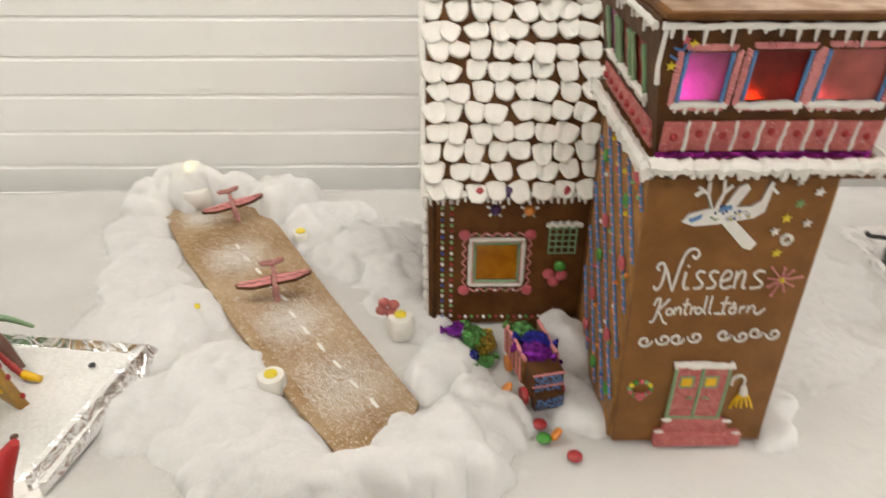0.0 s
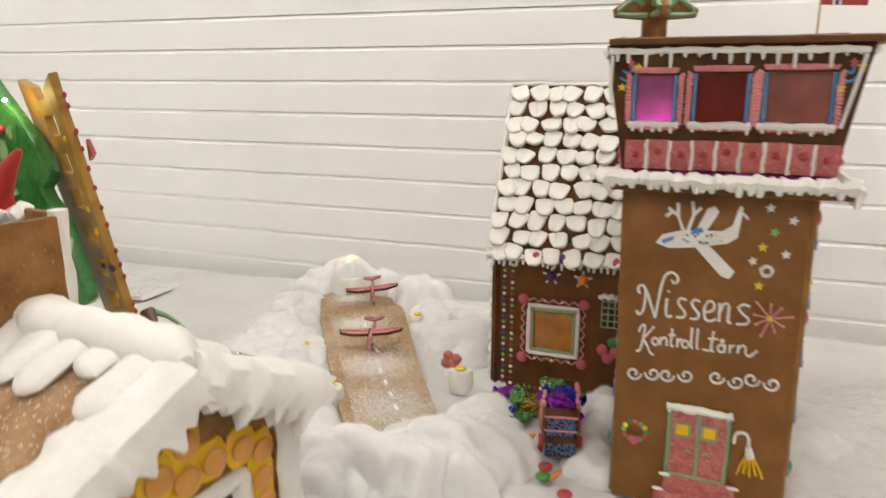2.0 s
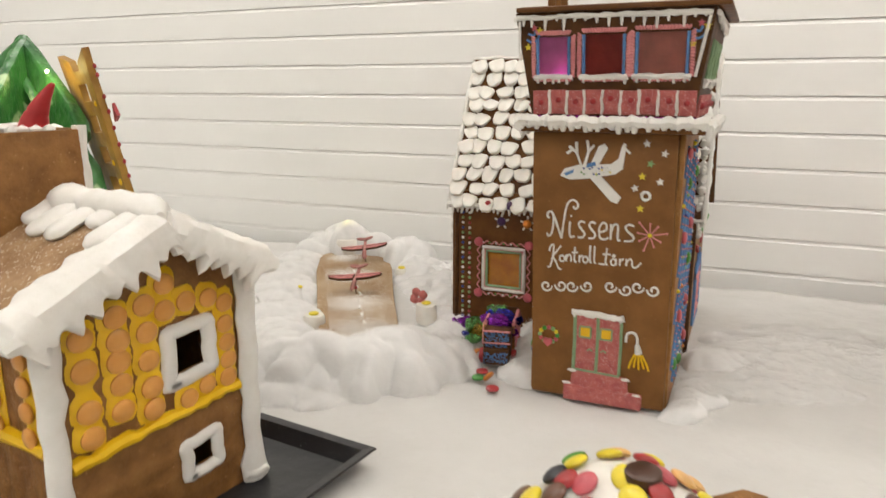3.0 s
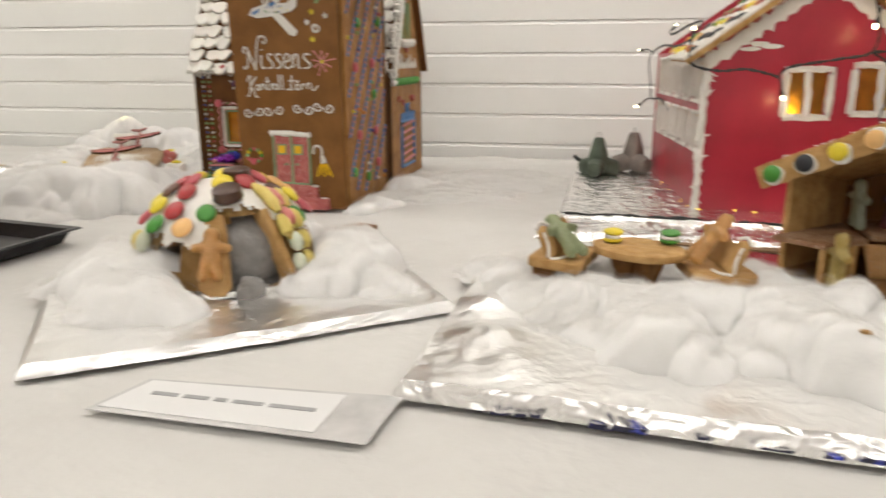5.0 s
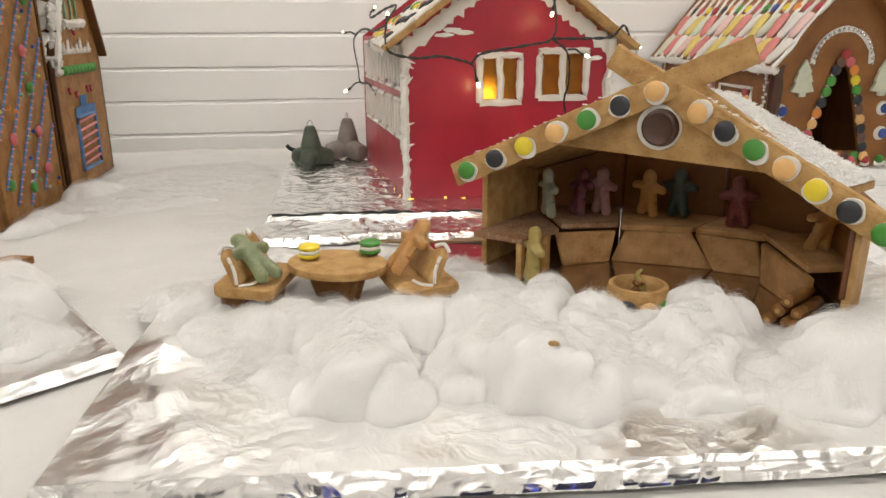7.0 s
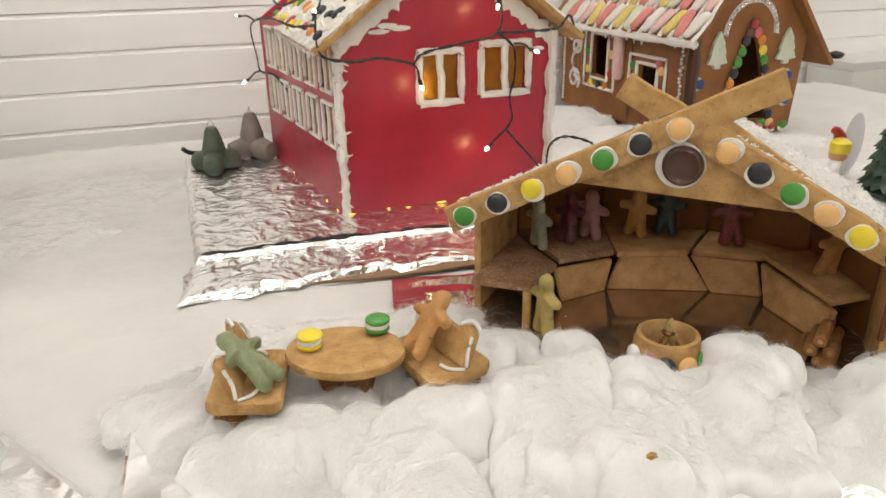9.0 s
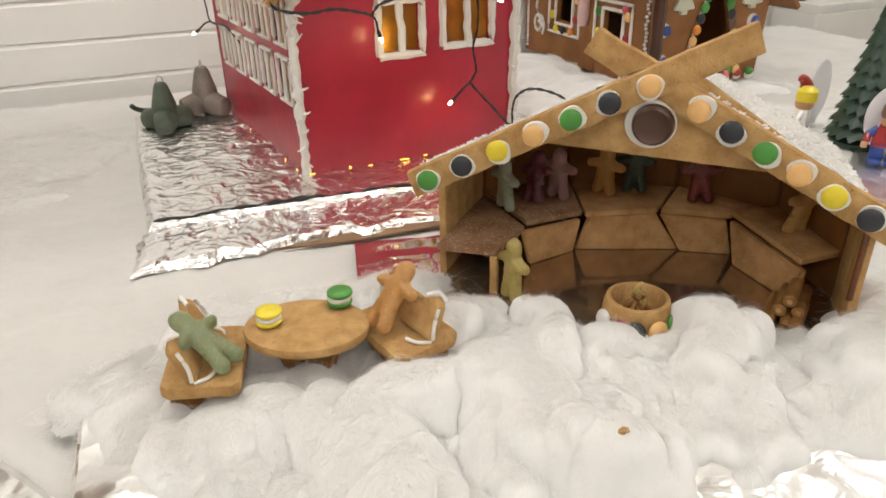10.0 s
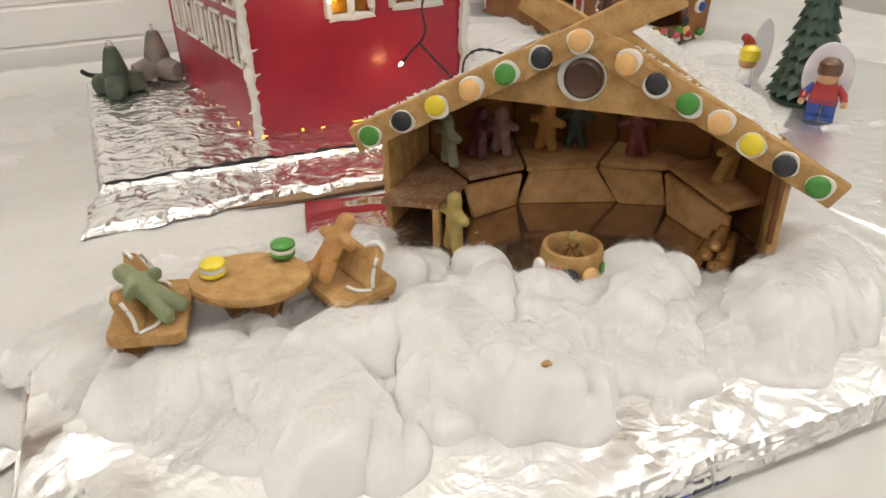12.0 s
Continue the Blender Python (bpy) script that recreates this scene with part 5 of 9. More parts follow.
            part("roof_icing", bm, ICING, slab, "white piped icing edging")
    # east gable decoration
    bm = B()
    for k in range(8):
        x = 0.03 + k * 0.0175
        tube(bm, smooth_path(on(GE, [(x, 0.19), (x + 0.004, 0.2 + 0.006 * (k % 3)), (x + 0.008, 0.19), (x + 0.012, 0.197)], 0.001), 3), 0.0016, 5)
    part("writing", bm, ICING, east, "line of illegible white icing writing")
    for k in range(9):
        piece("candy_ball", ball_mesh("green", 0.0068), east, Matrix.Translation(GE @ Vector((0.038 + k * 0.0155, 0.168, 0.002))))
    for u, v in ((0.05, 0.14), (0.075, 0.133), (0.125, 0.138), (0.14, 0.138), (0.1, 0.222)):
        piece("heart_candy", mesh_of(panel(B(), [(0, -0.006), (0.005, 0.0), (0.004, 0.004), (0, 0.003), (-0.004, 0.004), (-0.005, 0)], 0.003), "heart_candy", C["red"]), east, GE @ Matrix.Translation((u, v, 0)))
    bm = B()
    piped_frame(bm, GE, 0.062, 0.022, 0.142, 0.1, 0.0026)
    for k in range(9):
        tube(bm, on(GE, [(0.06 + k * 0.0098, 0.1), (0.064 + k * 0.0098, 0.114)], 0.002), 0.002, 5)
    for k in range(3):
        tube(bm, on(GE, [(0.088 + k * 0.009, 0.112), (0.088 + k * 0.009, 0.13)], 0.002), 0.0018, 5)
    part("gate_frame", bm, BLUE, east, "blue icing gate frame")
    bm = B()
    for k in range(6):
        tube(bm, on(GE, [(0.065, 0.03 + k * 0.0125), (0.139, 0.034 + k * 0.0125)], 0.002), 0.002, 5, wob=0.2)
    part("gate_bars", bm, PINK, east, "pink icing bars")
    part("gable_window", panel(B(), gw, 0.002, m=GE @ Matrix.Translation((0, 0, -0.005))), AMBERSOLID, east, "dark sugar pane")
    bm = B()
    icicle_row(bm, GE @ Vector((0.055, 0.233, 0.003)), GE @ Vector((0.142, 0.233, 0.003)), 10, 0.01, 0.005)
    for k in range(40):
        u = random.random()
        p = GE @ Vector((0.004 + u * 0.095, E + 0.012 + u * (R - E - 0.02) + random.uniform(-0.012, 0.004), 0.003))
        blob(bm, p, random.uniform(0.004, 0.009), 0.3, sub=1)
        q = GE @ Vector((0.01 + random.uniform(-0.006, 0.012), random.uniform(E - 0.03, E + 0.06), 0.004))
        blob(bm, q, random.uniform(0.004, 0.007), 0.3, sub=1)
    part("gable_snow", bm, ICING, east, "white icing snow")
    for pts in ([(0.075, 0.236), (0.078, 0.298)], [(0.1, 0.236), (0.1, 0.298)], [(0.122, 0.236), (0.118, 0.298)]):
        part("window_bar", tube(B(), on(GE, pts, 0.001), 0.0022, 6), SPRIG, east)


tower()
hall()


# ---- runway ----
def runway():
    t = thing("biscuit_runway", "long sugared gingerbread runway with white icing dashes", "gingerbread runway")
    pts = [(-0.150, 1.275), (-0.105, 1.325), (0.01, 1.285), (0.055, 1.215), (0.15, 1.04), (0.272, 0.83), (0.255, 0.775), (0.232, 0.712), (0.2, 0.745), (0.165, 0.79), (0.10, 0.88), (0.02, 1.0), (-0.07, 1.135), (-0.12, 1.225)]
    part("slab", panel(B(), pts, 0.012, m=Matrix.Translation((0, 0, -0.001)), bevel=0.002), RUNWAY, t)
    a, b = Vector((-0.012, 1.175, 0.0115)), Vector((0.232, 0.812, 0.0115))
    d = (b - a).normalized()
    s = Vector((-d.y, d.x, 0))
    for k in range(11):
        p = a + (b - a) * (k + 0.3) / 11 + s * random.uniform(-0.003, 0.003)
        q = p + d * 0.017 + s * random.uniform(-0.002, 0.002)
        part("icing_dash", tube(B(), [p, p.lerp(q, 0.5), q], [0.0016, 0.0026, 0.0016], 6, flat=0.5), ICING, t, "white icing dash")
    # icing sugar blown over it
    bm = B()
    rnd = random.Random(3)
    for cx, cy, r, n in ((-0.075, 1.25, 0.04, 5200), (0.005, 1.13, 0.055, 9500), (0.11, 0.975, 0.058, 11500), (0.185, 0.86, 0.075, 14500), (0.1, 1.0, 0.24, 5200)):
        for _ in range(n):
            x, y = rnd.gauss(cx, r * 0.45), rnd.gauss(cy, r * 0.45)
            w = (x - a.x) * s.x + (y - a.y) * s.y
            if abs(w) < 0.055:
                z, e = 0.0113, rnd.uniform(0.00022, 0.0005)
                bm.faces.new([bm.verts.new((x + e * math.cos(k * 2.1), y + e * math.sin(k * 2.1), z + 0.0004 * (k == 1))) for k in range(3)])
    ob = part("icing_sugar", bm, ICING, t, "dusting of icing sugar", smooth=False)
    ob["kind"] = "stuff"


PINKBREAD = mat("pink_glazed_biscuit", (0.46, 0.22, 0.19), (0.24, 0.085, 0.07), 0.55, scale=120)


def aeroplane(at, turn, span):
    t = thing("chocolate_aeroplane", "small reddish biscuit aeroplane on sticks standing on the runway", "toy aeroplane", at, turn, group="aeroplanes")
    h = 0.024
    tip = Matrix.Translation((0, 0, h)) @ pose(0, 0, 0, 20, -7, 0) @ Matrix.Translation((0, 0, -h))
    bm = tube(B(), [(0, -0.030, h - 0.004), (0, -0.026, h - 0.001), (0, -0.008, h + 0.002), (0, 0.014, h + 0.002), (0, 0.030, h + 0.007)], [0.0016, 0.0040, 0.0050, 0.0040, 0.0022], 9, flat=0.8, wob=0.08)
    bmesh.ops.transform(bm, matrix=tip, verts=bm.verts)
    part("fuselage", bm, PINKBREAD, t)
    for s in (-1, 1):
        # each wing rises a little and is crusted with pink icing
        M = tip @ Matrix.Translation((s * 0.003, 0, h + 0.003)) @ Matrix.Rotation(-s * 0.07, 4, "Y")
        half = span / 2
        out = [(0, -0.008), (s * half * 0.55, -0.0095), (s * half * 0.97, -0.004), (s * half, 0.001), (s * half * 0.9, 0.0045), (s * half * 0.5, 0.0055), (0, 0.009)]
        wing = part("wing", panel(B(), out, 0.0034, m=M, bevel=0.0009), GINGER_EDGE, t, "dark biscuit wing crusted with pink icing")
        crust = panel(B(), [(x * 0.93 + s * 0.001, y * 0.72) for x, y in out], 0.0016, m=M @ Matrix.Translation((0, 0, 0.0034)), bevel=0.0006)
        part("icing_crust", crust, PINK, wing)
        line = [M @ Vector((s * half * k / 9, -0.001 + 0.0016 * math.sin(k * 2.4), 0.0056)) for k in range(10)]
        part("icing_line", tube(B(), line, 0.0011, 5, wob=0.3), PINKBREAD, wing)
        M = tip @ Matrix.Translation((0, 0.026, h + 0.007)) @ Matrix.Rotation(-s * 0.2, 4, "Y")
        part("tailplane", panel(B(), [(0, -0.004), (s * 0.015, -0.003), (s * 0.018, 0.002), (s * 0.012, 0.005), (0, 0.005)], 0.003, m=M, bevel=0.0008), PINKBREAD, t)
    strut = part("strut", tube(B(), [(0, -0.004, h), (0.002, -0.007, 0.0)], 0.0011, 6), GINGER_EDGE, t)
    piece("wheel", ball_mesh("red", 0.0034), strut, Matrix.Translation((0.001, -0.006, 0.011)))


def mallow_light(at, r, h, colour="yellow", lit=False):
    t = thing("marshmallow_runway_light", "white marshmallow with a yellow candy on top beside the runway", "marshmallow", at, random.uniform(0, 90), group="runway lights")
    bm = lathe(B(), [(0, 0), (r * 0.92, 0), (r, h * 0.15), (r * 1.02, h * 0.5), (r, h * 0.85), (r * 0.88, h), (0, h * 1.02)], 18)
    for v in bm.verts:
        v.co *= 1 + 0.05 * noise.noise(v.co * 90 + Vector(at) * 7)
    part("marshmallow", bm, MALLOW, t)
    piece("chocolate_drop", lens_mesh(colour, 0.0078, 0.005), t, Matrix.Translation((0, 0, h)), "yellow candy")
    return t


def truck():
    t = thing("candy_truck", "toy gingerbread truck with blue sprinkles carrying foil-wrapped sweets", "toy truck", (0.403, 0.868, 0.001), 12)
    bm = box(B(), (0, 0.005, 0.018), (0.036, 0.085, 0.006), bevel=0.001)
    part("bed", bm, GINGER_EDGE, t)
    for x in (-0.019, 0.019):
        side = part("side_board", box(B(), (x, 0.016, 0.034), (0.004, 0.064, 0.034), bevel=0.001), BISCUIT_DARK, t, "side board with pink icing")
        bm = B()
        o = -1 if x < 0 else 1
        for k in range(5):
            tube(bm, [(x + o * 0.003, -0.012 + k * 0.013, 0.02), (x + o * 0.003, -0.007 + k * 0.013, 0.05)], 0.0014, 5)
        tube(bm, [(x, -0.016, 0.052), (x, 0.048, 0.052)], 0.0026, 6)
        part("icing_line", bm, PINK, side)
        for y in (-0.026, 0.03):
            part("wheel", lathe(B(), [(0, -0.003), (0.0095, -0.003), (0.0105, 0), (0.0095, 0.003), (0, 0.003)], 16, m=Matrix.Translation((x * 1.12, y, 0.0105)) @ Matrix.Rotation(math.pi / 2, 4, "Y")), C["red"] if y < 0 else C["orange"], t, "round candy wheel")
    part("tail_board", box(B(), (0, 0.05, 0.036), (0.04, 0.004, 0.04), bevel=0.001), GINGER_EDGE, t)
    cabin = part("cab", box(B(), (0, -0.028, 0.034), (0.036, 0.024, 0.032), bevel=0.002), GINGER_EDGE, t)
    bonnet = part("bonnet", box(B(), (0, -0.042, 0.017), (0.034, 0.014, 0.022), bevel=0.002), GINGER_EDGE, t)
    rnd = random.Random(4)
    for c0, sx, sz, y in (((0, 0, 0.041), 0.030, 0.012, -0.0408), ((0, 0, 0.026), 0.030, 0.01, -0.0412), ((0, 0, 0.016), 0.030, 0.014, -0.0496)):
        bm = B()
        for _ in range(110):
            x, z = rnd.uniform(-sx / 2, sx / 2), c0[2] + rnd.uniform(-sz / 2, sz / 2)
            q = rnd.uniform(0, math.pi)
            tube(bm, [(x, y, z), (x + 0.002 * math.cos(q), y - 0.0004, z + 0.002 * math.sin(q))], 0.0006, 4)
        part("sugar_crust", bm, BLUE, cabin, "crust of blue sugar sprinkles")["kind"] = "stuff"
    for z in (0.0335, 0.0495):
        part("icing_line", tube(B(), [(-0.018, -0.0405, z), (0.018, -0.0405, z)], 0.0014, 5, wob=0.2), PINK, cabin)
    for x, y, z, cc, r in ((-0.004, -0.004, 0.05, "purple", 0.0135), (0.003, 0.014, 0.052, "blue", 0.0135), (-0.005, 0.033, 0.052, "green", 0.0125), (0.008, 0.0, 0.042, "purple", 0.012)):
        wrapped((x, y, z), r, cc, t)


def wrapped(at, r, cc, truck_ob):
    """A sweet twisted into coloured foil."""
    m = truck_ob.matrix_world @ Matrix.Translation(at) if truck_ob else Matrix.Translation(at)
    bm = blob(B(), (0, 0, 0), (r * 1.25, r, r * 0.8), 0.35, 90, sub=3, seed=at[0] * 50)
    for s in (-1, 1):
        vs = []
        for k in range(9):
            a = TAU * k / 9
            vs.append(bm.verts.new((s * r * 1.9, r * 0.55 * math.cos(a) * (1 + 0.3 * (k % 2)), r * 0.4 * math.sin(a) * (1 + 0.3 * (k % 2)))))
        c = bm.verts.new((s * r * 1.1, 0, 0))
        for k in range(9):
            bm.faces.new((c, vs[k], vs[k - 1]))
    ob = solo("wrapped_sweet", bm, WRAP[cc], cc + " foil-wrapped sweet with twisted ends", "sweet", group="wrapped sweets", smooth=False)
    ob.matrix_world = m @ Matrix.Rotation(random.uniform(0, 3), 4, "Z")


def loose_drops(spots, group):
    for x, y, cc, tilt in spots:
        ob = tagged(new("chocolate_drop", lens_mesh(cc)), cc + " sugar-coated chocolate drop lying on the white cloth", "candy", group)
        ob.matrix_world = pose(x, y, 0.0005 if tilt < 0.3 else 0.004, math.degrees(tilt), 0, random.uniform(0, 360))


runway()
aeroplane((0.082, 1.03, 0.011), 10, 0.094)
aeroplane((-0.02, 1.24, 0.011), 22, 0.09)
for at, r, h in (((0.106, 0.862, 0), 0.0165, 0.024), ((0.248, 0.962, 0), 0.0165, 0.03), ((0.09, 1.19, 0.0), 0.013, 0.018), ((-0.092, 1.29, 0.012), 0.024, 0.03), ((-0.018, 1.0, 0), 0.012, 0.016)):
    mallow_light(at, r, h)
bud = thing("red_candy_cross", "small red sugared candy flower on a stick in the wool", "candy", (0.232, 0.968, 0.0))
part("stick", tube(B(), [(0, 0, 0), (0, 0, 0.03)], 0.0012, 6), BISCUIT, bud)
for k in range(4):
    part("petal", blob(B(), (0.0085 * math.cos(k * TAU / 4 + 0.5), 0, 0.038 + 0.0085 * math.sin(k * TAU / 4 + 0.5)), (0.0075, 0.004, 0.0075), 0.2, sub=2), PINKGUM, bud)
glint = bpy.data.lights.new("wool_lamp_light", "POINT")
glint.energy, glint.color, glint.shadow_soft_size = 0.01, (1.0, 0.85, 0.2), 0.006
new("wool_lamp_light", glint).matrix_world = Matrix.Translation((-0.1, 1.30, 0.085))
solo("runway_lamp", blob(B(), (-0.1, 1.336, 0.054), 0.004, sub=2), YELLOWLED, "tiny glowing yellow lamp in the wool heap", "lamp")
truck()
for x, y, z, cc, r in ((0.318, 0.955, 0.012, "purple", 0.011), (0.338, 0.94, 0.014, "green", 0.0145), (0.352, 0.928, 0.012, "gold", 0.0125), (0.333, 0.908, 0.008, "blue", 0.009), (0.35, 0.9, 0.008, "green", 0.009)):
    wrapped((x, y, z), r, cc, None)
loose_drops([(0.401, 0.803, "red", 0), (0.403, 0.783, "green", 0), (0.418, 0.785, "orange", 0.9), (0.431, 0.758, "red", 0), (0.373, 0.856, "orange", 0.8), (0.455, 0.831, "green", 0)], "drops on the cloth")
wool("cotton_wool_bank", "bank of white cotton wool round the runway", [
    (-0.165, 1.30, 0.05, 0.055, 0.045), (-0.105, 1.322, 0.085, 0.06, 0.045), (-0.035, 1.322, 0.07, 0.05, 0.04), (0.045, 1.305, 0.068, 0.055, 0.05),
    (0.105, 1.235, 0.036, 0.05, 0.07), (0.17, 1.17, 0.026, 0.06, 0.08), (0.235, 1.09, 0.026, 0.05, 0.09), (0.275, 0.99, 0.020, 0.035, 0.06), (0.135, 1.28, 0.022, 0.06, 0.05), (0.23, 1.2, 0.016, 0.05, 0.06),
    (-0.165, 1.225, 0.028, 0.055, 0.08), (-0.12, 1.11, 0.03, 0.06, 0.09), (-0.045, 0.985, 0.034, 0.065, 0.08), (0.035, 0.88, 0.034, 0.062, 0.07), (0.075, 0.79, 0.038, 0.08, 0.07), (-0.12, 1.0, 0.018, 0.055, 0.07), (-0.03, 0.83, 0.02, 0.055, 0.06),
    (0.302, 0.9, 0.03, 0.04, 0.06)], seed=2, dense=170000, flow=2.2, amp=0.010)
wool("cotton_wool_drift", "high fluffy drift of cotton wool before the runway", [
    (0.12, 0.735, 0.052, 0.075, 0.07), (0.185, 0.70, 0.06, 0.07, 0.055), (0.245, 0.715, 0.07, 0.065, 0.05), (0.295, 0.755, 0.07, 0.055, 0.055), (0.335, 0.80, 0.052, 0.045, 0.055), (0.325, 0.85, 0.035, 0.035, 0.05), (0.2, 0.66, 0.025, 0.07, 0.04)], seed=3, dense=260000, amp=0.012)
wool("cotton_wool_tuft", "smoky thin tuft of cotton wool between tower and house", [(0.445, 0.93, 0.05, 0.035, 0.05), (0.43, 0.885, 0.032, 0.03, 0.04), (0.45, 0.84, 0.025, 0.03, 0.05)], seed=4)
wool("cotton_wool_tuft", "tuft of cotton wool at the tower's foot", [(0.648, 0.782, 0.018, 0.024, 0.02), (0.655, 0.81, 0.018, 0.025, 0.03), (0.66, 0.86, 0.016, 0.03, 0.06), (0.668, 0.962, 0.023, 0.036, 0.04), (0.70, 1.03, 0.022, 0.05, 0.07), (0.74, 0.95, 0.014, 0.10, 0.10), (0.80, 1.08, 0.013, 0.12, 0.11)], seed=5)


# ---- lodge site ----
lodge_board = foil_board("lodge_board", "large board wrapped in crumpled aluminium foil", [(0.862, 0.245), (1.50, 0.205), (1.52, 0.66), (0.872, 0.475)], 0.011, 0.004, seed=1.0, res=0.0032, skin=TAUTFOIL, hem=FOIL, humps=((0.893, 0.39, 0.022, 0.010), (0.905, 0.32, 0.024, 0.009), (0.93, 0.28, 0.02, 0.006)))
part("torn_patch", panel(B(), [(0.868, 0.418), (0.872, 0.42), (0.8715, 0.434), (0.873, 0.446), (0.8685, 0.45)], 0.0015, m=Matrix.Translation((0, 0, 0.0105)), bevel=0.0004), CARD, lodge_board, "bare brown cardboard where the foil is torn")
navy = mat("navy_print", (0.012, 0.013, 0.06), (0.006, 0.006, 0.02), 0.3, scale=60, speck=((0.05, 0.07, 0.5), 160, 0.6))
strip_rnd = random.Random(31)
strip_at = 0.012
while strip_at < 0.30:
    w = strip_rnd.uniform(0.006, 0.022)
    h = strip_rnd.uniform(0.001, 0.0036)
    z0 = strip_rnd.uniform(0.0005, 0.003)
    shape = [(strip_at, z0), (strip_at + w * 0.9, z0 + strip_rnd.uniform(-0.0008, 0.001)), (strip_at + w, z0 + h), (strip_at + w * 0.4, z0 + h * strip_rnd.uniform(0.4, 1.0)), (strip_at + w * 0.1, z0 + h)]
    part("printed_strip", panel(B(), shape, 0.0008, m=upright((0.90, 0.2385, 0.001), (0.998, -0.0625, 0), (-0.0625, -0.998, 0)) @ Matrix.Translation((0, 0, 0.0055))), navy, lodge_board, "torn dark blue print showing through the foil")
    strip_at += w + strip_rnd.choice((0.001, 0.006, 0.014, 0.026))
LODGE = pose(1.149, 0.546, 0.012, 0, 0, -45)


def lodge():
    """Local frame: x along the front from its left corner, y to the back, z up."""
    t = thing("gingerbread_shelter", "open-fronted golden gingerbread shelter with candy-studded gable", "gingerbread house", LODGE.translation, -45)
    W = 0.293
    plan = [(0.0, 0.0), (0.0, 0.095), (0.065, 0.155), (0.165, 0.165), (0.25, 0.135), (W, 0.06), (W, 0.0)]

    def wall(name, a, b, ha, hb, out=0.006):
        a, b = Vector((*a, 0)), Vector((*b, 0))
        d = (b - a).normalized()
        # back walls take a browner bread: the shaded inside is put into their colour
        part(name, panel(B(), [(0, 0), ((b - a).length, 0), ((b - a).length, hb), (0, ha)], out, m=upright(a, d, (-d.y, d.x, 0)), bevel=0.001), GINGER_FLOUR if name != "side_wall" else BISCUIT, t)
        seam = tube(B(), [b + Vector((0, 0, 0.035)), b + Vector((0, 0, hb - 0.004))], 0.0022, 6)
        part("seam", seam, mat("brown_sugar_seam", (0.16, 0.05, 0.014), (0.1, 0.03, 0.01), 0.3, scale=60), t)

    inv = LODGE.inverted()
    w2l = lambda x, y, z: inv @ Vector((x, y, z))
    b1, b7 = w2l(1.127, 0.527, 0.108), w2l(1.258, 0.449, 0.180)
    b8, b14 = w2l(1.281, 0.424, 0.1655), w2l(1.359, 0.314, 0.100)
    slopes = ((b7, b1, 0.0, 0.06, 0.175, 0.034), (b8, b14, 0.12, -0.2, 0.165, 0.022))

    def under(x, y):
        """The height just below the roof over a place."""
        tops = []
        for a, b, e0, e1, depth, drop in slopes:
            n = (b - a).cross(Vector((0, depth, -drop)))
            p = a + Vector((0, 0.007, 0.004))
            tops.append(p.z - (n.x * (x - p.x) + n.y * (y - p.y)) / n.z)
        return min(tops) - 0.001
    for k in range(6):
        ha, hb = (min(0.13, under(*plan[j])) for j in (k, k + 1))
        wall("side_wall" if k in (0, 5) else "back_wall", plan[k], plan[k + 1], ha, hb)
    part("floor_slab", panel(B(), plan[:1] + [(-0.002, -0.05), (W + 0.004, -0.035)] + plan[:0:-1], 0.004, m=Matrix.Translation((0, 0, -0.001))), FLOORFOIL, t, "smooth foil floor, coloured brown like its reflection")
    # benches: seat boards and sloping front boards
    seat = 0.034
    inner = [(0.05, -0.021), (0.057, 0.036), (0.097, 0.076), (0.156, 0.106), (0.212, 0.113), (0.265, 0.036)]
    for k in range(5):
        a, b, c, d = plan[k], plan[k + 1], inner[k + 1], inner[k]
        if k == 0:
            a = (0.0, -0.026)
        mid = ((a[0] + b[0] + c[0] + d[0]) / 4, (a[1] + b[1] + c[1] + d[1]) / 4)
        quad = [(mid[0] + (p[0] - mid[0]) * 0.96, mid[1] + (p[1] - mid[1]) * 0.96) for p in (d, c, b, a)]
        part("bench_seat", panel(B(), quad, 0.005, m=Matrix.Translation((0, 0, seat + (0.0, 0.003, 0.0, -0.001, 0.002)[k])) @ Matrix.Rotation(0.012 * (k - 2), 4, "X"), bevel=0.001), SUGARSEAT if k < 2 else BENCH, t, "sugared biscuit bench seat" if k < 2 else "")
    # sloping front boards, each cut as a trapezoid
    for (t0, t1), (u0, u1) in (
        (((0.056, 0.030), (0.096, 0.072)), ((0.062, 0.035), (0.091, 0.073))),
        (((0.101, 0.083), (0.154, 0.106)), ((0.091, 0.076), (0.176, 0.106))),
        (((0.157, 0.105), (0.211, 0.109)), ((0.177, 0.103), (0.219, 0.111))),
        (((0.213, 0.112), (0.265, 0.035)), ((0.22, 0.092), (0.263, 0.042)))):
        bm = B()
        dd = (Vector(t1) - Vector(t0)).normalized()
        back = Vector((-dd.y, dd.x, 0)) * 0.006
        rim = [Vector((*u0, 0.003)), Vector((*u1, 0.003)), Vector((*t1, seat)), Vector((*t0, seat))]
        f0 = [bm.verts.new(p) for p in rim]
        f1 = [bm.verts.new(p + back) for p in rim]
        bm.faces.new(f0)
        bm.faces.new(f1[::-1])
        for q in range(4):
            bm.faces.new((f0[q], f1[q], f1[(q + 1) % 4], f0[(q + 1) % 4]))
        bmesh.ops.bevel(bm, geom=bm.edges[:], offset=0.0011, segments=2, affect="EDGES")
        part("bench_front", bm, BENCH, t)
    part("bench_post", box(B(), (0.047, -0.018, 0.018), (0.006, 0.006, 0.034), bevel=0.001), BISCUIT, t)
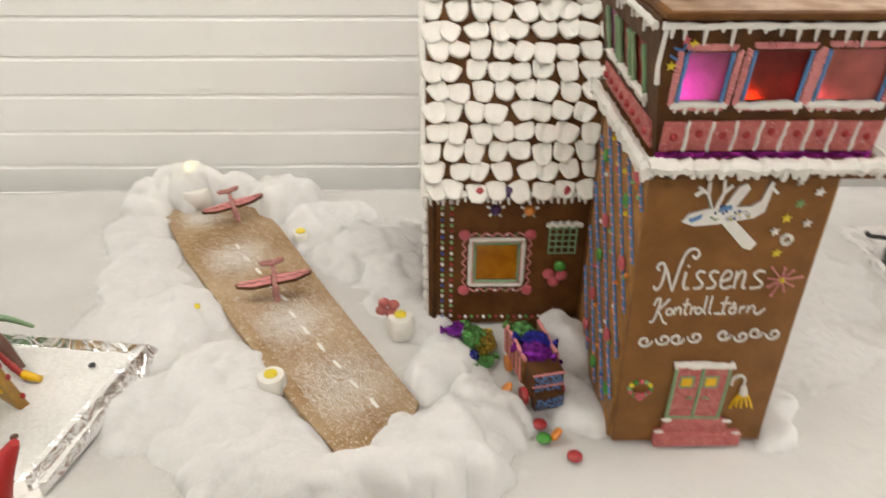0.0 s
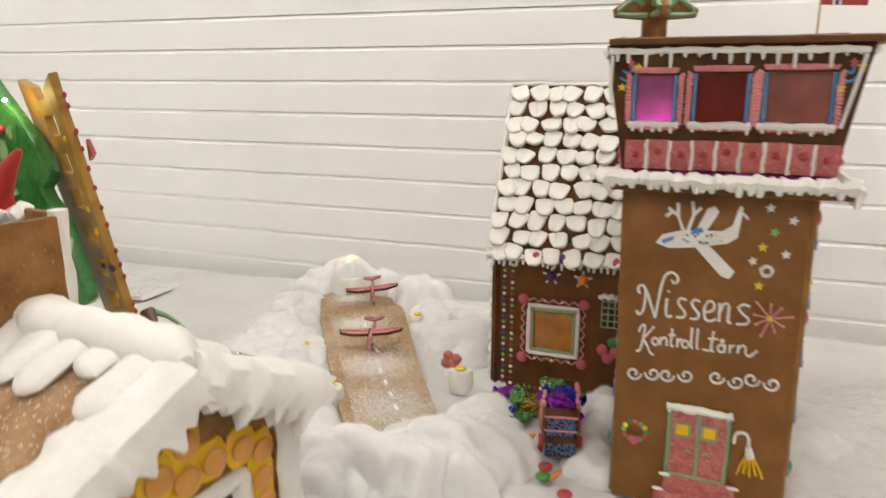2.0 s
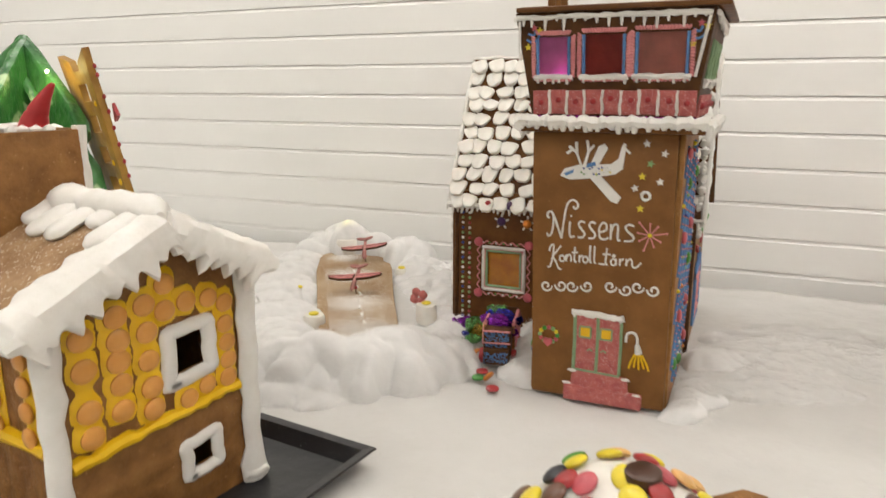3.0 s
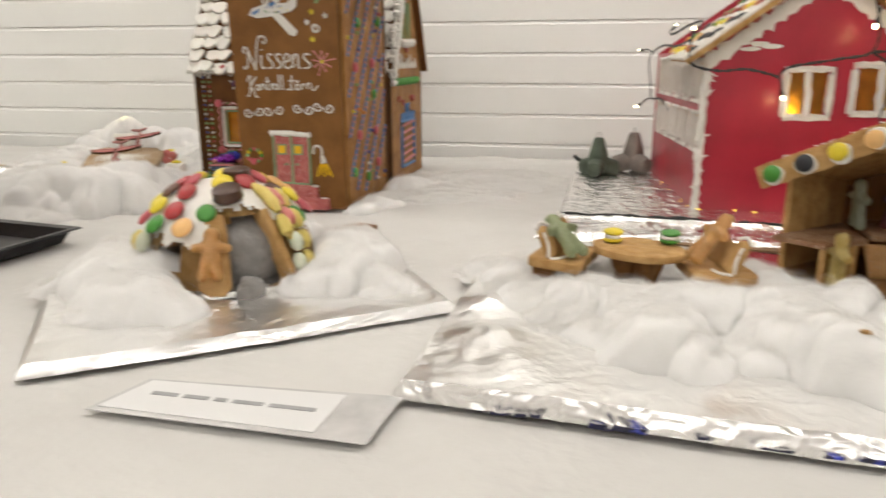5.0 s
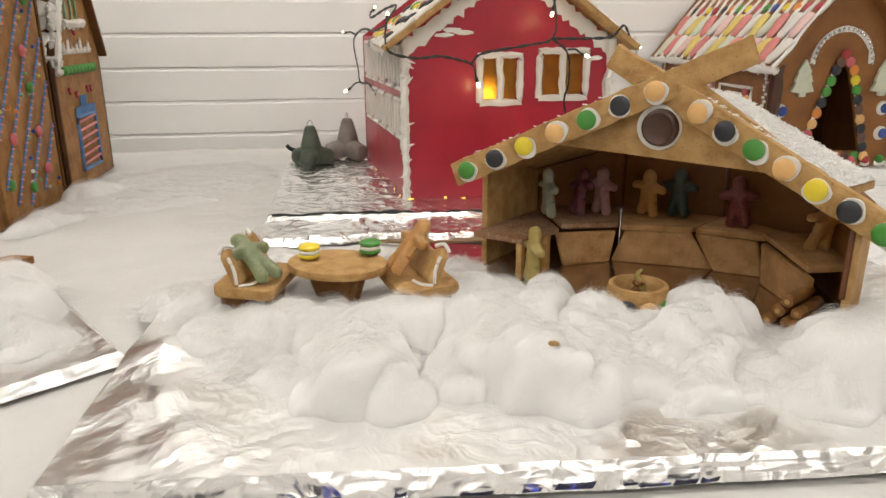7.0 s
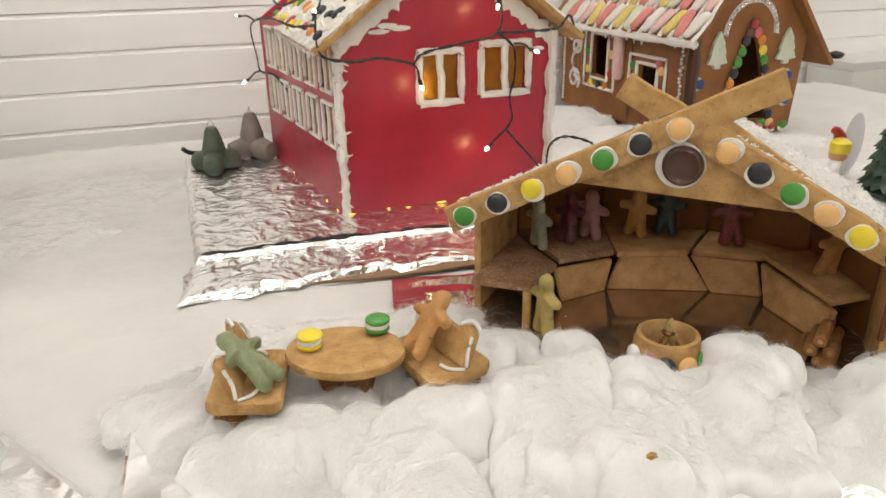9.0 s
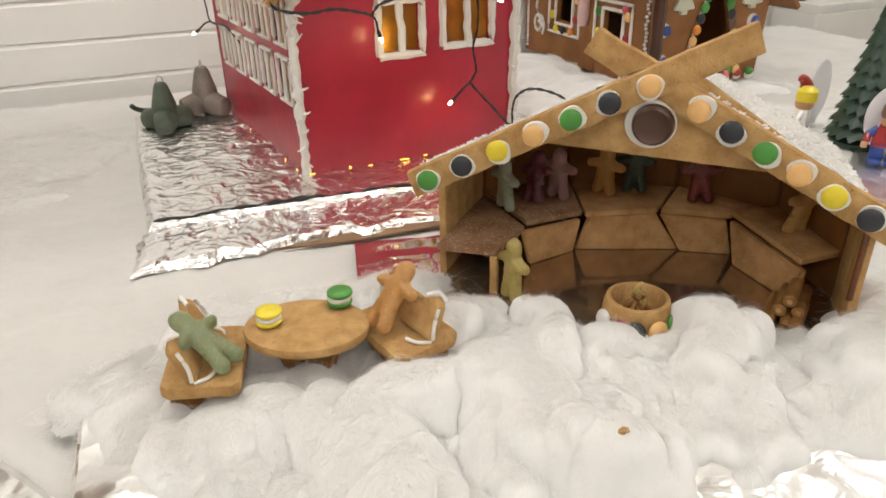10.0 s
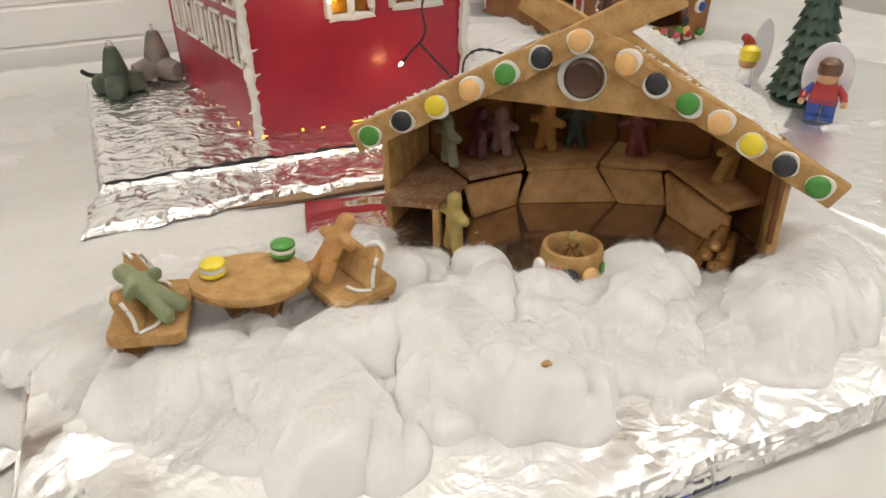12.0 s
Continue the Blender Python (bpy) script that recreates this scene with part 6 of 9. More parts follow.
    part("bench_post", box(B(), (0.052, 0.018, 0.018), (0.006, 0.008, 0.034), bevel=0.001), BISCUIT, t)
    # gable rafters with candies
    for a, b, e0, e1, n, cols, dz in (
        (b1, b7, 0.09, 0.44, 7, ("green", "black", "yellow", "peach", "green", "black", "peach"), 0.0),
        (b8, b14, 0.60, 0.10, 7, ("peach", "black", "green", "peach", "yellow", "black", "green"), 0.003)):
        d = (b - a)
        lo, hi = a - d * e0, b + d * e1
        nrm = Vector((d.y, -d.x, 0)).normalized()
        if nrm.y > 0:
            nrm = -nrm
        if d.x < 0:
            d = -d
        M = basis(lo - nrm * (0.007 + dz), hi - lo, Vector((0, 0, 1)))
        if (M.to_3x3() @ Vector((0, 0, 1))).dot(nrm) < 0:
            M = M @ Matrix.Diagonal((1, 1, -1, 1))
        L = (hi - lo).length
        beam = part("rafter", panel(B(), [(L * k / 24, -0.0105 + random.uniform(-0.0007, 0.0007)) for k in range(25)] + [(L - L * k / 24 + 0.0015, 0.0105 + random.uniform(-0.0007, 0.0007)) for k in range(25)], 0.007, m=M, bevel=0.0012), BISCUIT, t, "golden biscuit rafter")
        zax = (M.to_3x3() @ Vector((0, 0, 1))).normalized()
        for k in range(n):
            p = a.lerp(b, k / (n - 1)) - nrm * dz
            bm = lathe(B(), [(0, 0), (0.0092, 0), (0.0087, 0.0020), (0, 0.0024)], 16)
            for v in bm.verts:
                v.co.x *= 1 + 0.12 * math.sin(k * 2.1 + v.co.y * 300)
            ic = part("icing_dab", bm, ICING, beam)
            ic.matrix_basis = face_at(p + zax * -0.0002 + Vector((random.uniform(-0.001, 0.0022), 0, random.uniform(-0.0026, 0.0016))), zax)
            piece("chocolate_drop", lens_mesh(cols[k], 0.0080, 0.0058), beam, face_at(p + zax * 0.0012, zax, random.uniform(0, 6)))
    # gable board with a round chocolate
    gl, gr = w2l(1.185, 0.505, 0.130), w2l(1.335, 0.352, 0.124)
    d = (gr - gl)
    nrm = Vector((d.y, -d.x, 0)).normalized()
    nrm = nrm if nrm.y < 0 else -nrm
    M = basis(gl - nrm * 0.021, (d.x, d.y, 0), (0, 0, 1))
    ln = math.hypot(d.x, d.y)
    gable = part("gable_board", panel(B(), [(-0.018, 0.0), (ln + 0.006, -0.006), (ln * 0.56, 0.058), (ln * 0.44, 0.058)], 0.006, m=M @ Matrix.Translation((0, 0, -0.006)), bevel=0.001), BISCUIT, t)
    zax = M.to_3x3() @ Vector((0, 0, 1))
    cpos = w2l(1.261, 0.445, 0.153)
    pos = M @ Vector(((M.inverted() @ cpos).x, (M.inverted() @ cpos).y, 0.0005))
    for prof, mm, off in (([(0, 0), (0.0180, 0), (0.0172, 0.003), (0, 0.0035)], ICING, (-0.0022, 0, -0.0012)), ([(0, 0.002), (0.0150, 0.002), (0.0138, 0.0080), (0.0120, 0.0092), (0.0104, 0.0080), (0.004, 0.0068), (0, 0.0066)], CHOC, (0, 0, -0.001))):
        ob = part("icing_dab" if mm is ICING else "chocolate_cup", lathe(B(), prof, 24), mm, gable)
        ob.matrix_basis = face_at(pos + Vector(off), zax)
    # roof slopes with coconut snow
    for a, b, e0, e1, depth, drop in slopes:
        d = b - a
        p0, p1 = a - d * e0 + Vector((0, 0.007, 0.0105)), b + d * e1 + Vector((0, 0.007, 0.0105))
        back = Vector((0, depth, -drop))
        q = [p0, p1, p1 + back, p0 + back]
        bm = B()
        n = 24
        rows = []
        for i in range(n + 1):
            rows.append([bm.verts.new(q[0].lerp(q[1], i / n).lerp(q[3].lerp(q[2], i / n), j / n)) for j in range(n + 1)])
        for i in range(n):
            for j in range(n):
                bm.faces.new((rows[i][j], rows[i + 1][j], rows[i + 1][j + 1], rows[i][j + 1]))
        ex = bmesh.ops.extrude_face_region(bm, geom=bm.faces[:])
        bmesh.ops.translate(bm, vec=(0, 0, -0.006), verts=[g for g in ex["geom"] if isinstance(g, bmesh.types.BMVert)])
        slope = part("roof_slope", bm, BISCUIT, t)
        bm = B()
        rnd = random.Random(7)
        for _ in range(2600):
            u, v = rnd.random(), rnd.random()
            if v < 0.03 and rnd.random() < 0.5:
                continue
            p = q[0].lerp(q[1], u).lerp(q[3].lerp(q[2], u), v) + Vector((0, 0, rnd.uniform(0.0012, 0.0032)))
            dr = Vector((rnd.gauss(0, 1), rnd.gauss(0, 1), rnd.gauss(0, 0.12))).normalized() * rnd.uniform(0.001, 0.0026)
            sd = dr.cross(Vector((0, 0, 1))).normalized() * 0.00045
            vs = [bm.verts.new(w) for w in (p - dr - sd, p + dr - sd, p + dr + sd, p - dr + sd)]
            up = [bm.verts.new(w + Vector((0, 0, 0.0009))) for w in (p - dr, p + dr)]
            bm.faces.new((vs[0], vs[1], up[1], up[0]))
            bm.faces.new((vs[2], vs[3], up[0], up[1]))
        fl = part("coconut_coat", bm, COCONUT, slope, "white coconut flakes", smooth=False)
        fl["kind"] = "stuff"
        bm = B()
        rows = [[bm.verts.new(q[0].lerp(q[1], i / n).lerp(q[3].lerp(q[2], i / n), j / n) + Vector((0, 0, 0.0012 + 0.0022 * abs(noise.noise(Vector((i * 0.7, j * 0.7, 0))))))) for j in range(n + 1)] for i in range(n + 1)]
        for i in range(n):
            for j in range(n):
                bm.faces.new((rows[i][j], rows[i + 1][j], rows[i + 1][j + 1], rows[i][j + 1]))
        part("roof_icing", bm, COCONUT, slope)
    # rolled biscuit logs stacked at the foot of the right bench
    for k, (side, up, push) in enumerate(((0.0, 0.0, 0.0), (0.010, 0.0, 0.004), (0.020, 0.0, -0.002), (0.005, 0.0085, 0.002), (0.015, 0.0085, 0.006), (0.010, 0.017, 0.003))):
        a = w2l(1.328 + side * 0.55 + push, 0.376 - side * 0.83, 0.0175 + up)
        d = Vector((0.83, 0.56, 0)).normalized() * 0.040
        d = inv.to_3x3() @ d
        log = part("log", tube(B(), [a + d * f for f in (0.0, 0.02, 0.5, 0.98, 1.0)], [0.0040, 0.0047, 0.0049, 0.0047, 0.004], 9, wob=0.07), BISCUIT_DARK, t, "rolled biscuit log")
        part("log_end", tube(B(), [a - d * 0.012, a + d * 0.01], 0.0021, 7), BISCUIT, log, "pale cut end")
    # jelly figures on the benches
    for x, y, z, cc, rot, lean in ((0.033, 0.058, 0.041, "white", -38, 4), (0.052, 0.076, 0.041, "purple", -30, -18), (0.069, 0.096, 0.041, "pinkish", -18, 3), (0.104, 0.124, 0.039, "orange", -8, 8), (0.13, 0.136, 0.039, "dark", 0, -3), (0.188, 0.130, 0.039, "red", 6, -8), (0.259, 0.090, 0.04, "orange", 45, 10)):
        jelly((x, y, z), rot, cc, LODGE, lean, 1.12)
    jelly((0.064, -0.026, 0.003), -42, "yellow", LODGE, -3, 1.22)


def jelly(at, turn, cc, base, lean=0.0, size=1.0, extra=None):
    ob = tagged(new("jelly_figure", jelly_man_mesh(cc)), {"green": "green", "dark": "dark green", "orange": "orange", "yellow": "yellow", "red": "red", "purple": "wine red", "white": "pale", "pinkish": "pink"}[cc] + " jelly sweet shaped like a small figure", "jelly sweet", "jelly sweets")
    ob.matrix_world = base @ Matrix.Translation(at) @ (extra or pose(0, 0, 0, lean, lean * 0.6, turn)) @ Matrix.Scale(size, 4)
    return ob


def fire_pit():
    t = thing("biscuit_fire_ring", "ring of golden biscuit with candies, sticks and a yellow jelly flame", "fire pit", (1.243, 0.417, 0.014), -20)
    part("ring", lathe(B(), [(0.0185, 0.002), (0.0235, 0.0), (0.0255, 0.004), (0.024, 0.016), (0.0225, 0.022), (0.0195, 0.0225), (0.0175, 0.019), (0.0165, 0.004)], 28), BISCUIT, t)
    part("ash", lathe(B(), [(0, 0.006), (0.0175, 0.004)], 20), BISCUIT_DARK, t)
    for k, cc in enumerate(("black", "peach", "green", "red", "white", "green", "red", "peach")):
        a = -1.9 + k * 0.62 if k < 3 else -2.3 - (k - 3) * 0.6 if k < 5 else -0.1 + (k - 5) * 0.7
        piece("chocolate_drop", lens_mesh(cc, 0.0078, 0.006), t, face_at((0.0245 * math.cos(a), 0.0245 * math.sin(a), 0.008), (math.cos(a), math.sin(a), 0.15)))
        bm = blob(B(), (0.0245 * math.cos(a + 0.3), 0.0245 * math.sin(a + 0.3), 0.003), 0.004, 0.3, sub=1)
        part("icing_dab", bm, ICING, t)
    for k in range(5):
        a = k * 1.3
        part("stick", tube(B(), [(0.013 * math.cos(a), 0.013 * math.sin(a), 0.006), (-0.004 * math.cos(a), -0.004 * math.sin(a), 0.024)], 0.002, 6), BISCUIT_DARK, t)
    part("flame", tube(B(), smooth_path([(0, 0, 0.012), (0.003, 0, 0.021), (-0.002, 0, 0.028), (0.002, 0, 0.034)]), [0.0046 * (1 - k / 22) for k in range(19)], 7), GUM["yellow"], t, "yellow jelly flame")


def picnic():
    t = thing("biscuit_table", "oval golden biscuit table on wedge legs in the wool", "toy table", (1.012, 0.457, 0.014), -25)
    pts = [(0.0405 * math.cos(a * TAU / 28), 0.0315 * math.sin(a * TAU / 28)) for a in range(28)]
    part("tabletop", panel(B(), pts, 0.0068, m=Matrix.Translation((0, 0, 0.032)), bevel=0.0025), BISCUIT, t)
    for a in (100, 220, 340, 20):
        part("leg", panel(B(), [(0.002, 0), (0.014, 0.0), (0.024, 0.03), (0.002, 0.03)], 0.006, m=pose(0, 0, 0.002, 90, 0, a)), BISCUIT_DARK, t)
    for x, y, cc in ((0.99, 0.4655, "yellow"), (1.038, 0.47, "green")):
        c = thing("candy_burger", cc + " chocolate drops stacked with icing on the toy table", "candy", (x, y, 0.0528), 0, group="stacked candies")
        piece("chocolate_drop", lens_mesh(cc, 0.0088, 0.0058), c, pose(0, 0, 0.0056, 180))
        part("filling", lathe(B(), [(0, 0.0048), (0.0078, 0.0048), (0.0084, 0.0062), (0.0078, 0.0078), (0, 0.0078)], 16), ICING, c, "white icing filling")
        piece("chocolate_drop", lens_mesh(cc, 0.0088, 0.0058), c, Matrix.Translation((0.0005, 0, 0.0072)))
    for at, turn, cc in (((0.9485, 0.4645, 0.012), 75, "green"), ((1.0735, 0.446, 0.012), -78, "orange")):
        ch = thing("biscuit_deck_chair", "small golden biscuit chair with icing joints in the wool", "toy chair", at, turn, group="biscuit chairs")
        part("seat", panel(B(), [(-0.034, -0.019), (-0.029, -0.024), (0.029, -0.024), (0.034, -0.018), (0.034, 0.018), (0.029, 0.024), (-0.029, 0.023), (-0.034, 0.018)], 0.009, m=pose(0, 0, 0.0215, 3), bevel=0.003), BISCUIT, ch)
        lean = pose(0, 0.006, 0.0295, 68)
        part("backrest", panel(B(), [(-0.031, 0), (0.031, 0), (0.030, 0.024), (0.024, 0.029), (0.01, 0.022), (-0.01, 0.022), (-0.024, 0.029), (-0.030, 0.024)], 0.007, m=lean, bevel=0.0022), BISCUIT, ch)
        for x in (-0.02, 0.02):
            part("leg", box(B(), (x, 0.010, 0.011), (0.008, 0.02, 0.022), bevel=0.001), BISCUIT_DARK, ch)
        part("leg", box(B(), (0.0, -0.014, 0.011), (0.03, 0.007, 0.022), bevel=0.001), BISCUIT_DARK, ch)
        for x in (-0.031, 0.031):
            s = 1 if x > 0 else -1
            part("icing_joint", tube(B(), smooth_path([lean @ Vector((x, 0.002, 0.004)), lean @ Vector((x + s * 0.001, 0.012, 0.0075)), lean @ Vector((x, 0.023, 0.0072))]), 0.0013, 6), ICING, ch, "white icing line")
            part("icing_joint", tube(B(), smooth_path([(x * 1.0, 0.002, 0.0315), (x * 0.85, -0.006, 0.0318), (x * 0.62, -0.010, 0.033)]), 0.0012, 6), ICING, ch)
            part("icing_joint", tube(B(), smooth_path([lean @ Vector((x * 0.9, 0.027, 0.0)), lean @ Vector((x * 0.75, 0.031, 0.004)), lean @ Vector((x * 0.55, 0.027, 0.0075))]), 0.0015, 6), ICING, ch)
        foot, spin, lean_back = ((-0.020, -0.021, 0.034), -30, -57) if cc == "green" else ((0.0, -0.0215, 0.034), 6, -40)
        jelly(foot, 0, cc, pose(*at, 0, 0, turn), 0, 1.18, pose(0, 0, 0, 0, 0, spin) @ pose(0, 0, 0, lean_back))


lodge()
fire_pit()
picnic()
wool("cotton_wool_snow", "heaped white cotton wool snow before the shelter", [
    (0.905, 0.47, 0.024, 0.045, 0.045), (0.94, 0.50, 0.022, 0.06, 0.045), (1.00, 0.51, 0.026, 0.09, 0.045), (1.08, 0.535, 0.020, 0.07, 0.04), (0.915, 0.435, 0.018, 0.04, 0.04), (0.95, 0.53, 0.02, 0.06, 0.03),
    (0.95, 0.405, 0.028, 0.05, 0.034), (1.0, 0.408, 0.030, 0.06, 0.032), (1.06, 0.405, 0.028, 0.06, 0.034), (0.985, 0.36, 0.020, 0.05, 0.045),
    (1.02, 0.345, 0.030, 0.048, 0.06), (1.035, 0.315, 0.028, 0.042, 0.036), (1.09, 0.40, 0.030, 0.05, 0.04),
    (1.12, 0.34, 0.036, 0.052, 0.062), (1.135, 0.302, 0.030, 0.05, 0.034), (1.125, 0.395, 0.036, 0.05, 0.045), (1.18, 0.445, 0.038, 0.022, 0.024), (1.165, 0.405, 0.034, 0.04, 0.034), (1.185, 0.35, 0.036, 0.04, 0.045), (1.185, 0.32, 0.020, 0.19, 0.04),
    (1.275, 0.365, 0.042, 0.026, 0.026), (1.245, 0.325, 0.036, 0.048, 0.052), (1.235, 0.29, 0.030, 0.045, 0.032), (1.235, 0.36, 0.022, 0.04, 0.03), (1.215, 0.383, 0.034, 0.034, 0.02), (1.12, 0.47, 0.024, 0.045, 0.05), (1.30, 0.345, 0.020, 0.04, 0.03),
    (1.33, 0.292, 0.038, 0.05, 0.05), (1.30, 0.275, 0.028, 0.05, 0.035), (1.37, 0.305, 0.036, 0.05, 0.05), (1.41, 0.32, 0.036, 0.055, 0.06), (1.43, 0.36, 0.026, 0.045, 0.05), (1.02, 0.462, 0.016, 0.06, 0.035), (0.975, 0.45, 0.014, 0.05, 0.04), (1.075, 0.455, 0.016, 0.05, 0.04)], seed=6, floor=0.012, res=0.0025, amp=0.019, dense=430000, flow=0.9)
crumb = solo("biscuit_crumb", blob(B(), (1.137, 0.292, 0.0495), (0.0045, 0.0025, 0.002), 0.4, sub=1), BISCUIT, "golden biscuit crumb on the cotton wool", "crumb")


# ---- yellow house on its black tray ----
def yellow_house():
    tray = thing("baking_tray", "black enamelled baking tray dusted with sugar", "baking tray", (0.335, 0.240, 0.0), -7)
    W, L, h = 0.36, 0.30, 0.017
    bm = B()
    panel(bm, [(-W, 0.006), (-0.006, 0.006), (-0.006, L - 0.006), (-W, L - 0.006)], 0.003)
    part("pan", bm, BLACKTRAY, tray)
    prof = [(0.0, 0.0), (0.010, h), (0.020, h + 0.001), (0.021, h - 0.001), (0.0115, h - 0.002), (0.003, 0.001)]
    for a, b, o in (((-W, 0.006), (-0.006, 0.006), (0, -1)), ((-0.006, 0.006), (-0.006, L - 0.006), (1, 0)), ((-0.006, L - 0.006), (-W, L - 0.006), (0, 1)), ((-W, L - 0.006), (-W, 0.006), (-1, 0))):
        bm = B()
        rings = []
        for p, e in ((a, -1), (b, 1)):
            al = Vector((b[0] - a[0], b[1] - a[1], 0)).normalized()
            rings.append([bm.verts.new(Vector((p[0], p[1], 0)) + Vector((*o, 0)) * (w * 0.9) + al * e * w * 0.9 + Vector((0, 0, z))) for w, z in prof])
        for i in range(len(prof)):
            bm.faces.new((rings[0][i], rings[0][i - 1], rings[1][i - 1], rings[1][i]))
        bm.faces.new(rings[0])
        bm.faces.new(rings[1][::-1])
        part("rim", bm, BLACKTRAY, tray)
    # house: x along the gable front, y into the house
    a, b = Vector((0.268, 0.322)), Vector((0.290, 0.463))
    ang = math.degrees(math.atan2(b.y - a.y, b.x - a.x))
    t = thing("yellow_candy_house", "gingerbread house with yellow icing, caramel discs and thick white icing snow", "gingerbread house", (a.x, a.y, 0.004), ang)
    d0 = (b - a).normalized()
    t.matrix_world = Matrix.Translation((a.x - d0.x * 0.015, a.y - d0.y * 0.015, 0.004)) @ Matrix.Rotation(radians(ang), 4, "Z") @ Matrix.Diagonal((1.175, 1, 1, 1))
    G, D, E, R = (b - a).length, 0.27, 0.214, 0.252
    S = upright((0, 0, 0), (1, 0, 0), (0, -1, 0))
    hole = [(0.081, 0.124), (0.111, 0.128), (0.110, 0.162), (0.083, 0.160)]
    low = [(0.09, 0.036), (0.112, 0.038), (0.112, 0.062), (0.09, 0.06)]
    front = part("front_gable", panel(B(), [(0, 0), (G, 0), (G, E), (G / 2, R), (0, E)], 0.006, [hole, low], m=S @ Matrix.Translation((0, 0, -0.006))), BISCUIT_DARK, t)
    part("back_gable", panel(B(), [(0, 0), (G, 0), (G, E), (G / 2, R), (0, E)], 0.006, m=S @ Matrix.Translation((0, 0, -D))), BISCUIT_DARK, t)
    for x in (0.0, G - 0.006):
        part("side_wall", panel(B(), [(0.006, 0), (D, 0), (D, E), (0.006, E)], 0.006, m=upright((x + 0.006, 0, 0), (0, 1, 0), (-1, 0, 0)) if x == 0 else upright((x, 0, 0), (0, 1, 0), (1, 0, 0))), BISCUIT_DARK, t)
    # yellow icing columns, each with caramel discs
    rnd = random.Random(11)
    cols = [(0.0185, 1.12, (0.1055, 0.126, 0.158, 0.182)), (0.0415, 1.1, (0.117, 0.138, 0.1565, 0.1725, 0.191)), (0.063, 1.08, (0.108, 0.1265, 0.149, 0.172, 0.194)),
            (0.0785, 1.06, (0.185, 0.2065)), (0.0945, 1.02, (0.1875,)), (0.1145, 1.0, (0.185,)), (0.1275, 1.0, (0.109, 0.1247, 0.1407, 0.1577, 0.1765)), (0.091, 1.0, (0.1045,)), (0.1075, 1.0, (0.110,))]
    for u, big, heights in cols:
        bm = B()
        pts, rs = [], []
        lo, hi = heights[0] - (0.010 if heights[0] < 0.13 else 0.012), heights[-1] + 0.013
        m = max(8, int((hi - lo) / 0.003))
        for k in range(m + 1):
            v = lo + (hi - lo) * k / m
            near = min(abs(v - h) for h in heights)
            pts.append(S @ Vector((u + rnd.uniform(-0.0006, 0.0006), v, 0.0005)))
            rs.append((0.0098 * math.sqrt(max(0.0, 1 - (near / 0.0125) ** 2)) * 0.55 + 0.0056) * big / 1.1 * rnd.uniform(0.96, 1.04))
        tube(bm, pts, rs, 8, flat=0.3, up=(0, 1, 0))
        col = part("icing_column", bm, YELLOWICE, front, "yellow icing column")
        for v in heights:
            piece("caramel_disc", disc_mesh(), col, Matrix.Translation(S @ Vector((u + rnd.uniform(-0.0008, 0.0008), v, 0.0022))) @ Matrix.Diagonal((0.92, 1, 1, 1)) @ face_at((0, 0, 0), (0, -1, 0), 0.0) @ Matrix.Scale(big * rnd.uniform(0.96, 1.04), 4))
    bm = tube(B(), on(S, [(0.004 + (G - 0.01) * k / 20, 0.088 + 0.011 * k / 20 + rnd.uniform(-0.0015, 0.0015)) for k in range(21)], 0.001), 0.0052, 8, wob=0.25)
    part("icing_band", bm, YELLOWICE, front, "yellow icing band")
    for h2, r in ((hole, 0.0058), (low, 0.005)):
        bm = B()
        ring = [Vector((*p, 0)) for p in h2]
        cen = sum(ring, Vector()) / 4
        loop = []
        for k in range(4):
            p, q = cen + (ring[k] - cen) * 1.22, cen + (ring[(k + 1) % 4] - cen) * 1.22
            loop += [p.lerp(q, f / 5) for f in range(5)]
        loop.append(loop[0])
        tube(bm, smooth_path([S @ Vector((p.x + rnd.uniform(-0.0008, 0.0008), p.y + rnd.uniform(-0.0008, 0.0008), 0.001)) for p in loop[:-1] + loop[:2]], 3), r * 1.1, 10, flat=0.7, up=(0, 1, 0))
        part("window_snow", bm, ICING, front, "white icing window surround")
    # corner columns of icing
    for x in (-0.004, G + 0.004):
        bm = B()
        tube(bm, [(x + rnd.uniform(-0.0015, 0.0015), -0.003, 0.002 + (E + 0.004) * k / 14) for k in range(15)], [0.0085 + rnd.uniform(-0.001, 0.0015) + (0.003 if k in (0, 1) else 0) for k in range(15)], 9, flat=0.85)
        blob(bm, (x, -0.006, 0.008), (0.011, 0.009, 0.008), 0.4, sub=2)
        part("corner_icing", bm, ICING, t, "thick white icing column")
    # roof with icing
    slope_z = (R - E) / (G / 2)
    for s in (-1, 1):
        ridge = Vector((G / 2, -0.022, R + 0.004))
        reach = G / 2 + (0.033 if s < 0 else 0.015)
        eave = Vector((G / 2 + s * reach, -0.022, R + 0.004 - slope_z * reach))
        d = eave - ridge
        M = basis(ridge, d, (0, 1, 0))
        if (M.to_3x3() @ Vector((0, 0, 1))).z < 0:
            M = M @ Matrix.Diagonal((1, 1, -1, 1))
        slab = part("roof_slope", panel(B(), [(0, 0), (d.length, 0), (d.length, D + 0.045), (0, D + 0.045)], 0.007, m=M, bevel=0.0012), ROOFSUGAR, t, "sugared biscuit roof")
        # thick icing spread over the gable edge, hanging down in ragged points
        n, points = 110, []
        at = 0.0
        while at < 1.0:
            points.append((at, rnd.uniform(0.004, 0.019)))
            at += rnd.uniform(0.08, 0.15)
        bm = B()
        rings = []
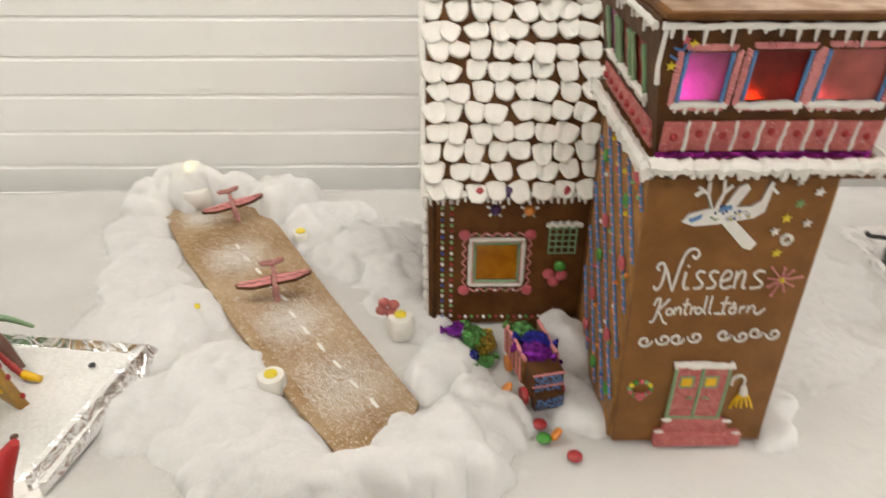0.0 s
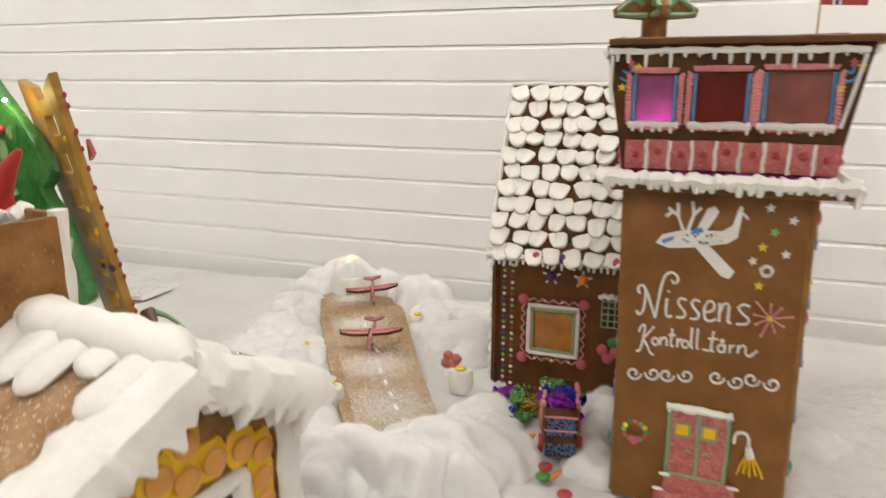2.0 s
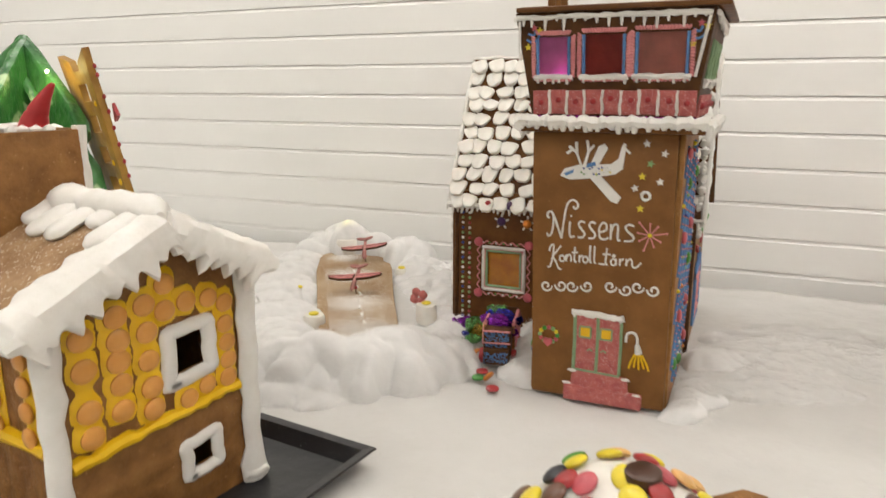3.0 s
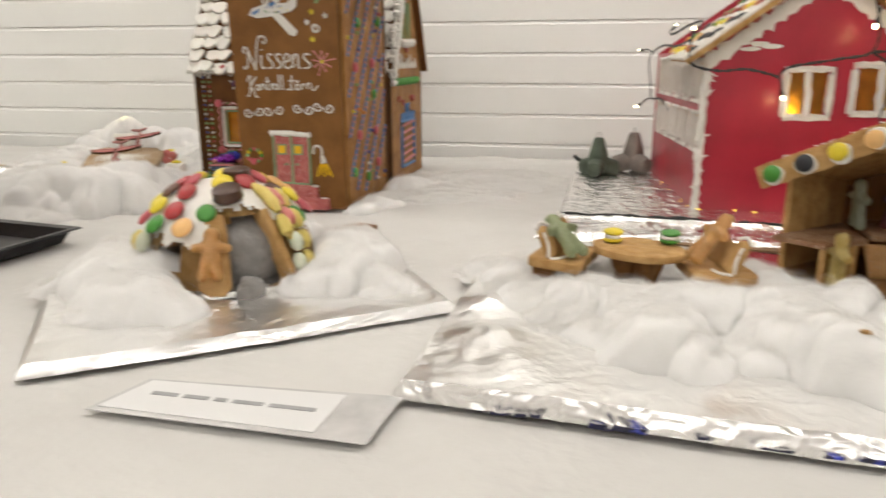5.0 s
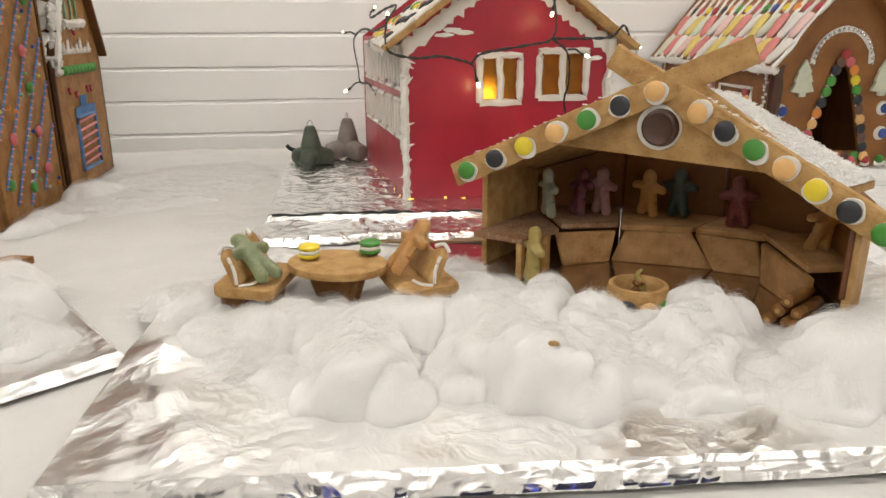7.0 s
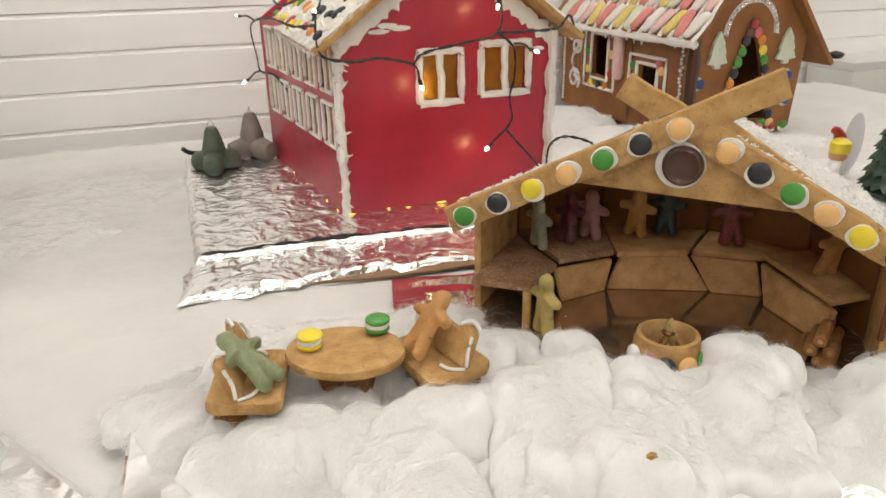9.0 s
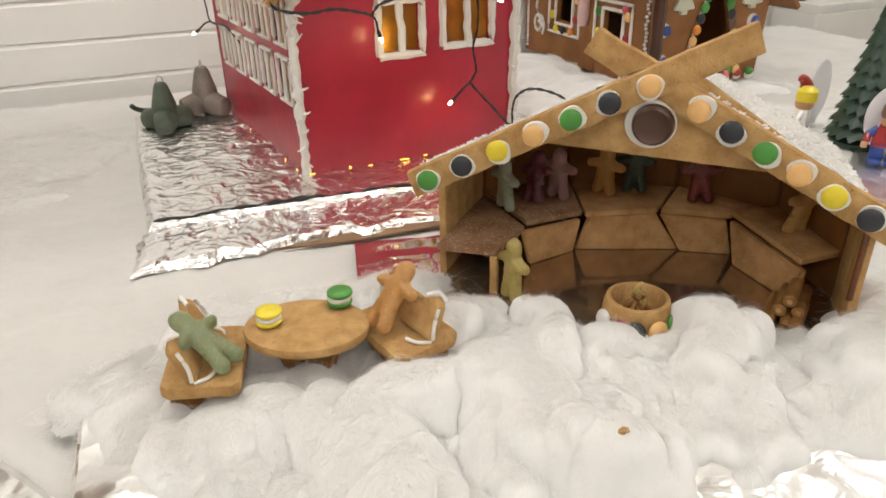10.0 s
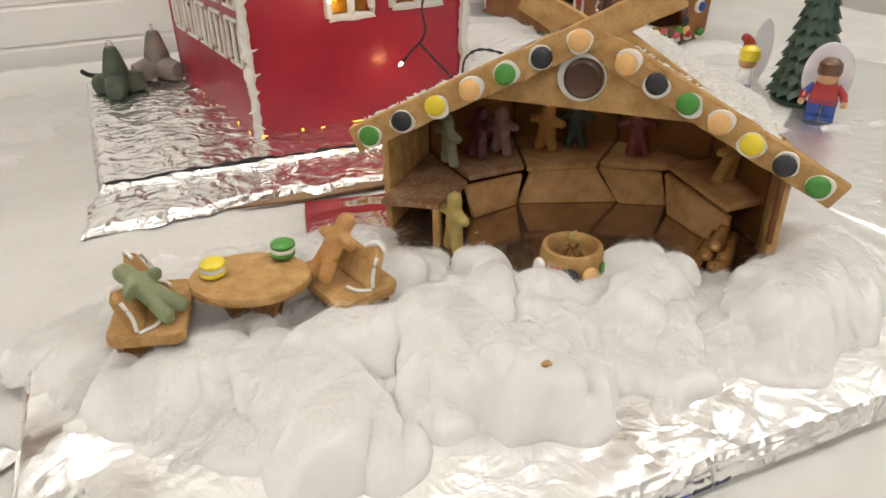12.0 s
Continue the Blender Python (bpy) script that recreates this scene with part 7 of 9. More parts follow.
        for k in range(n + 1):
            f = k / n
            hang = 0.003 + max(h * math.exp(-((f - c) / 0.035) ** 2) for c, h in points)
            rough = lambda q, a=0.0022: a * noise.noise(Vector((f * 5, q * 2.5, s * 4.0))) + 0.4 * a * noise.noise(Vector((f * 13, q * 5.3, s)))
            wide = 0.027 + 0.010 * noise.noise(Vector((f * 9, 3.3, s)))
            line = [(wide, 0.0076), (wide - 0.003, 0.0095 + rough(1)), (wide * 0.6, 0.0110 + rough(2)), (0.008, 0.0122 + rough(3)), (-0.002, 0.0110 + rough(4)), (-0.0095 + rough(5), 0.006), (-0.0115 + rough(6, 0.003), -0.003), (-0.0105 + rough(7, 0.003), -0.010 - hang * 0.35), (-0.0085 + rough(8), -0.011 - hang * 0.75), (-0.0035, -0.011 - hang), (0.002, -0.010 - hang * 0.7), (0.004, -0.006), (0.010, 0.004)]
            taper = min(1.0, 0.35 + 9 * (1 - f))
            rings.append([bm.verts.new(M @ Vector((d.length * f + 0.004 * (f > 0.99), y, z * taper))) for y, z in line])
        for q, w in zip(rings, rings[1:]):
            for k in range(len(q)):
                bm.faces.new((q[k], q[k - 1], w[k - 1], w[k]))
        bm.faces.new(rings[0])
        bm.faces.new(rings[-1][::-1])
        part("barge_icing", bm, ICING, slab, "thick white icing edge with ragged points")
        for k in range(11):
            y = 0.02 + k * 0.026
            ln = rnd.uniform(0.02, 0.044)
            part("icing_drip", tube(B(), [M @ Vector((ln * f, y + 0.004 * f, 0.009 + 0.002 * math.sin(3 * f))) for f in (0, 0.25, 0.5, 0.7, 0.82, 0.91, 0.97, 1.0)], [v * rnd.uniform(0.9, 1.15) for v in (0.0135, 0.0125, 0.0112, 0.0120, 0.0115, 0.0092, 0.0058, 0.001)], 12, flat=0.42, up=M.to_3x3() @ Vector((0, 0, 1))), ICING, slab, "white icing snow dripping from the ridge")
    wv = lambda k, q: noise.noise(Vector((k * 0.33, q * 5.3, 1.7)))
    bm = tube(B(), [(G / 2 + 0.005 * wv(k, 1), -0.024 + (D + 0.046) * k / 44, R + 0.012 + 0.003 * wv(k, 2)) for k in range(45)], [(0.0125 + 0.005 * wv(k, 3)) * min(1, 0.3 + 0.35 * min(k, 44 - k)) for k in range(45)], 14)
    part("ridge_snow", bm, ICING, t)
    # chimney with its icing
    bm = B()
    c = [(0.024, 0.118), (0.094, 0.118), (0.094, 0.18), (0.024, 0.18)]
    for k in range(4):
        p, q = Vector((*c[k], 0)), Vector((*c[(k + 1) % 4], 0))
        al = (q - p).normalized()
        ob = part("chimney_side", panel(B(), [(0, 0.215), ((q - p).length, 0.215), ((q - p).length - 0.003, 0.322), (0.003, 0.322)], 0.005, m=upright(p, al, (al.y, -al.x, 0)), bevel=0.001), BISCUIT_DARK, t)
    bm = B()
    for k in range(4):
        x, y = c[k]
        tube(bm, [(x, y, 0.225 + 0.1 * j / 10) for j in range(11)], 0.0055, 8, wob=0.2)
    for k in range(4):
        if k > 1:
            p, q = Vector((*c[k], 0.322)), Vector((*c[(k + 1) % 4], 0.322))
            tube(bm, [p.lerp(q, j / 8) for j in range(9)], 0.0048, 8, wob=0.2)
    part("chimney_icing", bm, ICING, t, "white icing edges of the chimney")
    # side wall yellow candies
    bm = tube(B(), [(-0.001, 0.01 + 0.25 * k / 12, 0.1) for k in range(13)], 0.006, 8, wob=0.2)
    part("icing_band", bm, YELLOWICE, t)
    for k in range(5):
        col = part("icing_column", tube(B(), [(-0.0005, 0.03 + k * 0.045, 0.1 + 0.08 * j / 6) for j in range(7)], 0.008, 8, flat=0.4, up=(1, 0, 0)), YELLOWICE, t)
        for j in range(4):
            piece("caramel_disc", disc_mesh(), col, face_at((-0.003, 0.03 + k * 0.045, 0.108 + j * 0.02), (-1, 0, 0)))
    # snowman-like icing figure and the doll in the chimney
    base = t.matrix_world
    bm = B()
    for z, r in ((0.010, 0.013), (0.026, 0.0095), (0.038, 0.0065)):
        blob(bm, (0, 0, z), r, 0.12, sub=2)
    sm = solo("icing_snowman", bm, ICING, "small white icing snowman standing on the black tray", "snowman")
    sm.matrix_world = base @ Matrix.Translation((-0.005, -0.024, 0.0))
    bm = B()
    blob(bm, (0, 0, 0.02), (0.019, 0.016, 0.024), 0.1, sub=3)
    tube(bm, smooth_path([(0, 0, 0.050), (0.001, -0.003, 0.064), (0.005, -0.010, 0.080), (0.010, -0.018, 0.094)], 5), [0.0135 - 0.0118 * k / 15 for k in range(16)], 12)
    for s in (-1, 1):
        tube(bm, smooth_path([(s * 0.014, 0, 0.034), (s * 0.022, -0.006, 0.026), (s * 0.020, -0.014, 0.03)], 4), 0.0062, 9)
    santa = solo("santa_doll", bm, mat("red_fondant", (0.42, 0.018, 0.018), (0.34, 0.012, 0.012), 0.5, scale=30, sss=0.1), "red fondant doll with white trim in the chimney", "doll")
    santa.matrix_world = base @ Matrix.Translation((0.086, 0.172, 0.266))
    bm = B()
    for a in range(10):
        blob(bm, (0.0155 * math.cos(a * TAU / 10), 0.0155 * math.sin(a * TAU / 10), 0.053), 0.0062, 0.2, sub=1)
    blob(bm, (0, -0.009, 0.041), (0.014, 0.012, 0.013), 0.2, sub=2)
    blob(bm, (0.009, -0.004, 0.041), (0.012, 0.013, 0.012), 0.2, sub=2)
    trim = solo("doll_trim", bm, ICING, "white fondant hat brim and beard of the doll", "doll trim")
    trim.matrix_world = santa.matrix_world


def disc_mesh():
    if "disc" not in CACHE:
        CACHE["disc"] = mesh_of(lathe(B(), [(0, 0), (0.0072, 0.0), (0.0082, 0.0012), (0.0080, 0.0024), (0.0066, 0.0034), (0.004, 0.0042), (0, 0.0045)], 20), "caramel_disc", mat("caramel", (0.70, 0.34, 0.075), (0.60, 0.27, 0.05), 0.4, scale=50, coat=0.15, sss=0.1))
    return CACHE["disc"]


yellow_house()


# ---- tree and ladder on the foil tray ----
def fir_site():
    foil_board("fir_tray", "shallow foil tray spread with white icing", [(-0.50, 0.715), (-0.098, 0.705), (-0.044, 0.925), (-0.50, 0.985)], 0.008, 0.003, seed=4.0, rim=0.016)
    bm = B()
    n = 30
    rows = [[bm.verts.new((-0.49 + 0.405 * i / n + 0.035 * j / n, 0.725 + 0.2 * j / n + 0.03 * (1 - i / n) * j / n, 0.012 + 0.004 * abs(noise.noise(Vector((i * 0.35, j * 0.35, 2)))))) for j in range(n + 1)] for i in range(n + 1)]
    for i in range(n):
        for j in range(n):
            bm.faces.new((rows[i][j], rows[i + 1][j], rows[i + 1][j + 1], rows[i][j + 1]))
    solo("icing_sheet", bm, COCONUT, "rough white icing and coconut spread in the foil tray", "icing")
    for x, y, m in ((-0.105, 0.89, "black"), (-0.17, 0.80, "black"), (-0.2, 0.865, "yellow"), (-0.14, 0.78, "brown")):
        ob = tagged(new("candy_crumb", ball_mesh(m, 0.0042)), "small dark crumb of candy in the foil tray", "crumb", "crumbs")
        ob.matrix_world = Matrix.Translation((x, y, 0.017)) @ Matrix.Diagonal((1, 1, 0.6, 1))
    # latticed gingerbread tower board, leaning: two uprights with rungs and panels
    t = thing("gingerbread_lattice", "tall leaning gingerbread lattice with yellow icing and red candies", "gingerbread lattice")
    glaze = mat("yellow_glazed_biscuit", (0.43, 0.245, 0.04), (0.26, 0.125, 0.018), 0.5, scale=26, bump=0.6)
    fr, fl = Vector((-0.150, 0.833, 0.010)), Vector((-0.222, 0.864, 0.010))
    hr, hl = Vector((-0.188, 0.760, 0.418)), Vector((-0.300, 0.812, 0.410))
    M = basis(fr, hr - fr, fl - fr)
    if (M.to_3x3() @ Vector((0, 0, 1))).y > 0:
        M = M @ Matrix.Diagonal((1, 1, -1, 1))
    inv = M.inverted()
    plan = [inv @ v for v in (fr, hr, hl, fl)]
    L = plan[1].x

    def across(f, g):
        """A point of the slab: f up it, g from its near edge to its far one."""
        lo, hi = Vector((0, 0, 0)).lerp(plan[1], f), plan[3].lerp(plan[2], f)
        p = lo.lerp(hi, g)
        return (p.x, p.y)
    outer = [across(j / 16, random.uniform(-0.012, 0.012)) for j in range(17)]
    outer += [across(0.96, 0.3), across(0.93, 0.36), across(0.93, 0.58), across(0.97, 0.64)]
    outer += [across(1 - j / 16, 1 + random.uniform(-0.012, 0.012)) for j in range(17)]
    outer += [across(0.05, 0.62), across(0.05, 0.4)]
    holes = [[across(f, 0.24), across(f, 0.56), across(f + 0.062, 0.56), across(f + 0.062, 0.24)] for f in (0.13, 0.245, 0.36, 0.475, 0.59, 0.705, 0.82)]
    slab = part("slab", panel(B(), outer, 0.011, holes, m=M, bevel=0.0012), glaze, t, "yellow-glazed biscuit slab with cut-out squares")
    for j in range(16):
        p = M @ Vector((*across(0.05 + 0.06 * j + random.uniform(-0.02, 0.02), -0.015), 0.001))
        piece("candy_bit", ball_mesh("red", 0.0026), slab, Matrix.Translation(p) @ Matrix.Diagonal((1, 1, 1.5, 1)))
    for j in (0, 2, 3, 6, 7, 10):
        part("icing_dab", blob(B(), M @ Vector((*across(0.09 + 0.072 * j, 0.10 + 0.04 * (j % 2)), 0.011)), (0.003, 0.0035, 0.0055), 0.4, sub=1), YELLOWICE, slab)
    band = [M @ Vector((*across(0.40 + 0.006 * math.sin(k), -0.03 + 0.05 * k), 0.0115)) for k in range(8)]
    part("licorice_band", tube(B(), band, 0.0032, 7, wob=0.2), CHOC, slab, "dark licorice band")
    for f, g in ((0.80, -0.05), (0.2, 0.5)):
        part("candy_shard", panel(B(), [(0, 0), (0.03, 0.004), (0.012, 0.016)], 0.005, m=M @ Matrix.Translation((*across(f, g), -0.01)) @ Matrix.Rotation(2.6, 4, "Z")), C["red"], slab)
    # brown fondant root, red rope and yellow tip at the foot, a green leaf behind
    for name, pts, r0, r1, m, lb in (
        ("fondant_root", [(-0.222, 0.90, 0.075), (-0.212, 0.895, 0.064), (-0.195, 0.888, 0.044), (-0.178, 0.878, 0.022)], 0.011, 0.006, C["brown"], "brown fondant root"),
        ("sugar_rope", [(-0.205, 0.886, 0.05), (-0.19, 0.878, 0.034), (-0.176, 0.872, 0.022), (-0.168, 0.868, 0.017)], 0.0045, 0.004, C["red"], "dark red sugar rope"),
        ("sugar_tip", [(-0.172, 0.870, 0.022), (-0.163, 0.868, 0.020), (-0.152, 0.866, 0.018)], 0.0055, 0.0042, YELLOWICE, "yellow sugar tip"),
        ("icing_leaf", [(-0.225, 0.905, 0.075), (-0.20, 0.915, 0.066), (-0.175, 0.92, 0.05)], 0.006, 0.002, SPRIG, "green icing leaf")):
        line = smooth_path(pts, 5)
        part(name, tube(B(), line, [r0 + (r1 - r0) * k / (len(line) - 1) for k in range(len(line))], 9, wob=0.08), m, t, lb)
    # fir: three green glazed wings round a stem
    base = Vector((-0.362, 0.79, 0.012))
    f = thing("gingerbread_fir_tree", "large fir tree of green-glazed gingerbread wings with red candies", "gingerbread tree", base)
    outline = [(0, 0), (0.150, 0.0), (0.155, 0.02), (0.128, 0.075), (0.135, 0.11), (0.172, 0.115), (0.184, 0.128), (0.17, 0.165), (0.144, 0.23), (0.118, 0.262), (0.13, 0.272), (0.136, 0.284), (0.118, 0.312), (0.09, 0.345), (0.062, 0.37), (0.03, 0.402), (0.0, 0.43)]
    for ang in (-6, 178, 236, 292):
        M = pose(0, 0, 0, 90, 0, ang)
        bm = B()
        panel(bm, outline, 0.02, m=M @ Matrix.Translation((0, 0, -0.010)), bevel=0.006)
        bmesh.ops.triangulate(bm, faces=bm.faces[:])
        bmesh.ops.subdivide_edges(bm, edges=[e for e in bm.edges if e.calc_length() > 0.02], cuts=2)
        for v in bm.verts:
            v.co += Vector((0, 0, 0)) + M.to_3x3() @ Vector((0, 0, 0.004 * noise.noise(v.co * 45)))
        wing = part("wing", bm, TREEGREEN, f, "green-glazed wing")
        for k in range(5):
            bm = B()
            r, z = 0.035 + 0.024 * k, 0.345 - 0.07 * k
            tube(bm, smooth_path([M @ Vector((r * 0.3, z + 0.02, 0.011)), M @ Vector((r * 0.8, z, 0.013)), M @ Vector((r * 1.2, z - 0.026, 0.011))], 4), 0.012, 8, flat=0.5, wob=0.15)
            part("icing_branch", bm, TREEGREEN, wing)
        for r, z in ((0.065, 0.345), (0.14, 0.21), (0.14, 0.07)):
            piece("candy_ball", ball_mesh("red", 0.0068), wing, Matrix.Translation(M @ Vector((r * 0.85, z - 0.01, 0.013))))
    for k in range(9):
        a, z = k * 2.0, 0.36 - 0.028 * k
        r = 0.02 + 0.012 * k
        part("led", blob(B(), (r * math.cos(a) * 0.8, r * math.sin(a) * 0.8, z), 0.0028, sub=1), WHITELED, f, "tiny warm lamp")
    ld = bpy.data.lights.new("fir_led_light", "POINT")
    ld.energy, ld.color, ld.shadow_soft_size = 0.13, (1.0, 0.84, 0.3), 0.005
    lo = new("fir_led_light", ld)
    lo.parent = f
    lo.location = (0.085, -0.032, 0.372)
    part("led", blob(B(), (0.085, -0.032, 0.372), 0.003, sub=1), WHITELED, f, "tiny warm lamp")


fir_site()
foil_board("foil_sheet", "flat sheet of aluminium foil on the cloth", [(-0.75, 1.12), (-0.46, 1.13), (-0.46, 1.23), (-0.75, 1.28)], 0.004, 0.006, seed=6.0)


# ---- tent on its foil board ----
def tent_site():
    foil_board("tent_board", "small board wrapped in crumpled aluminium foil", [(0.603, 0.219), (0.857, 0.408), (0.722, 0.602), (0.468, 0.413)], 0.0065, 0.004, seed=2.0, res=0.0035, skin=TAUTFOIL)
    t = thing("gingerbread_igloo", "domed gingerbread igloo covered in chocolate drops, icing and jelly sweets", "gingerbread house", (0.636, 0.445, 0.016), 0)
    t.matrix_world = Matrix.Translation((0.636, 0.445, 0.016)) @ Matrix.Scale(1.12, 4)
    R, H = 0.070, 0.074
    DOOR, WIN = -0.80, -1.88

    def prof(z):
        return R * math.sqrt(max(0, 1 - (z / H) ** 2.0)) ** 0.9

    def inside(a, z):
        q = (a - DOOR + math.pi) % TAU - math.pi
        if -0.40 + 0.16 * z / 0.055 < q < 0.46 - 0.20 * z / 0.055 and z < 0.054:
            return True
        q = (a - WIN + math.pi) % TAU - math.pi
        return abs(q) < 0.20 and 0.014 < z < 0.036
    bm = B()
    nu, nv = 110, 32
    rows = []
    for j in range(nv + 1):
        z = H * j / nv
        rows.append([bm.verts.new((prof(z) * math.cos(TAU * i / nu), prof(z) * math.sin(TAU * i / nu), z)) for i in range(nu)])
    for j in range(nv):
        for i in range(nu):
            if not inside(TAU * (i + 0.5) / nu, H * (j + 0.5) / nv):
                bm.faces.new((rows[j][i], rows[j][(i + 1) % nu], rows[j + 1][(i + 1) % nu], rows[j + 1][i]))
    bmesh.ops.solidify(bm, geom=bm.faces[:], thickness=0.006)
    shell = part("shell", bm, BISCUIT, t)
    # icing coat with a dripping hem, open over the door
    bm = B()
    rnd = random.Random(21)
    rows = []
    for j in range(nv + 1):
        z = H * j / nv
        off = 0.0025 + 0.0015 * noise.noise(Vector((j * 0.4, 1, 5)))
        rows.append([bm.verts.new(((prof(z) + off) * math.cos(TAU * i / nu), (prof(z) + off) * math.sin(TAU * i / nu), z + 0.002)) for i in range(nu)])
    for j in range(nv):
        for i in range(nu):
            a, z = TAU * (i + 0.5) / nu, H * (j + 0.5) / nv
            hem = 0.034 + 0.018 * noise.noise(Vector((i * 0.33, 3, 1)))
            q = (a - DOOR + math.pi) % TAU - math.pi
            if abs(q) < 0.5:
                hem = max(hem, 0.057 + 0.006 * noise.noise(Vector((i * 0.9, 8, 1))) - 0.05 * max(0, q - 0.16))
            if z > hem:
                bm.faces.new((rows[j][i], rows[j][(i + 1) % nu], rows[j + 1][(i + 1) % nu], rows[j + 1][i]))
    part("icing_cap", bm, ICING, shell, "white icing coat")
    names = ["pink", "yellow", "red", "peach", "black", "brown", "brown", "green", "pink", "yellow"]
    k = 0
    for zf, n in ((0.60, 12), (0.76, 12), (0.88, 10), (0.955, 8), (0.99, 5)):
        for i in range(n):
            a = TAU * (i + 0.5 * (k % 2)) / n + rnd.uniform(-0.08, 0.08)
            q = (a - DOOR + math.pi) % TAU - math.pi
            if rnd.random() < 0.22 or (abs(q) < 0.62 and zf < 0.93) or (abs(q + 0.5) < 0.3 and zf < 0.75):
                continue
            z = H * zf + rnd.uniform(-0.002, 0.002)
            r = prof(z) + 0.0045
            piece("chocolate_drop", lens_mesh(rnd.choice(names), 0.0088, 0.0062), shell, face_at((r * math.cos(a), r * math.sin(a), z + 0.002), (math.cos(a), math.sin(a), 0.3 + zf * 1.2)))
        k += 1
    z = 0.056
    piece("chocolate_drop", lens_mesh("green", 0.0078, 0.006), shell, face_at(((prof(z) + 0.004) * math.cos(-1.36), (prof(z) + 0.004) * math.sin(-1.36), z), (math.cos(-1.36), math.sin(-1.36), 0.9)))
    for (x, y, z) in ((0.022, -0.036, 0.066), (0.012, -0.002, 0.075)):
        part("chocolate_cup", lathe(B(), [(0, 0), (0.0105, 0), (0.0118, 0.0015), (0.0112, 0.009), (0.0095, 0.0102), (0, 0.0098)], 22, m=Matrix.Translation((x, y, z)) @ Matrix.Rotation(0.3 if y < -0.03 else 0.06, 4, "X")), CHOC, shell, "round filled chocolate")
    # jelly slugs laid down the far edge of the door, and at the window
    for a0, cc, z0, z1 in ((-0.36, "yellow", 0.030, 0.072), (-0.30, "white", 0.004, 0.036), (-0.16, "yellow", 0.004, 0.068), (-0.24, "rose", 0.040, 0.068), (-2.25, "white", 0.004, 0.040), (-2.42, "yellow", 0.004, 0.038), (-2.6, "white", 0.004, 0.036)):
        n = max(2, int((z1 - z0) / 0.015))
        for j in range(n):
            lo, hi = z0 + (z1 - z0) * j / n, z0 + (z1 - z0) * (j + 0.9) / n
            pts = [Vector(((prof(min(q, H - 0.001)) + 0.0065) * math.cos(a0 + 0.02 * j), (prof(min(q, H - 0.001)) + 0.0065) * math.sin(a0 + 0.02 * j), q + 0.003)) for q in (lo, lo * 0.7 + hi * 0.3, lo * 0.3 + hi * 0.7, hi)]
            part("jelly_sweet", tube(B(), pts, [0.0028, 0.0056, 0.0056, 0.0028], 9), FOAM[cc], shell)
    bm = B()
    blob(bm, (0.012, -0.014, 0.02), (0.042, 0.04, 0.036), 0.12, sub=4)
    blob(bm, (0.042, -0.05, -0.004), (0.012, 0.012, 0.012), 0.3, sub=3)
    part("smoke_wool", bm, mat("grey_wool", (0.26, 0.25, 0.24), (0.16, 0.15, 0.14), 1.0, scale=60, bump=0.8, sheen=0.3), t, "grey cotton wool filling the doorway")
    # door post with a jelly figure leaning on it, and the slanting jamb across
    foot = Vector((R * 0.98 * math.cos(-1.26), R * 0.98 * math.sin(-1.26), -0.002))
    part("door_post", panel(B(), [(-0.011, 0.002), (-0.004, -0.003), (0.008, -0.003), (0.013, 0.003), (0.012, 0.02), (0.007, 0.06), (-0.006, 0.06), (-0.011, 0.02)], 0.007, m=Matrix.Translation(foot) @ pose(0, 0, 0, 70, 0, 18), bevel=0.0015), BISCUIT, t)
    jelly((0.0245, -0.078, 0.011), 15, "orange", t.matrix_world, 0, 0.98, pose(0, 0, 0, -24, 0, 15))
    lo, hi = Vector((R * 1.02 * math.cos(-0.36), R * 1.02 * math.sin(-0.36), 0.0)), Vector((prof(0.054) * math.cos(-0.52), prof(0.054) * math.sin(-0.52), 0.056))
    jm = basis(lo, hi - lo, (math.cos(-0.45), math.sin(-0.45), 0))
    part("door_jamb", panel(B(), [(0, -0.010), ((hi - lo).length, -0.009), ((hi - lo).length, 0.006), (0, 0.008)], 0.006, m=jm @ Matrix.Translation((0, 0, -0.004)), bevel=0.0015), BISCUIT, t)
    bm = lathe(B(), [(0.071, 0.0), (0.07, 0.004), (0.066, 0.0055), (0, 0.006)], 40, m=Matrix.Translation((0, 0, -0.0062)))
    for v in bm.verts:
        v.co += Vector((0.003, 0.003, 0.0012)) * noise.noise(v.co * 90)
    part("foil_pad", bm, FOIL, t, "crumpled foil pad under the igloo", smooth=False)
    wool("cotton_wool_snow", "fluffy cotton wool round the igloo", [(0.60, 0.345, 0.034, 0.045, 0.042), (0.56, 0.38, 0.046, 0.05, 0.052), (0.63, 0.33, 0.024, 0.036, 0.03), (0.535, 0.43, 0.036, 0.045, 0.055), (0.60, 0.312, 0.016, 0.036, 0.022), (0.525, 0.385, 0.024, 0.035, 0.04), (0.748, 0.445, 0.040, 0.036, 0.04), (0.79, 0.44, 0.026, 0.036, 0.028), (0.745, 0.485, 0.043, 0.05, 0.045), (0.72, 0.415, 0.020, 0.022, 0.024), (0.715, 0.53, 0.034, 0.05, 0.04), (0.64, 0.545, 0.03, 0.07, 0.035), (0.565, 0.49, 0.03, 0.05, 0.045)], seed=8, floor=0.01, dense=360000, flow=2.6)
    bm = panel(B(), [(0, 0), (0.03, -0.008), (0.048, 0.002), (0.03, 0.01)], 0.008, m=pose(0.69, 0.575, 0.019, 12, 0, 20), bevel=0.001)
    solo("biscuit_shard", bm, BISCUIT_DARK, "broken brown biscuit shard on the foil corner", "biscuit")


tent_site()


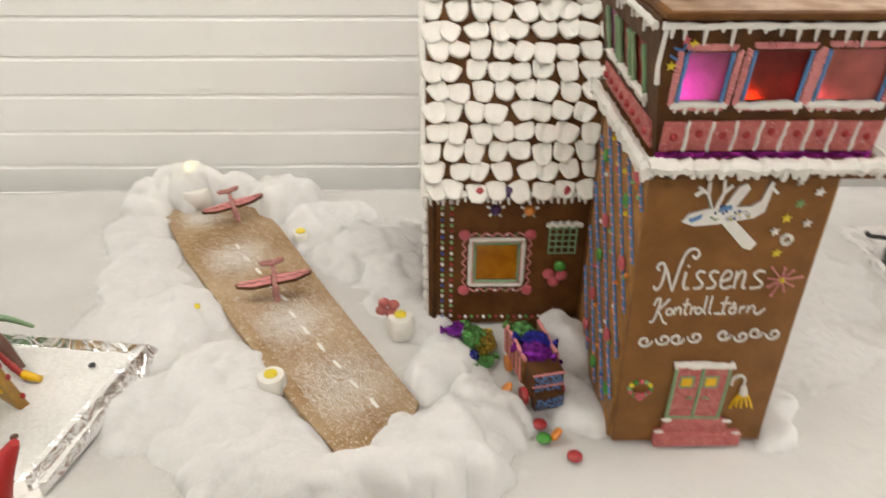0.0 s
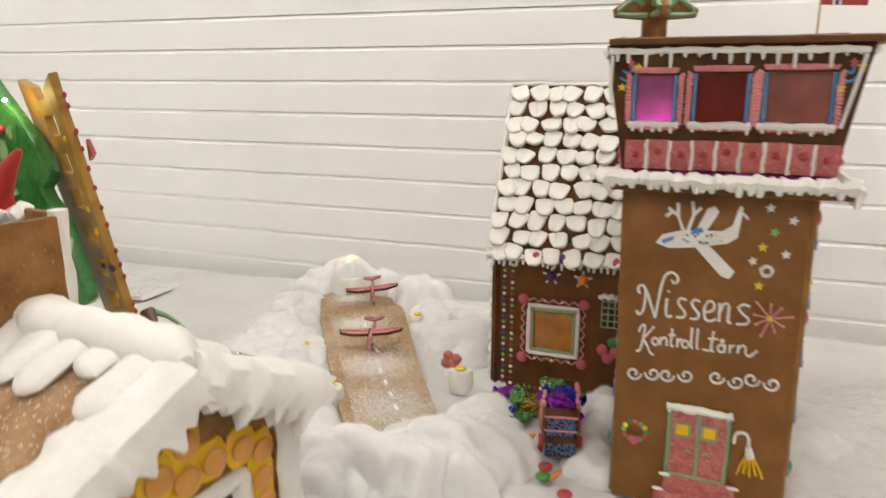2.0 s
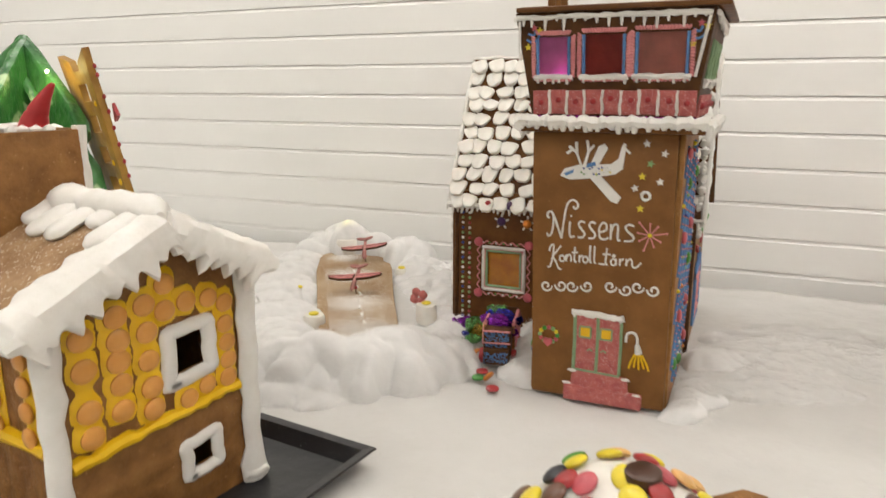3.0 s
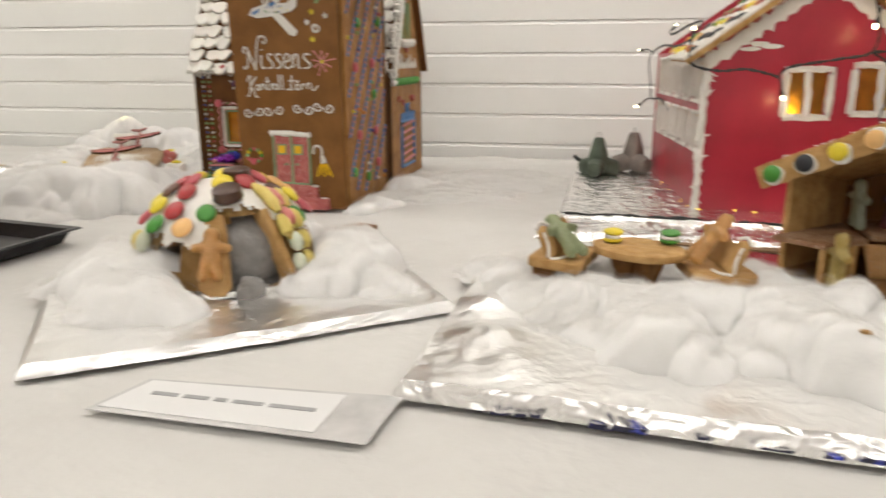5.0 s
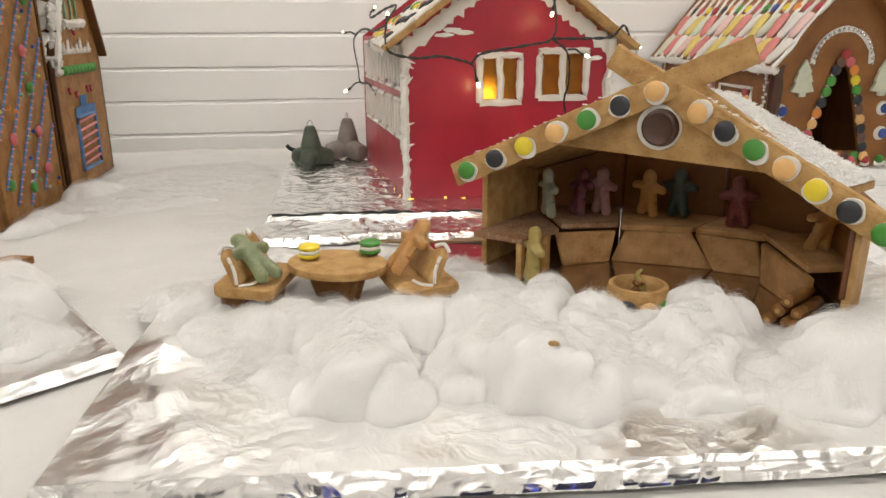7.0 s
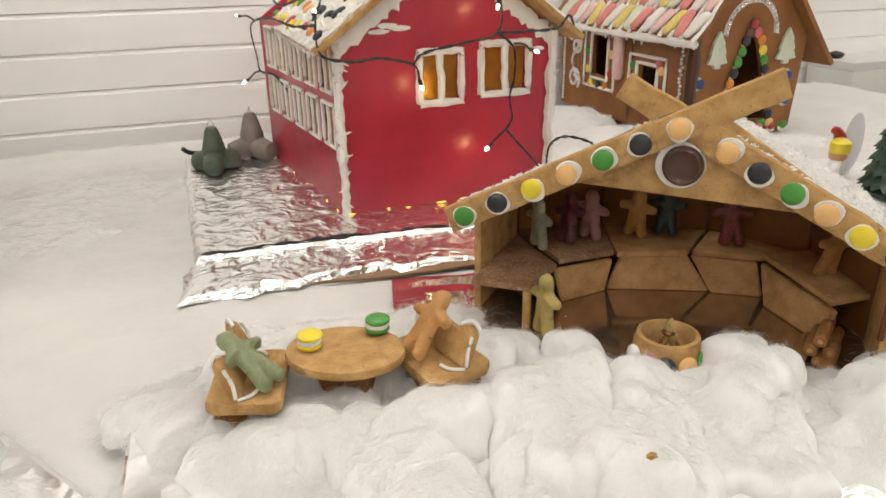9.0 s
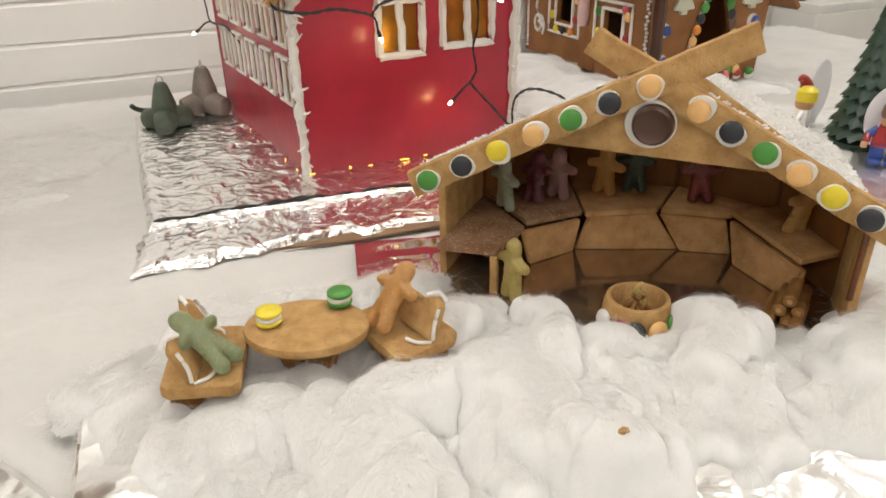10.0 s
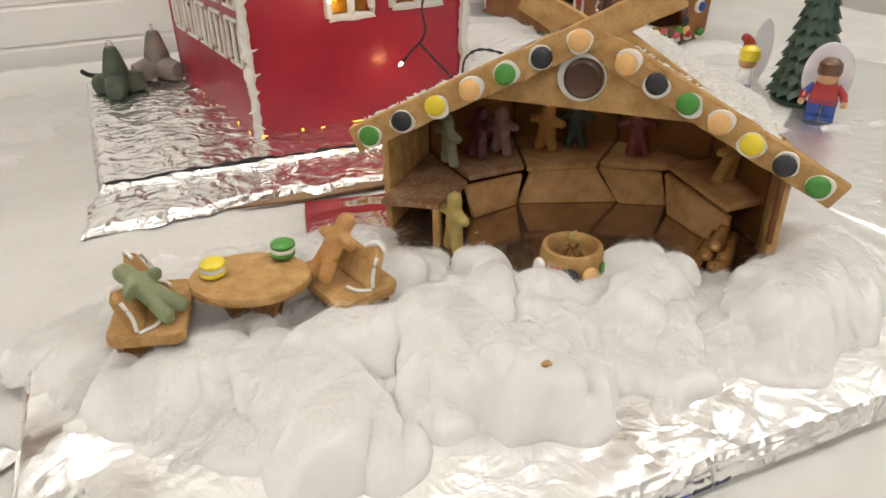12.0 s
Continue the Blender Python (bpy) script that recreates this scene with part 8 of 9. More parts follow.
def name_card():
    t = thing("name_card", "white paper strip in a clear sleeve lying on the cloth", "paper card")
    q = [(0.676, 0.186), (0.858, 0.183), (0.862, 0.243), (0.690, 0.232)]
    part("sleeve", panel(B(), q, 0.0006, m=Matrix.Translation((0, 0, 0.0012))), CLEAR, t, "clear plastic sleeve")
    part("paper", panel(B(), [(0.682, 0.19), (0.825, 0.188), (0.828, 0.236), (0.694, 0.229)], 0.0006, m=Matrix.Translation((0, 0, 0.002))), PAPER, t)
    x = 0.705
    rnd = random.Random(9)
    for w in (0.018, 0.017, 0.008, 0.02, 0.03):
        part("print_bar", box(B(), (x + w / 2, 0.2125, 0.0028), (w, 0.0042, 0.0004)), INK, t, "grey printed bar")
        x += w + 0.0045


name_card()


# ---- red house ----
def red_house():
    for name, label, q, th, cr, sd in (("red_house_board", "cardboard wrapped in crinkled aluminium foil under the red house", [(0.93, 0.772), (1.44, 0.725), (1.44, 1.20), (0.935, 1.21)], 0.008, 0.005, 3.0),):
        foil_board(name, label, q, th, cr, seed=sd)
    foil_board("foil_strip", "loose crumpled strip of aluminium foil", [(0.912, 0.682), (1.04, 0.685), (1.045, 0.762), (0.925, 0.762)], 0.004, 0.006, seed=5.0, res=0.004, ragged=0.012)
    foil_board("foil_strip", "loose crumpled strip of aluminium foil", [(1.04, 0.69), (1.215, 0.668), (1.225, 0.742), (1.045, 0.764)], 0.005, 0.0055, seed=7.0, res=0.004, ragged=0.014)
    # dark gap between the foil sheets, laid in as an uneven black strand
    gap_rnd = random.Random(17)
    gap = [Vector((0.93, 0.770)).lerp(Vector((1.06, 0.766)), k / 14) for k in range(14)] + [Vector((1.06, 0.766)).lerp(Vector((1.225, 0.747)), k / 18) for k in range(19)]
    bm = tube(B(), [(p.x, p.y + gap_rnd.uniform(-0.002, 0.002), 0.0115 + gap_rnd.uniform(-0.0012, 0.0012)) for p in gap], [gap_rnd.uniform(0.0005, 0.0029) for p in gap], 7)
    solo("black_strand", bm, WIRE, "uneven black strand drawing the dark gap between the foil sheets", "cable")
    bm = panel(B(), [(1.03, 0.676), (1.10, 0.662), (1.22, 0.655), (1.22, 0.672), (1.10, 0.678)], 0.0022, m=Matrix.Translation((0, 0, 0.001)))
    solo("cardboard_edge", bm, CARD, "torn brown corrugated cardboard edge", "cardboard")
    bm = B()
    n = 16
    rows = [[bm.verts.new((1.08 + 0.11 * i / n + 0.02 * j / n, 0.575 + 0.075 * j / n - 0.03 * i / n, 0.006 + 0.0016 * noise.noise(Vector((i * 0.3, j * 0.3, 7))))) for j in range(n + 1)] for i in range(n + 1)]
    for i in range(n):
        for j in range(n):
            bm.faces.new((rows[i][j], rows[i + 1][j], rows[i + 1][j + 1], rows[i][j + 1]))
    solo("foil_scrap", bm, SMOOTHFOIL, "smooth glossy scrap of aluminium foil mirroring the red house", "foil")
    o = Vector((1.102, 0.839, 0.008))
    W, dv = 0.266, Vector((-0.040, 0.33, 0))
    t = thing("red_glazed_house", "crimson-glazed gingerbread house with white icing windows and candy roof", "gingerbread house", o)
    E, R = 0.205, 0.302
    S = upright((0, 0, 0), (1, 0, 0), (0, -1, 0))
    wins = [(0.0925, 0.1235, 0.1505, 0.1865), (0.170, 0.1285, 0.2385, 0.1915)]
    holes = [[(x0 + 0.008, y0 + 0.006), (x1 - 0.008, y0 + 0.006), (x1 - 0.008, y1 - 0.006), (x0 + 0.008, y1 - 0.006)] for x0, y0, x1, y1 in wins]
    front = part("front_gable", panel(B(), [(0, 0), (W, 0), (W, E), (W / 2, R), (0, E)], 0.008, holes, m=S @ Matrix.Translation((0, 0, -0.008))), REDPAINT, t)
    part("back_gable", panel(B(), [(0, 0), (W, 0), (W, E), (W / 2, R), (0, E)], 0.008, m=S @ Matrix.Translation((dv.x, 0, -dv.y))), REDPAINT, t)
    Dl = dv.length
    SW = upright((0, 0, 0), dv, (-dv.y, dv.x, 0))
    rowsw = ((0.078, 0.128), (0.142, 0.196))
    sh = []
    for y0, y1 in rowsw:
        for k in range(5):
            x0 = 0.018 + k * 0.060
            sh.append([(x0, y0), (x0 + 0.042, y0), (x0 + 0.042, y1), (x0, y1)])
    west = part("west_wall", panel(B(), [(0.008, 0), (Dl, 0), (Dl, E), (0.008, E)], 0.008, sh, m=SW @ Matrix.Translation((0, 0, -0.008))), REDPAINT, t)
    part("east_wall", panel(B(), [(0, 0), (Dl, 0), (Dl, E), (0, E)], 0.008, m=upright((W, 0, 0), dv, (dv.y, -dv.x, 0)) @ Matrix.Translation((0, 0, -0.008))), REDPAINT, t)
    rnd = random.Random(13)
    for (x0, y0, x1, y1), h in zip(wins, holes):
        pane = part("window", panel(B(), h, 0.002, m=S @ Matrix.Translation((0, 0, -0.006))), AMBER, t, "amber sugar window with white icing frame")
        bm = B()
        piped_frame(bm, S, x0 + 0.003, y0 + 0.002, x1 - 0.003, y1 - 0.002, 0.0048, z=0.001, wob=0.18)
        part("window_frame", bm, ICING, pane)
        for xm in ((x0 + x1) / 2,):
            part("window_bar", tube(B(), on(S, [(xm + rnd.uniform(-0.002, 0.002), y0 + (y1 - y0) * k / 6) for k in range(7)], 0.001), 0.0046, 8, wob=0.12), ICING, pane)
    for h in sh:
        (x0, y0), (x1, y1) = h[0], h[2]
        pane = part("window", panel(B(), h, 0.002, m=SW @ Matrix.Translation((0, 0, -0.006))), AMBER, t, "amber sugar window with white icing bars")
        bm = B()
        piped_frame(bm, SW, x0, y0, x1, y1, 0.0026, z=0.001, wob=0.18)
        part("window_frame", bm, ICING, pane)
        for k in (1,):
            x = x0 + (x1 - x0) * k / 2
            part("window_bar", tube(B(), on(SW, [(x + rnd.uniform(-0.001, 0.001), y0 + (y1 - y0) * j / 5) for j in range(6)], 0.001), 0.0028, 7, wob=0.15), ICING, pane)
    # smeared corner icing
    for x, v in ((0.0, Vector((0, 0, 0))), (W, Vector((0, 0, 0)))):
        bm = B()
        tube(bm, [(x + rnd.uniform(-0.002, 0.002), -0.002 + rnd.uniform(-0.001, 0.001), E * k / 26) for k in range(27)], [0.0058 + rnd.uniform(-0.002, 0.0022) for _ in range(27)], 7)
        for _ in range(26):
            z = rnd.uniform(0.01, E)
            p = Vector((x, -0.005, z))
            q = p + Vector((rnd.uniform(-0.010, 0.012), -0.003, rnd.uniform(-0.006, 0.010)))
            tube(bm, [p, p.lerp(q, 0.5) + Vector((0, -0.0015, 0)), q], [0.0022, 0.0015, 0.0006], 5)
        part("corner_icing", bm, ICING, t, "rough white icing along the corner")
    for s in (-1, 1):
        pts = [Vector((W / 2 + s * W / 2 * k / 30, -0.001, R - (R - E) * k / 30 - 0.012 + 0.003 * noise.noise(Vector((k * 0.8, s, 0))))) for k in range(31)]
        part("gable_icing", tube(B(), pts, [0.009 + 0.008 * noise.noise(Vector((k * 0.9, s * 5, 3))) for k in range(31)], 8, flat=0.22, up=(0, 1, 0)), ICING, t, "smeared white icing under the roof edge")
    for cx, cz in ((0.06, 0.215), (0.075, 0.212), (0.05, 0.209), (0.243, 0.18)):
        part("icing_smear", blob(B(), (cx, -0.001, cz), (0.012, 0.0016, 0.003), 0.6, sub=2), ICING, t)
    # roof
    ov = 0.026
    for s in (-1, 1):
        ridge = Vector((W / 2, -0.03, R + 0.004))
        eave = Vector((W / 2 + s * (W / 2 + ov), -0.03, R + 0.004 - (R - E) / (W / 2) * (W / 2 + ov)))
        d = eave - ridge
        M = basis(ridge, d, (0, 1, 0))
        if (M.to_3x3() @ Vector((0, 0, 1))).z < 0:
            M = M @ Matrix.Diagonal((1, 1, -1, 1))
        slab = part("roof_slope", panel(B(), [(0, 0), (d.length, 0), (d.length, Dl + 0.05), (0, Dl + 0.05)], 0.007, m=M @ Matrix.Shear("XZ", 4, (0, 0)), bevel=0.001), BISCUIT, t)
        for k in range(26):
            y = 0.01 + (Dl + 0.03) * k / 25
            pts = [M @ Vector((d.length * j / 12, y + 0.004 * math.sin(j * 1.7 + k), 0.0085)) for j in range(13)]
            part("icing_line", tube(B(), pts, 0.0032, 6, wob=0.3), ICING, slab, "white icing line")
        for k in range(9):
            x = d.length * (k + 0.5) / 9
            part("icing_line", tube(B(), [M @ Vector((x + 0.004 * math.sin(j), 0.006 + (Dl + 0.04) * j / 20, 0.009)) for j in range(21)], 0.0028, 6, wob=0.3), ICING, slab, "white icing line")
        for k in range(14):
            p = M @ Vector((d.length, 0.01 + k * 0.024, 0.004))
            part("icing_drip", tube(B(), [p, p + Vector((0, 0, -rnd.uniform(0.004, 0.012)))], [0.004, 0.0015], 6), ICING, slab)
        for k in range(54):
            u, v = d.length * ((k % 6) + 0.5 + rnd.uniform(-0.15, 0.15)) / 6, 0.018 + (Dl + 0.01) * ((k // 6) + rnd.uniform(0.2, 0.8)) / 9
            cc = rnd.choice(["green", "yellow", "peach", "red", "black", "orange"])
            piece("candy_oval", oval_mesh(cc), slab, M @ Matrix.Translation((u, v, 0.009)) @ Matrix.Rotation(rnd.uniform(0, 3), 4, "Z"))
    # light strings inside the base and over the front
    chain = [(0.003, -0.006, 0.003), (0.0035, -0.006, 0.006), (0.05, -0.006, 0.002), (0.075, -0.006, 0.004), (0.118, -0.006, 0.007), (0.145, -0.006, 0.003), (0.168, -0.006, 0.005), (0.19, -0.006, 0.002), (0.215, -0.006, 0.007), (0.24, -0.006, 0.004)]
    chain += [(-0.006 + dv.x * f, dv.y * f, 0.003) for f in (0.05, 0.17, 0.34, 0.42, 0.6, 0.78, 0.9)]
    for k, (x, y, w) in enumerate(chain):
        along = (w, 0.0007, 0.0008) if y < 0 else (0.0007, w, 0.0008)
        part("led", blob(B(), (x, y, 0.002 + 0.001 * (k % 3)), along, 0.3, sub=1), YELLOWLED, t, "tiny yellow lamp at the base")
    for x, y, z, e in ((0.13, 0.14, 0.12, 0.16), (0.03, 0.24, 0.15, 0.2)):
        ld = bpy.data.lights.new("house_led_light", "POINT")
        ld.energy, ld.color, ld.shadow_soft_size = e, (1.0, 0.72, 0.3), 0.01
        lo = new("house_led_light", ld)
        lo.parent = t
        lo.location = (x, y, z)
        part("led", blob(B(), (x, y, z - 0.013), 0.0028, sub=1), WHITELED, t, "tiny lamp inside the house")


def oval_mesh(cc):
    key = ("oval", cc)
    if key not in CACHE:
        CACHE[key] = mesh_of(blob(B(), (0, 0, 0.002), (0.0105, 0.006, 0.0042), 0.0, sub=2), "candy_oval", C[cc])
    return CACHE[key]


def led_tip(parent, p, d):
    """A small lamp on a cable: clear bulb in a black socket."""
    p, d = Vector(p), Vector(d).normalized()
    sock = part("socket", tube(B(), [p, p + d * 0.007], 0.0022, 7), WIRE, parent)
    part("bulb", tube(B(), [p + d * 0.006, p + d * 0.010, p + d * 0.0125], [0.0018, 0.0019, 0.0009], 8), WHITELED, sock, "glowing warm white bulb")


def light_string():
    t = thing("string_lights", "black cable with small warm white lamps draped over the red house", "string lights")
    runs = [
        [(1.078, 0.822, 0.229), (1.079, 0.808, 0.200), (1.111, 0.806, 0.191), (1.142, 0.806, 0.193), (1.171, 0.805, 0.187), (1.181, 0.805, 0.183)],
        [(1.181, 0.805, 0.185), (1.194, 0.805, 0.196), (1.247, 0.805, 0.205), (1.279, 0.803, 0.213), (1.282, 0.80, 0.245), (1.262, 0.796, 0.305)],
        [(1.279, 0.803, 0.213), (1.318, 0.80, 0.213), (1.354, 0.80, 0.215), (1.37, 0.802, 0.228), (1.385, 0.815, 0.212), (1.396, 0.83, 0.207)],
        [(1.279, 0.803, 0.213), (1.301, 0.805, 0.195), (1.306, 0.812, 0.16), (1.302, 0.815, 0.138), (1.306, 0.815, 0.112), (1.297, 0.815, 0.098)],
        [(1.297, 0.812, 0.099), (1.318, 0.80, 0.073), (1.345, 0.80, 0.045), (1.347, 0.80, 0.063), (1.352, 0.80, 0.079), (1.371, 0.80, 0.086), (1.403, 0.80, 0.077), (1.431, 0.80, 0.059), (1.45, 0.79, 0.03)],
        [(1.078, 0.822, 0.229), (1.068, 0.90, 0.222), (1.058, 1.0, 0.224), (1.05, 1.10, 0.216), (1.046, 1.15, 0.20), (1.052, 1.165, 0.16), (1.055, 1.165, 0.138), (1.066, 1.10, 0.14), (1.076, 1.05, 0.125), (1.084, 1.04, 0.106)],
        [(1.08, 0.844, 0.232), (1.095, 0.87, 0.252), (1.085, 0.93, 0.25), (1.07, 0.99, 0.24), (1.07, 1.06, 0.243)],
    ]
    for r in runs:
        pts = smooth_path(r, 8)
        for ph in (0, math.pi):
            tw = [p + Vector((0, 0.0011 * math.cos(k * 0.9 + ph), 0.0011 * math.sin(k * 0.9 + ph))) for k, p in enumerate(pts)]
            part("cable", tube(B(), tw, 0.0010, 5), WIRE, t)
    for base, tip in (((1.181, 0.805, 0.183), (1.1855, 0.803, 0.168)), ((1.301, 0.804, 0.200), (1.312, 0.785, 0.195)), ((1.297, 0.815, 0.098), (1.279, 0.813, 0.084)), ((1.393, 0.825, 0.208), (1.403, 0.835, 0.204)), ((1.281, 0.80, 0.262), (1.278, 0.797, 0.250)),
                      ((1.078, 0.822, 0.222), (1.080, 0.83, 0.234)), ((1.055, 1.165, 0.138), (1.038, 1.164, 0.128)), ((1.048, 1.12, 0.215), (1.034, 1.15, 0.218)), ((1.07, 1.06, 0.243), (1.075, 1.07, 0.25))):
        b, e = Vector(base), Vector(tip)
        if tip[1] < 0.82 and (tip[2] < 0.17 or 0.24 < tip[2] < 0.26):
            ld = bpy.data.lights.new("string_led_light", "POINT")
            ld.energy, ld.color, ld.shadow_soft_size = 0.02, (1.0, 0.6, 0.25), 0.004
            lo = new("string_led_light", ld)
            lo.parent = t
            lo.location = e + (e - b).normalized() * 0.018 + Vector((0, -0.002, 0))
        part("cable", tube(B(), smooth_path([b, b.lerp(e, 0.5) + Vector((0, -0.003, 0.003)), e], 4), 0.0013, 5), WIRE, t)
        led_tip(t, e, e - b)


red_house()
light_string()


def tetrapod(at, turn, m, label, size):
    t = thing("clay_tetrapod", label, "clay ornament", at, turn, group="clay ornaments")
    bm = B()
    for k in range(3):
        a = TAU * k / 3
        tube(bm, [(0, 0, 0.026), (0.022 * math.cos(a), 0.022 * math.sin(a), 0.018), (0.043 * math.cos(a), 0.043 * math.sin(a), 0.0145), (0.047 * math.cos(a), 0.047 * math.sin(a), 0.0145)], [0.021, 0.0205, 0.0175, 0.013], 12)
    tube(bm, [(0, 0, 0.02), (0, 0, 0.045), (0, 0, 0.078), (0, 0, 0.084)], [0.024, 0.0215, 0.0125, 0.009], 14)
    part("body", bm, m, t)
    t.matrix_world = t.matrix_world @ Matrix.Scale(size, 4)
    part("loop", tube(B(), [(0.006 * math.cos(a), 0, 0.086 + 0.010 * math.sin(a)) for a in [math.pi * k / 8 - 0.2 for k in range(10)]], 0.0010, 6), STEEL, t, "bent wire hanging loop")


tetrapod((0.970, 1.094, 0.012), 20, CLAYGREEN, "mossy green clay tetrapod ornament with a wire loop on foil", 0.75)
tetrapod((1.030, 1.150, 0.012), 70, CLAYGREY, "grey-brown clay tetrapod ornament with a wire loop on foil", 0.8)
bm = tube(B(), smooth_path([(1.0, 1.12, 0.03), (0.965, 1.15, 0.024), (0.938, 1.15, 0.028), (0.928, 1.145, 0.036)]), 0.0035, 7)
solo("rubber_strap", bm, WIRE, "short thick black rubber strap behind the clay ornaments", "strap")


# ---- candy house at the back ----
def candy_house():
    o = Vector((1.690, 0.973, 0.006))
    t = thing("candy_roof_house", "amber gingerbread house roofed with rows of pastel jelly sweets", "gingerbread house", o)
    W, D, E, R = 0.215, 0.40, 0.165, 0.30
    S = upright((0, 0, 0), (1, 0, 0), (0, -1, 0))
    door = [(0.06, 0.028), (0.165, 0.026), (0.15, 0.08), (0.128, 0.15), (0.112, 0.172), (0.1, 0.15), (0.08, 0.09)]
    front = part("front_gable", panel(B(), [(0, 0), (W, 0), (W + 0.012, E), (W / 2, R), (-0.004, E)], 0.008, [door], m=S @ Matrix.Translation((0, 0, -0.008))), CANDYBREAD, t)
    part("back_gable", panel(B(), [(0, 0), (W, 0), (W + 0.012, E), (W / 2, R), (-0.004, E)], 0.008, m=S @ Matrix.Translation((0, 0, -D))), CANDYBREAD, t)
    SW = upright((0, 0, 0), (0, 1, 0), (-1, 0, 0))
    wa, wb = [(0.235, 0.07), (0.285, 0.072), (0.285, 0.145), (0.235, 0.142)], [(0.085, 0.06), (0.135, 0.062), (0.135, 0.108), (0.085, 0.106)]
    west = part("west_wall", panel(B(), [(0.008, 0), (D, 0), (D, E), (0.008, E)], 0.008, [wa, wb], m=SW @ Matrix.Translation((0, 0, -0.008))), CANDYBREAD, t)
    part("east_wall", panel(B(), [(0.008, 0), (D, 0), (D, E), (0.008, E)], 0.008, m=upright((W, 0, 0), (0, 1, 0), (1, 0, 0)) @ Matrix.Translation((0, 0, -0.008))), CANDYBREAD, t)
    rnd = random.Random(17)
    # chocolate corner
    part("corner_edge", tube(B(), [(0.0, -0.003, E * k / 10) for k in range(11)], 0.010, 8, wob=0.15), CHOC, t, "chocolate corner")
    for k in range(26):
        piece("sugar_pearl", ball_mesh("white", 0.0028), west, Matrix.Translation((-0.002, 0.02 + rnd.uniform(-0.003, 0.003), 0.01 + k * 0.006)))
        piece("sugar_pearl", ball_mesh("white", 0.0028), west, Matrix.Translation((-0.003, D - 0.012, 0.01 + k * 0.006)))
    for h in (wa, wb):
        x0, y0, x1, y1 = h[0][0], h[0][1], h[2][0], h[2][1]
        bm = B()
        piped_frame(bm, SW, x0 - 0.004, y0 - 0.004, x1 + 0.004, y1 + 0.004, 0.003, z=0.002)
        piped_frame(bm, SW, x0 - 0.026, y0 - 0.02, x1 + 0.026, y1 + 0.016, 0.0028, z=0.002)
        part("window_frame", bm, ICING, west, "white piped window frame")
        for k, cc in enumerate(("red", "peach", "yellow", "green", "orange", "black", "yellow", "pink")):
            u, v = [(x0 - 0.015, y0 + 0.01), (x0 - 0.015, y0 + 0.045), (x1 + 0.015, y0 + 0.01), (x1 + 0.015, y0 + 0.045), (x0, y0 - 0.014), ((x0 + x1) / 2, y0 - 0.014), (x1, y0 - 0.014), (x0 - 0.008, y1 + 0.008)][k]
            piece("chocolate_drop", lens_mesh(cc, 0.008, 0.006), west, face_at(SW @ Vector((u, v, 0)), (-1, 0, 0)))
    bm = B()
    tube(bm, smooth_path(on(SW, spiral(0.345, 0.12, 0.022, 1.4, start=0.4) , 0.001), 2), 0.003, 6)
    tube(bm, smooth_path(on(SW, spiral(0.35, 0.055, 0.022, 1.4, flip=-1, start=-0.8), 0.001), 2), 0.003, 6)
    tube(bm, smooth_path(on(SW, [(0.325, 0.13), (0.36, 0.09), (0.33, 0.05)], 0.001)), 0.003, 6)
    part("icing_scroll", bm, ICING, west, "white icing scroll")
    part("marshmallow_twist", tube(B(), [SW @ Vector((0.19, 0.075 + 0.09 * k / 8, 0.006)) for k in range(9)], [0.011 if 0 < k < 8 else 0.007 for k in range(9)], 10), FOAM["pinkish"], west, "pink marshmallow twist")
    for u in (0.04, 0.21, 0.3):
        piece("jelly_fir", fir_mesh(), west, face_at(SW @ Vector((u, 0.006, 0)), (-1, 0, 0)) @ Matrix.Rotation(math.pi, 4, "Z") @ Matrix.Scale(0.8, 4))
    # door candies, pearls, firs, buttons
    dn = ["green", "black", "orange", "peach", "pink", "brown", "green", "peach", "black", "brown", "black", "peach", "brown", "black", "green", "yellow", "orange", "pink", "red", "brown", "black", "green"]
    loop = [Vector((*p, 0)) for p in door]
    cen = sum(loop, Vector()) / len(loop)
    loop = [cen + (p - cen) * 1.1 for p in loop]
    per = []
    for a, b in zip(loop, loop[1:] + loop[:1]):
        n = max(1, round((b - a).length / 0.0175))
        per += [a.lerp(b, k / n) for k in range(n)]
    for k, p in enumerate(per):
        piece("chocolate_drop", lens_mesh(dn[k % len(dn)], 0.0083, 0.006), front, face_at(S @ Vector((p.x, p.y, 0.001)), (0, -1, 0)))
    bm = tube(B(), on(S, [(p.x, p.y) for p in per] + [(per[0].x, per[0].y)], 0.0), 0.0032, 6)
    part("door_icing", bm, ICING, front)
    arch = [(0.108 + 0.05 * math.cos(a), 0.165 + 0.052 * math.sin(a)) for a in [math.pi * k / 20 for k in range(21)]]
    part("arch_icing", tube(B(), on(S, arch, 0.001), 0.0045, 7, wob=0.15), ICING, front, "white icing arch")
    for k, p in enumerate(arch):
        piece("silver_pearl", pearl_mesh(), front, Matrix.Translation(S @ Vector((p[0], p[1], 0.0045))))
    for u, v in ((0.045, 0.115), (0.183, 0.115)):
        piece("jelly_fir", fir_mesh(), front, face_at(S @ Vector((u, v, 0)), (0, -1, 0)))
    for u, v in ((0.017, 0.093), (0.018, 0.045), (0.195, 0.095), (0.198, 0.055)):
        part("icing_dab", lathe(B(), [(0, 0), (0.0115, 0), (0.010, 0.003), (0, 0.0035)], 14, m=face_at(S @ Vector((u - 0.002, v, 0)), (0, -1, 0))), ICING, front)
        piece("chocolate_drop", lens_mesh("blue", 0.0082, 0.006), front, face_at(S @ Vector((u, v, 0.002)), (0, -1, 0)))
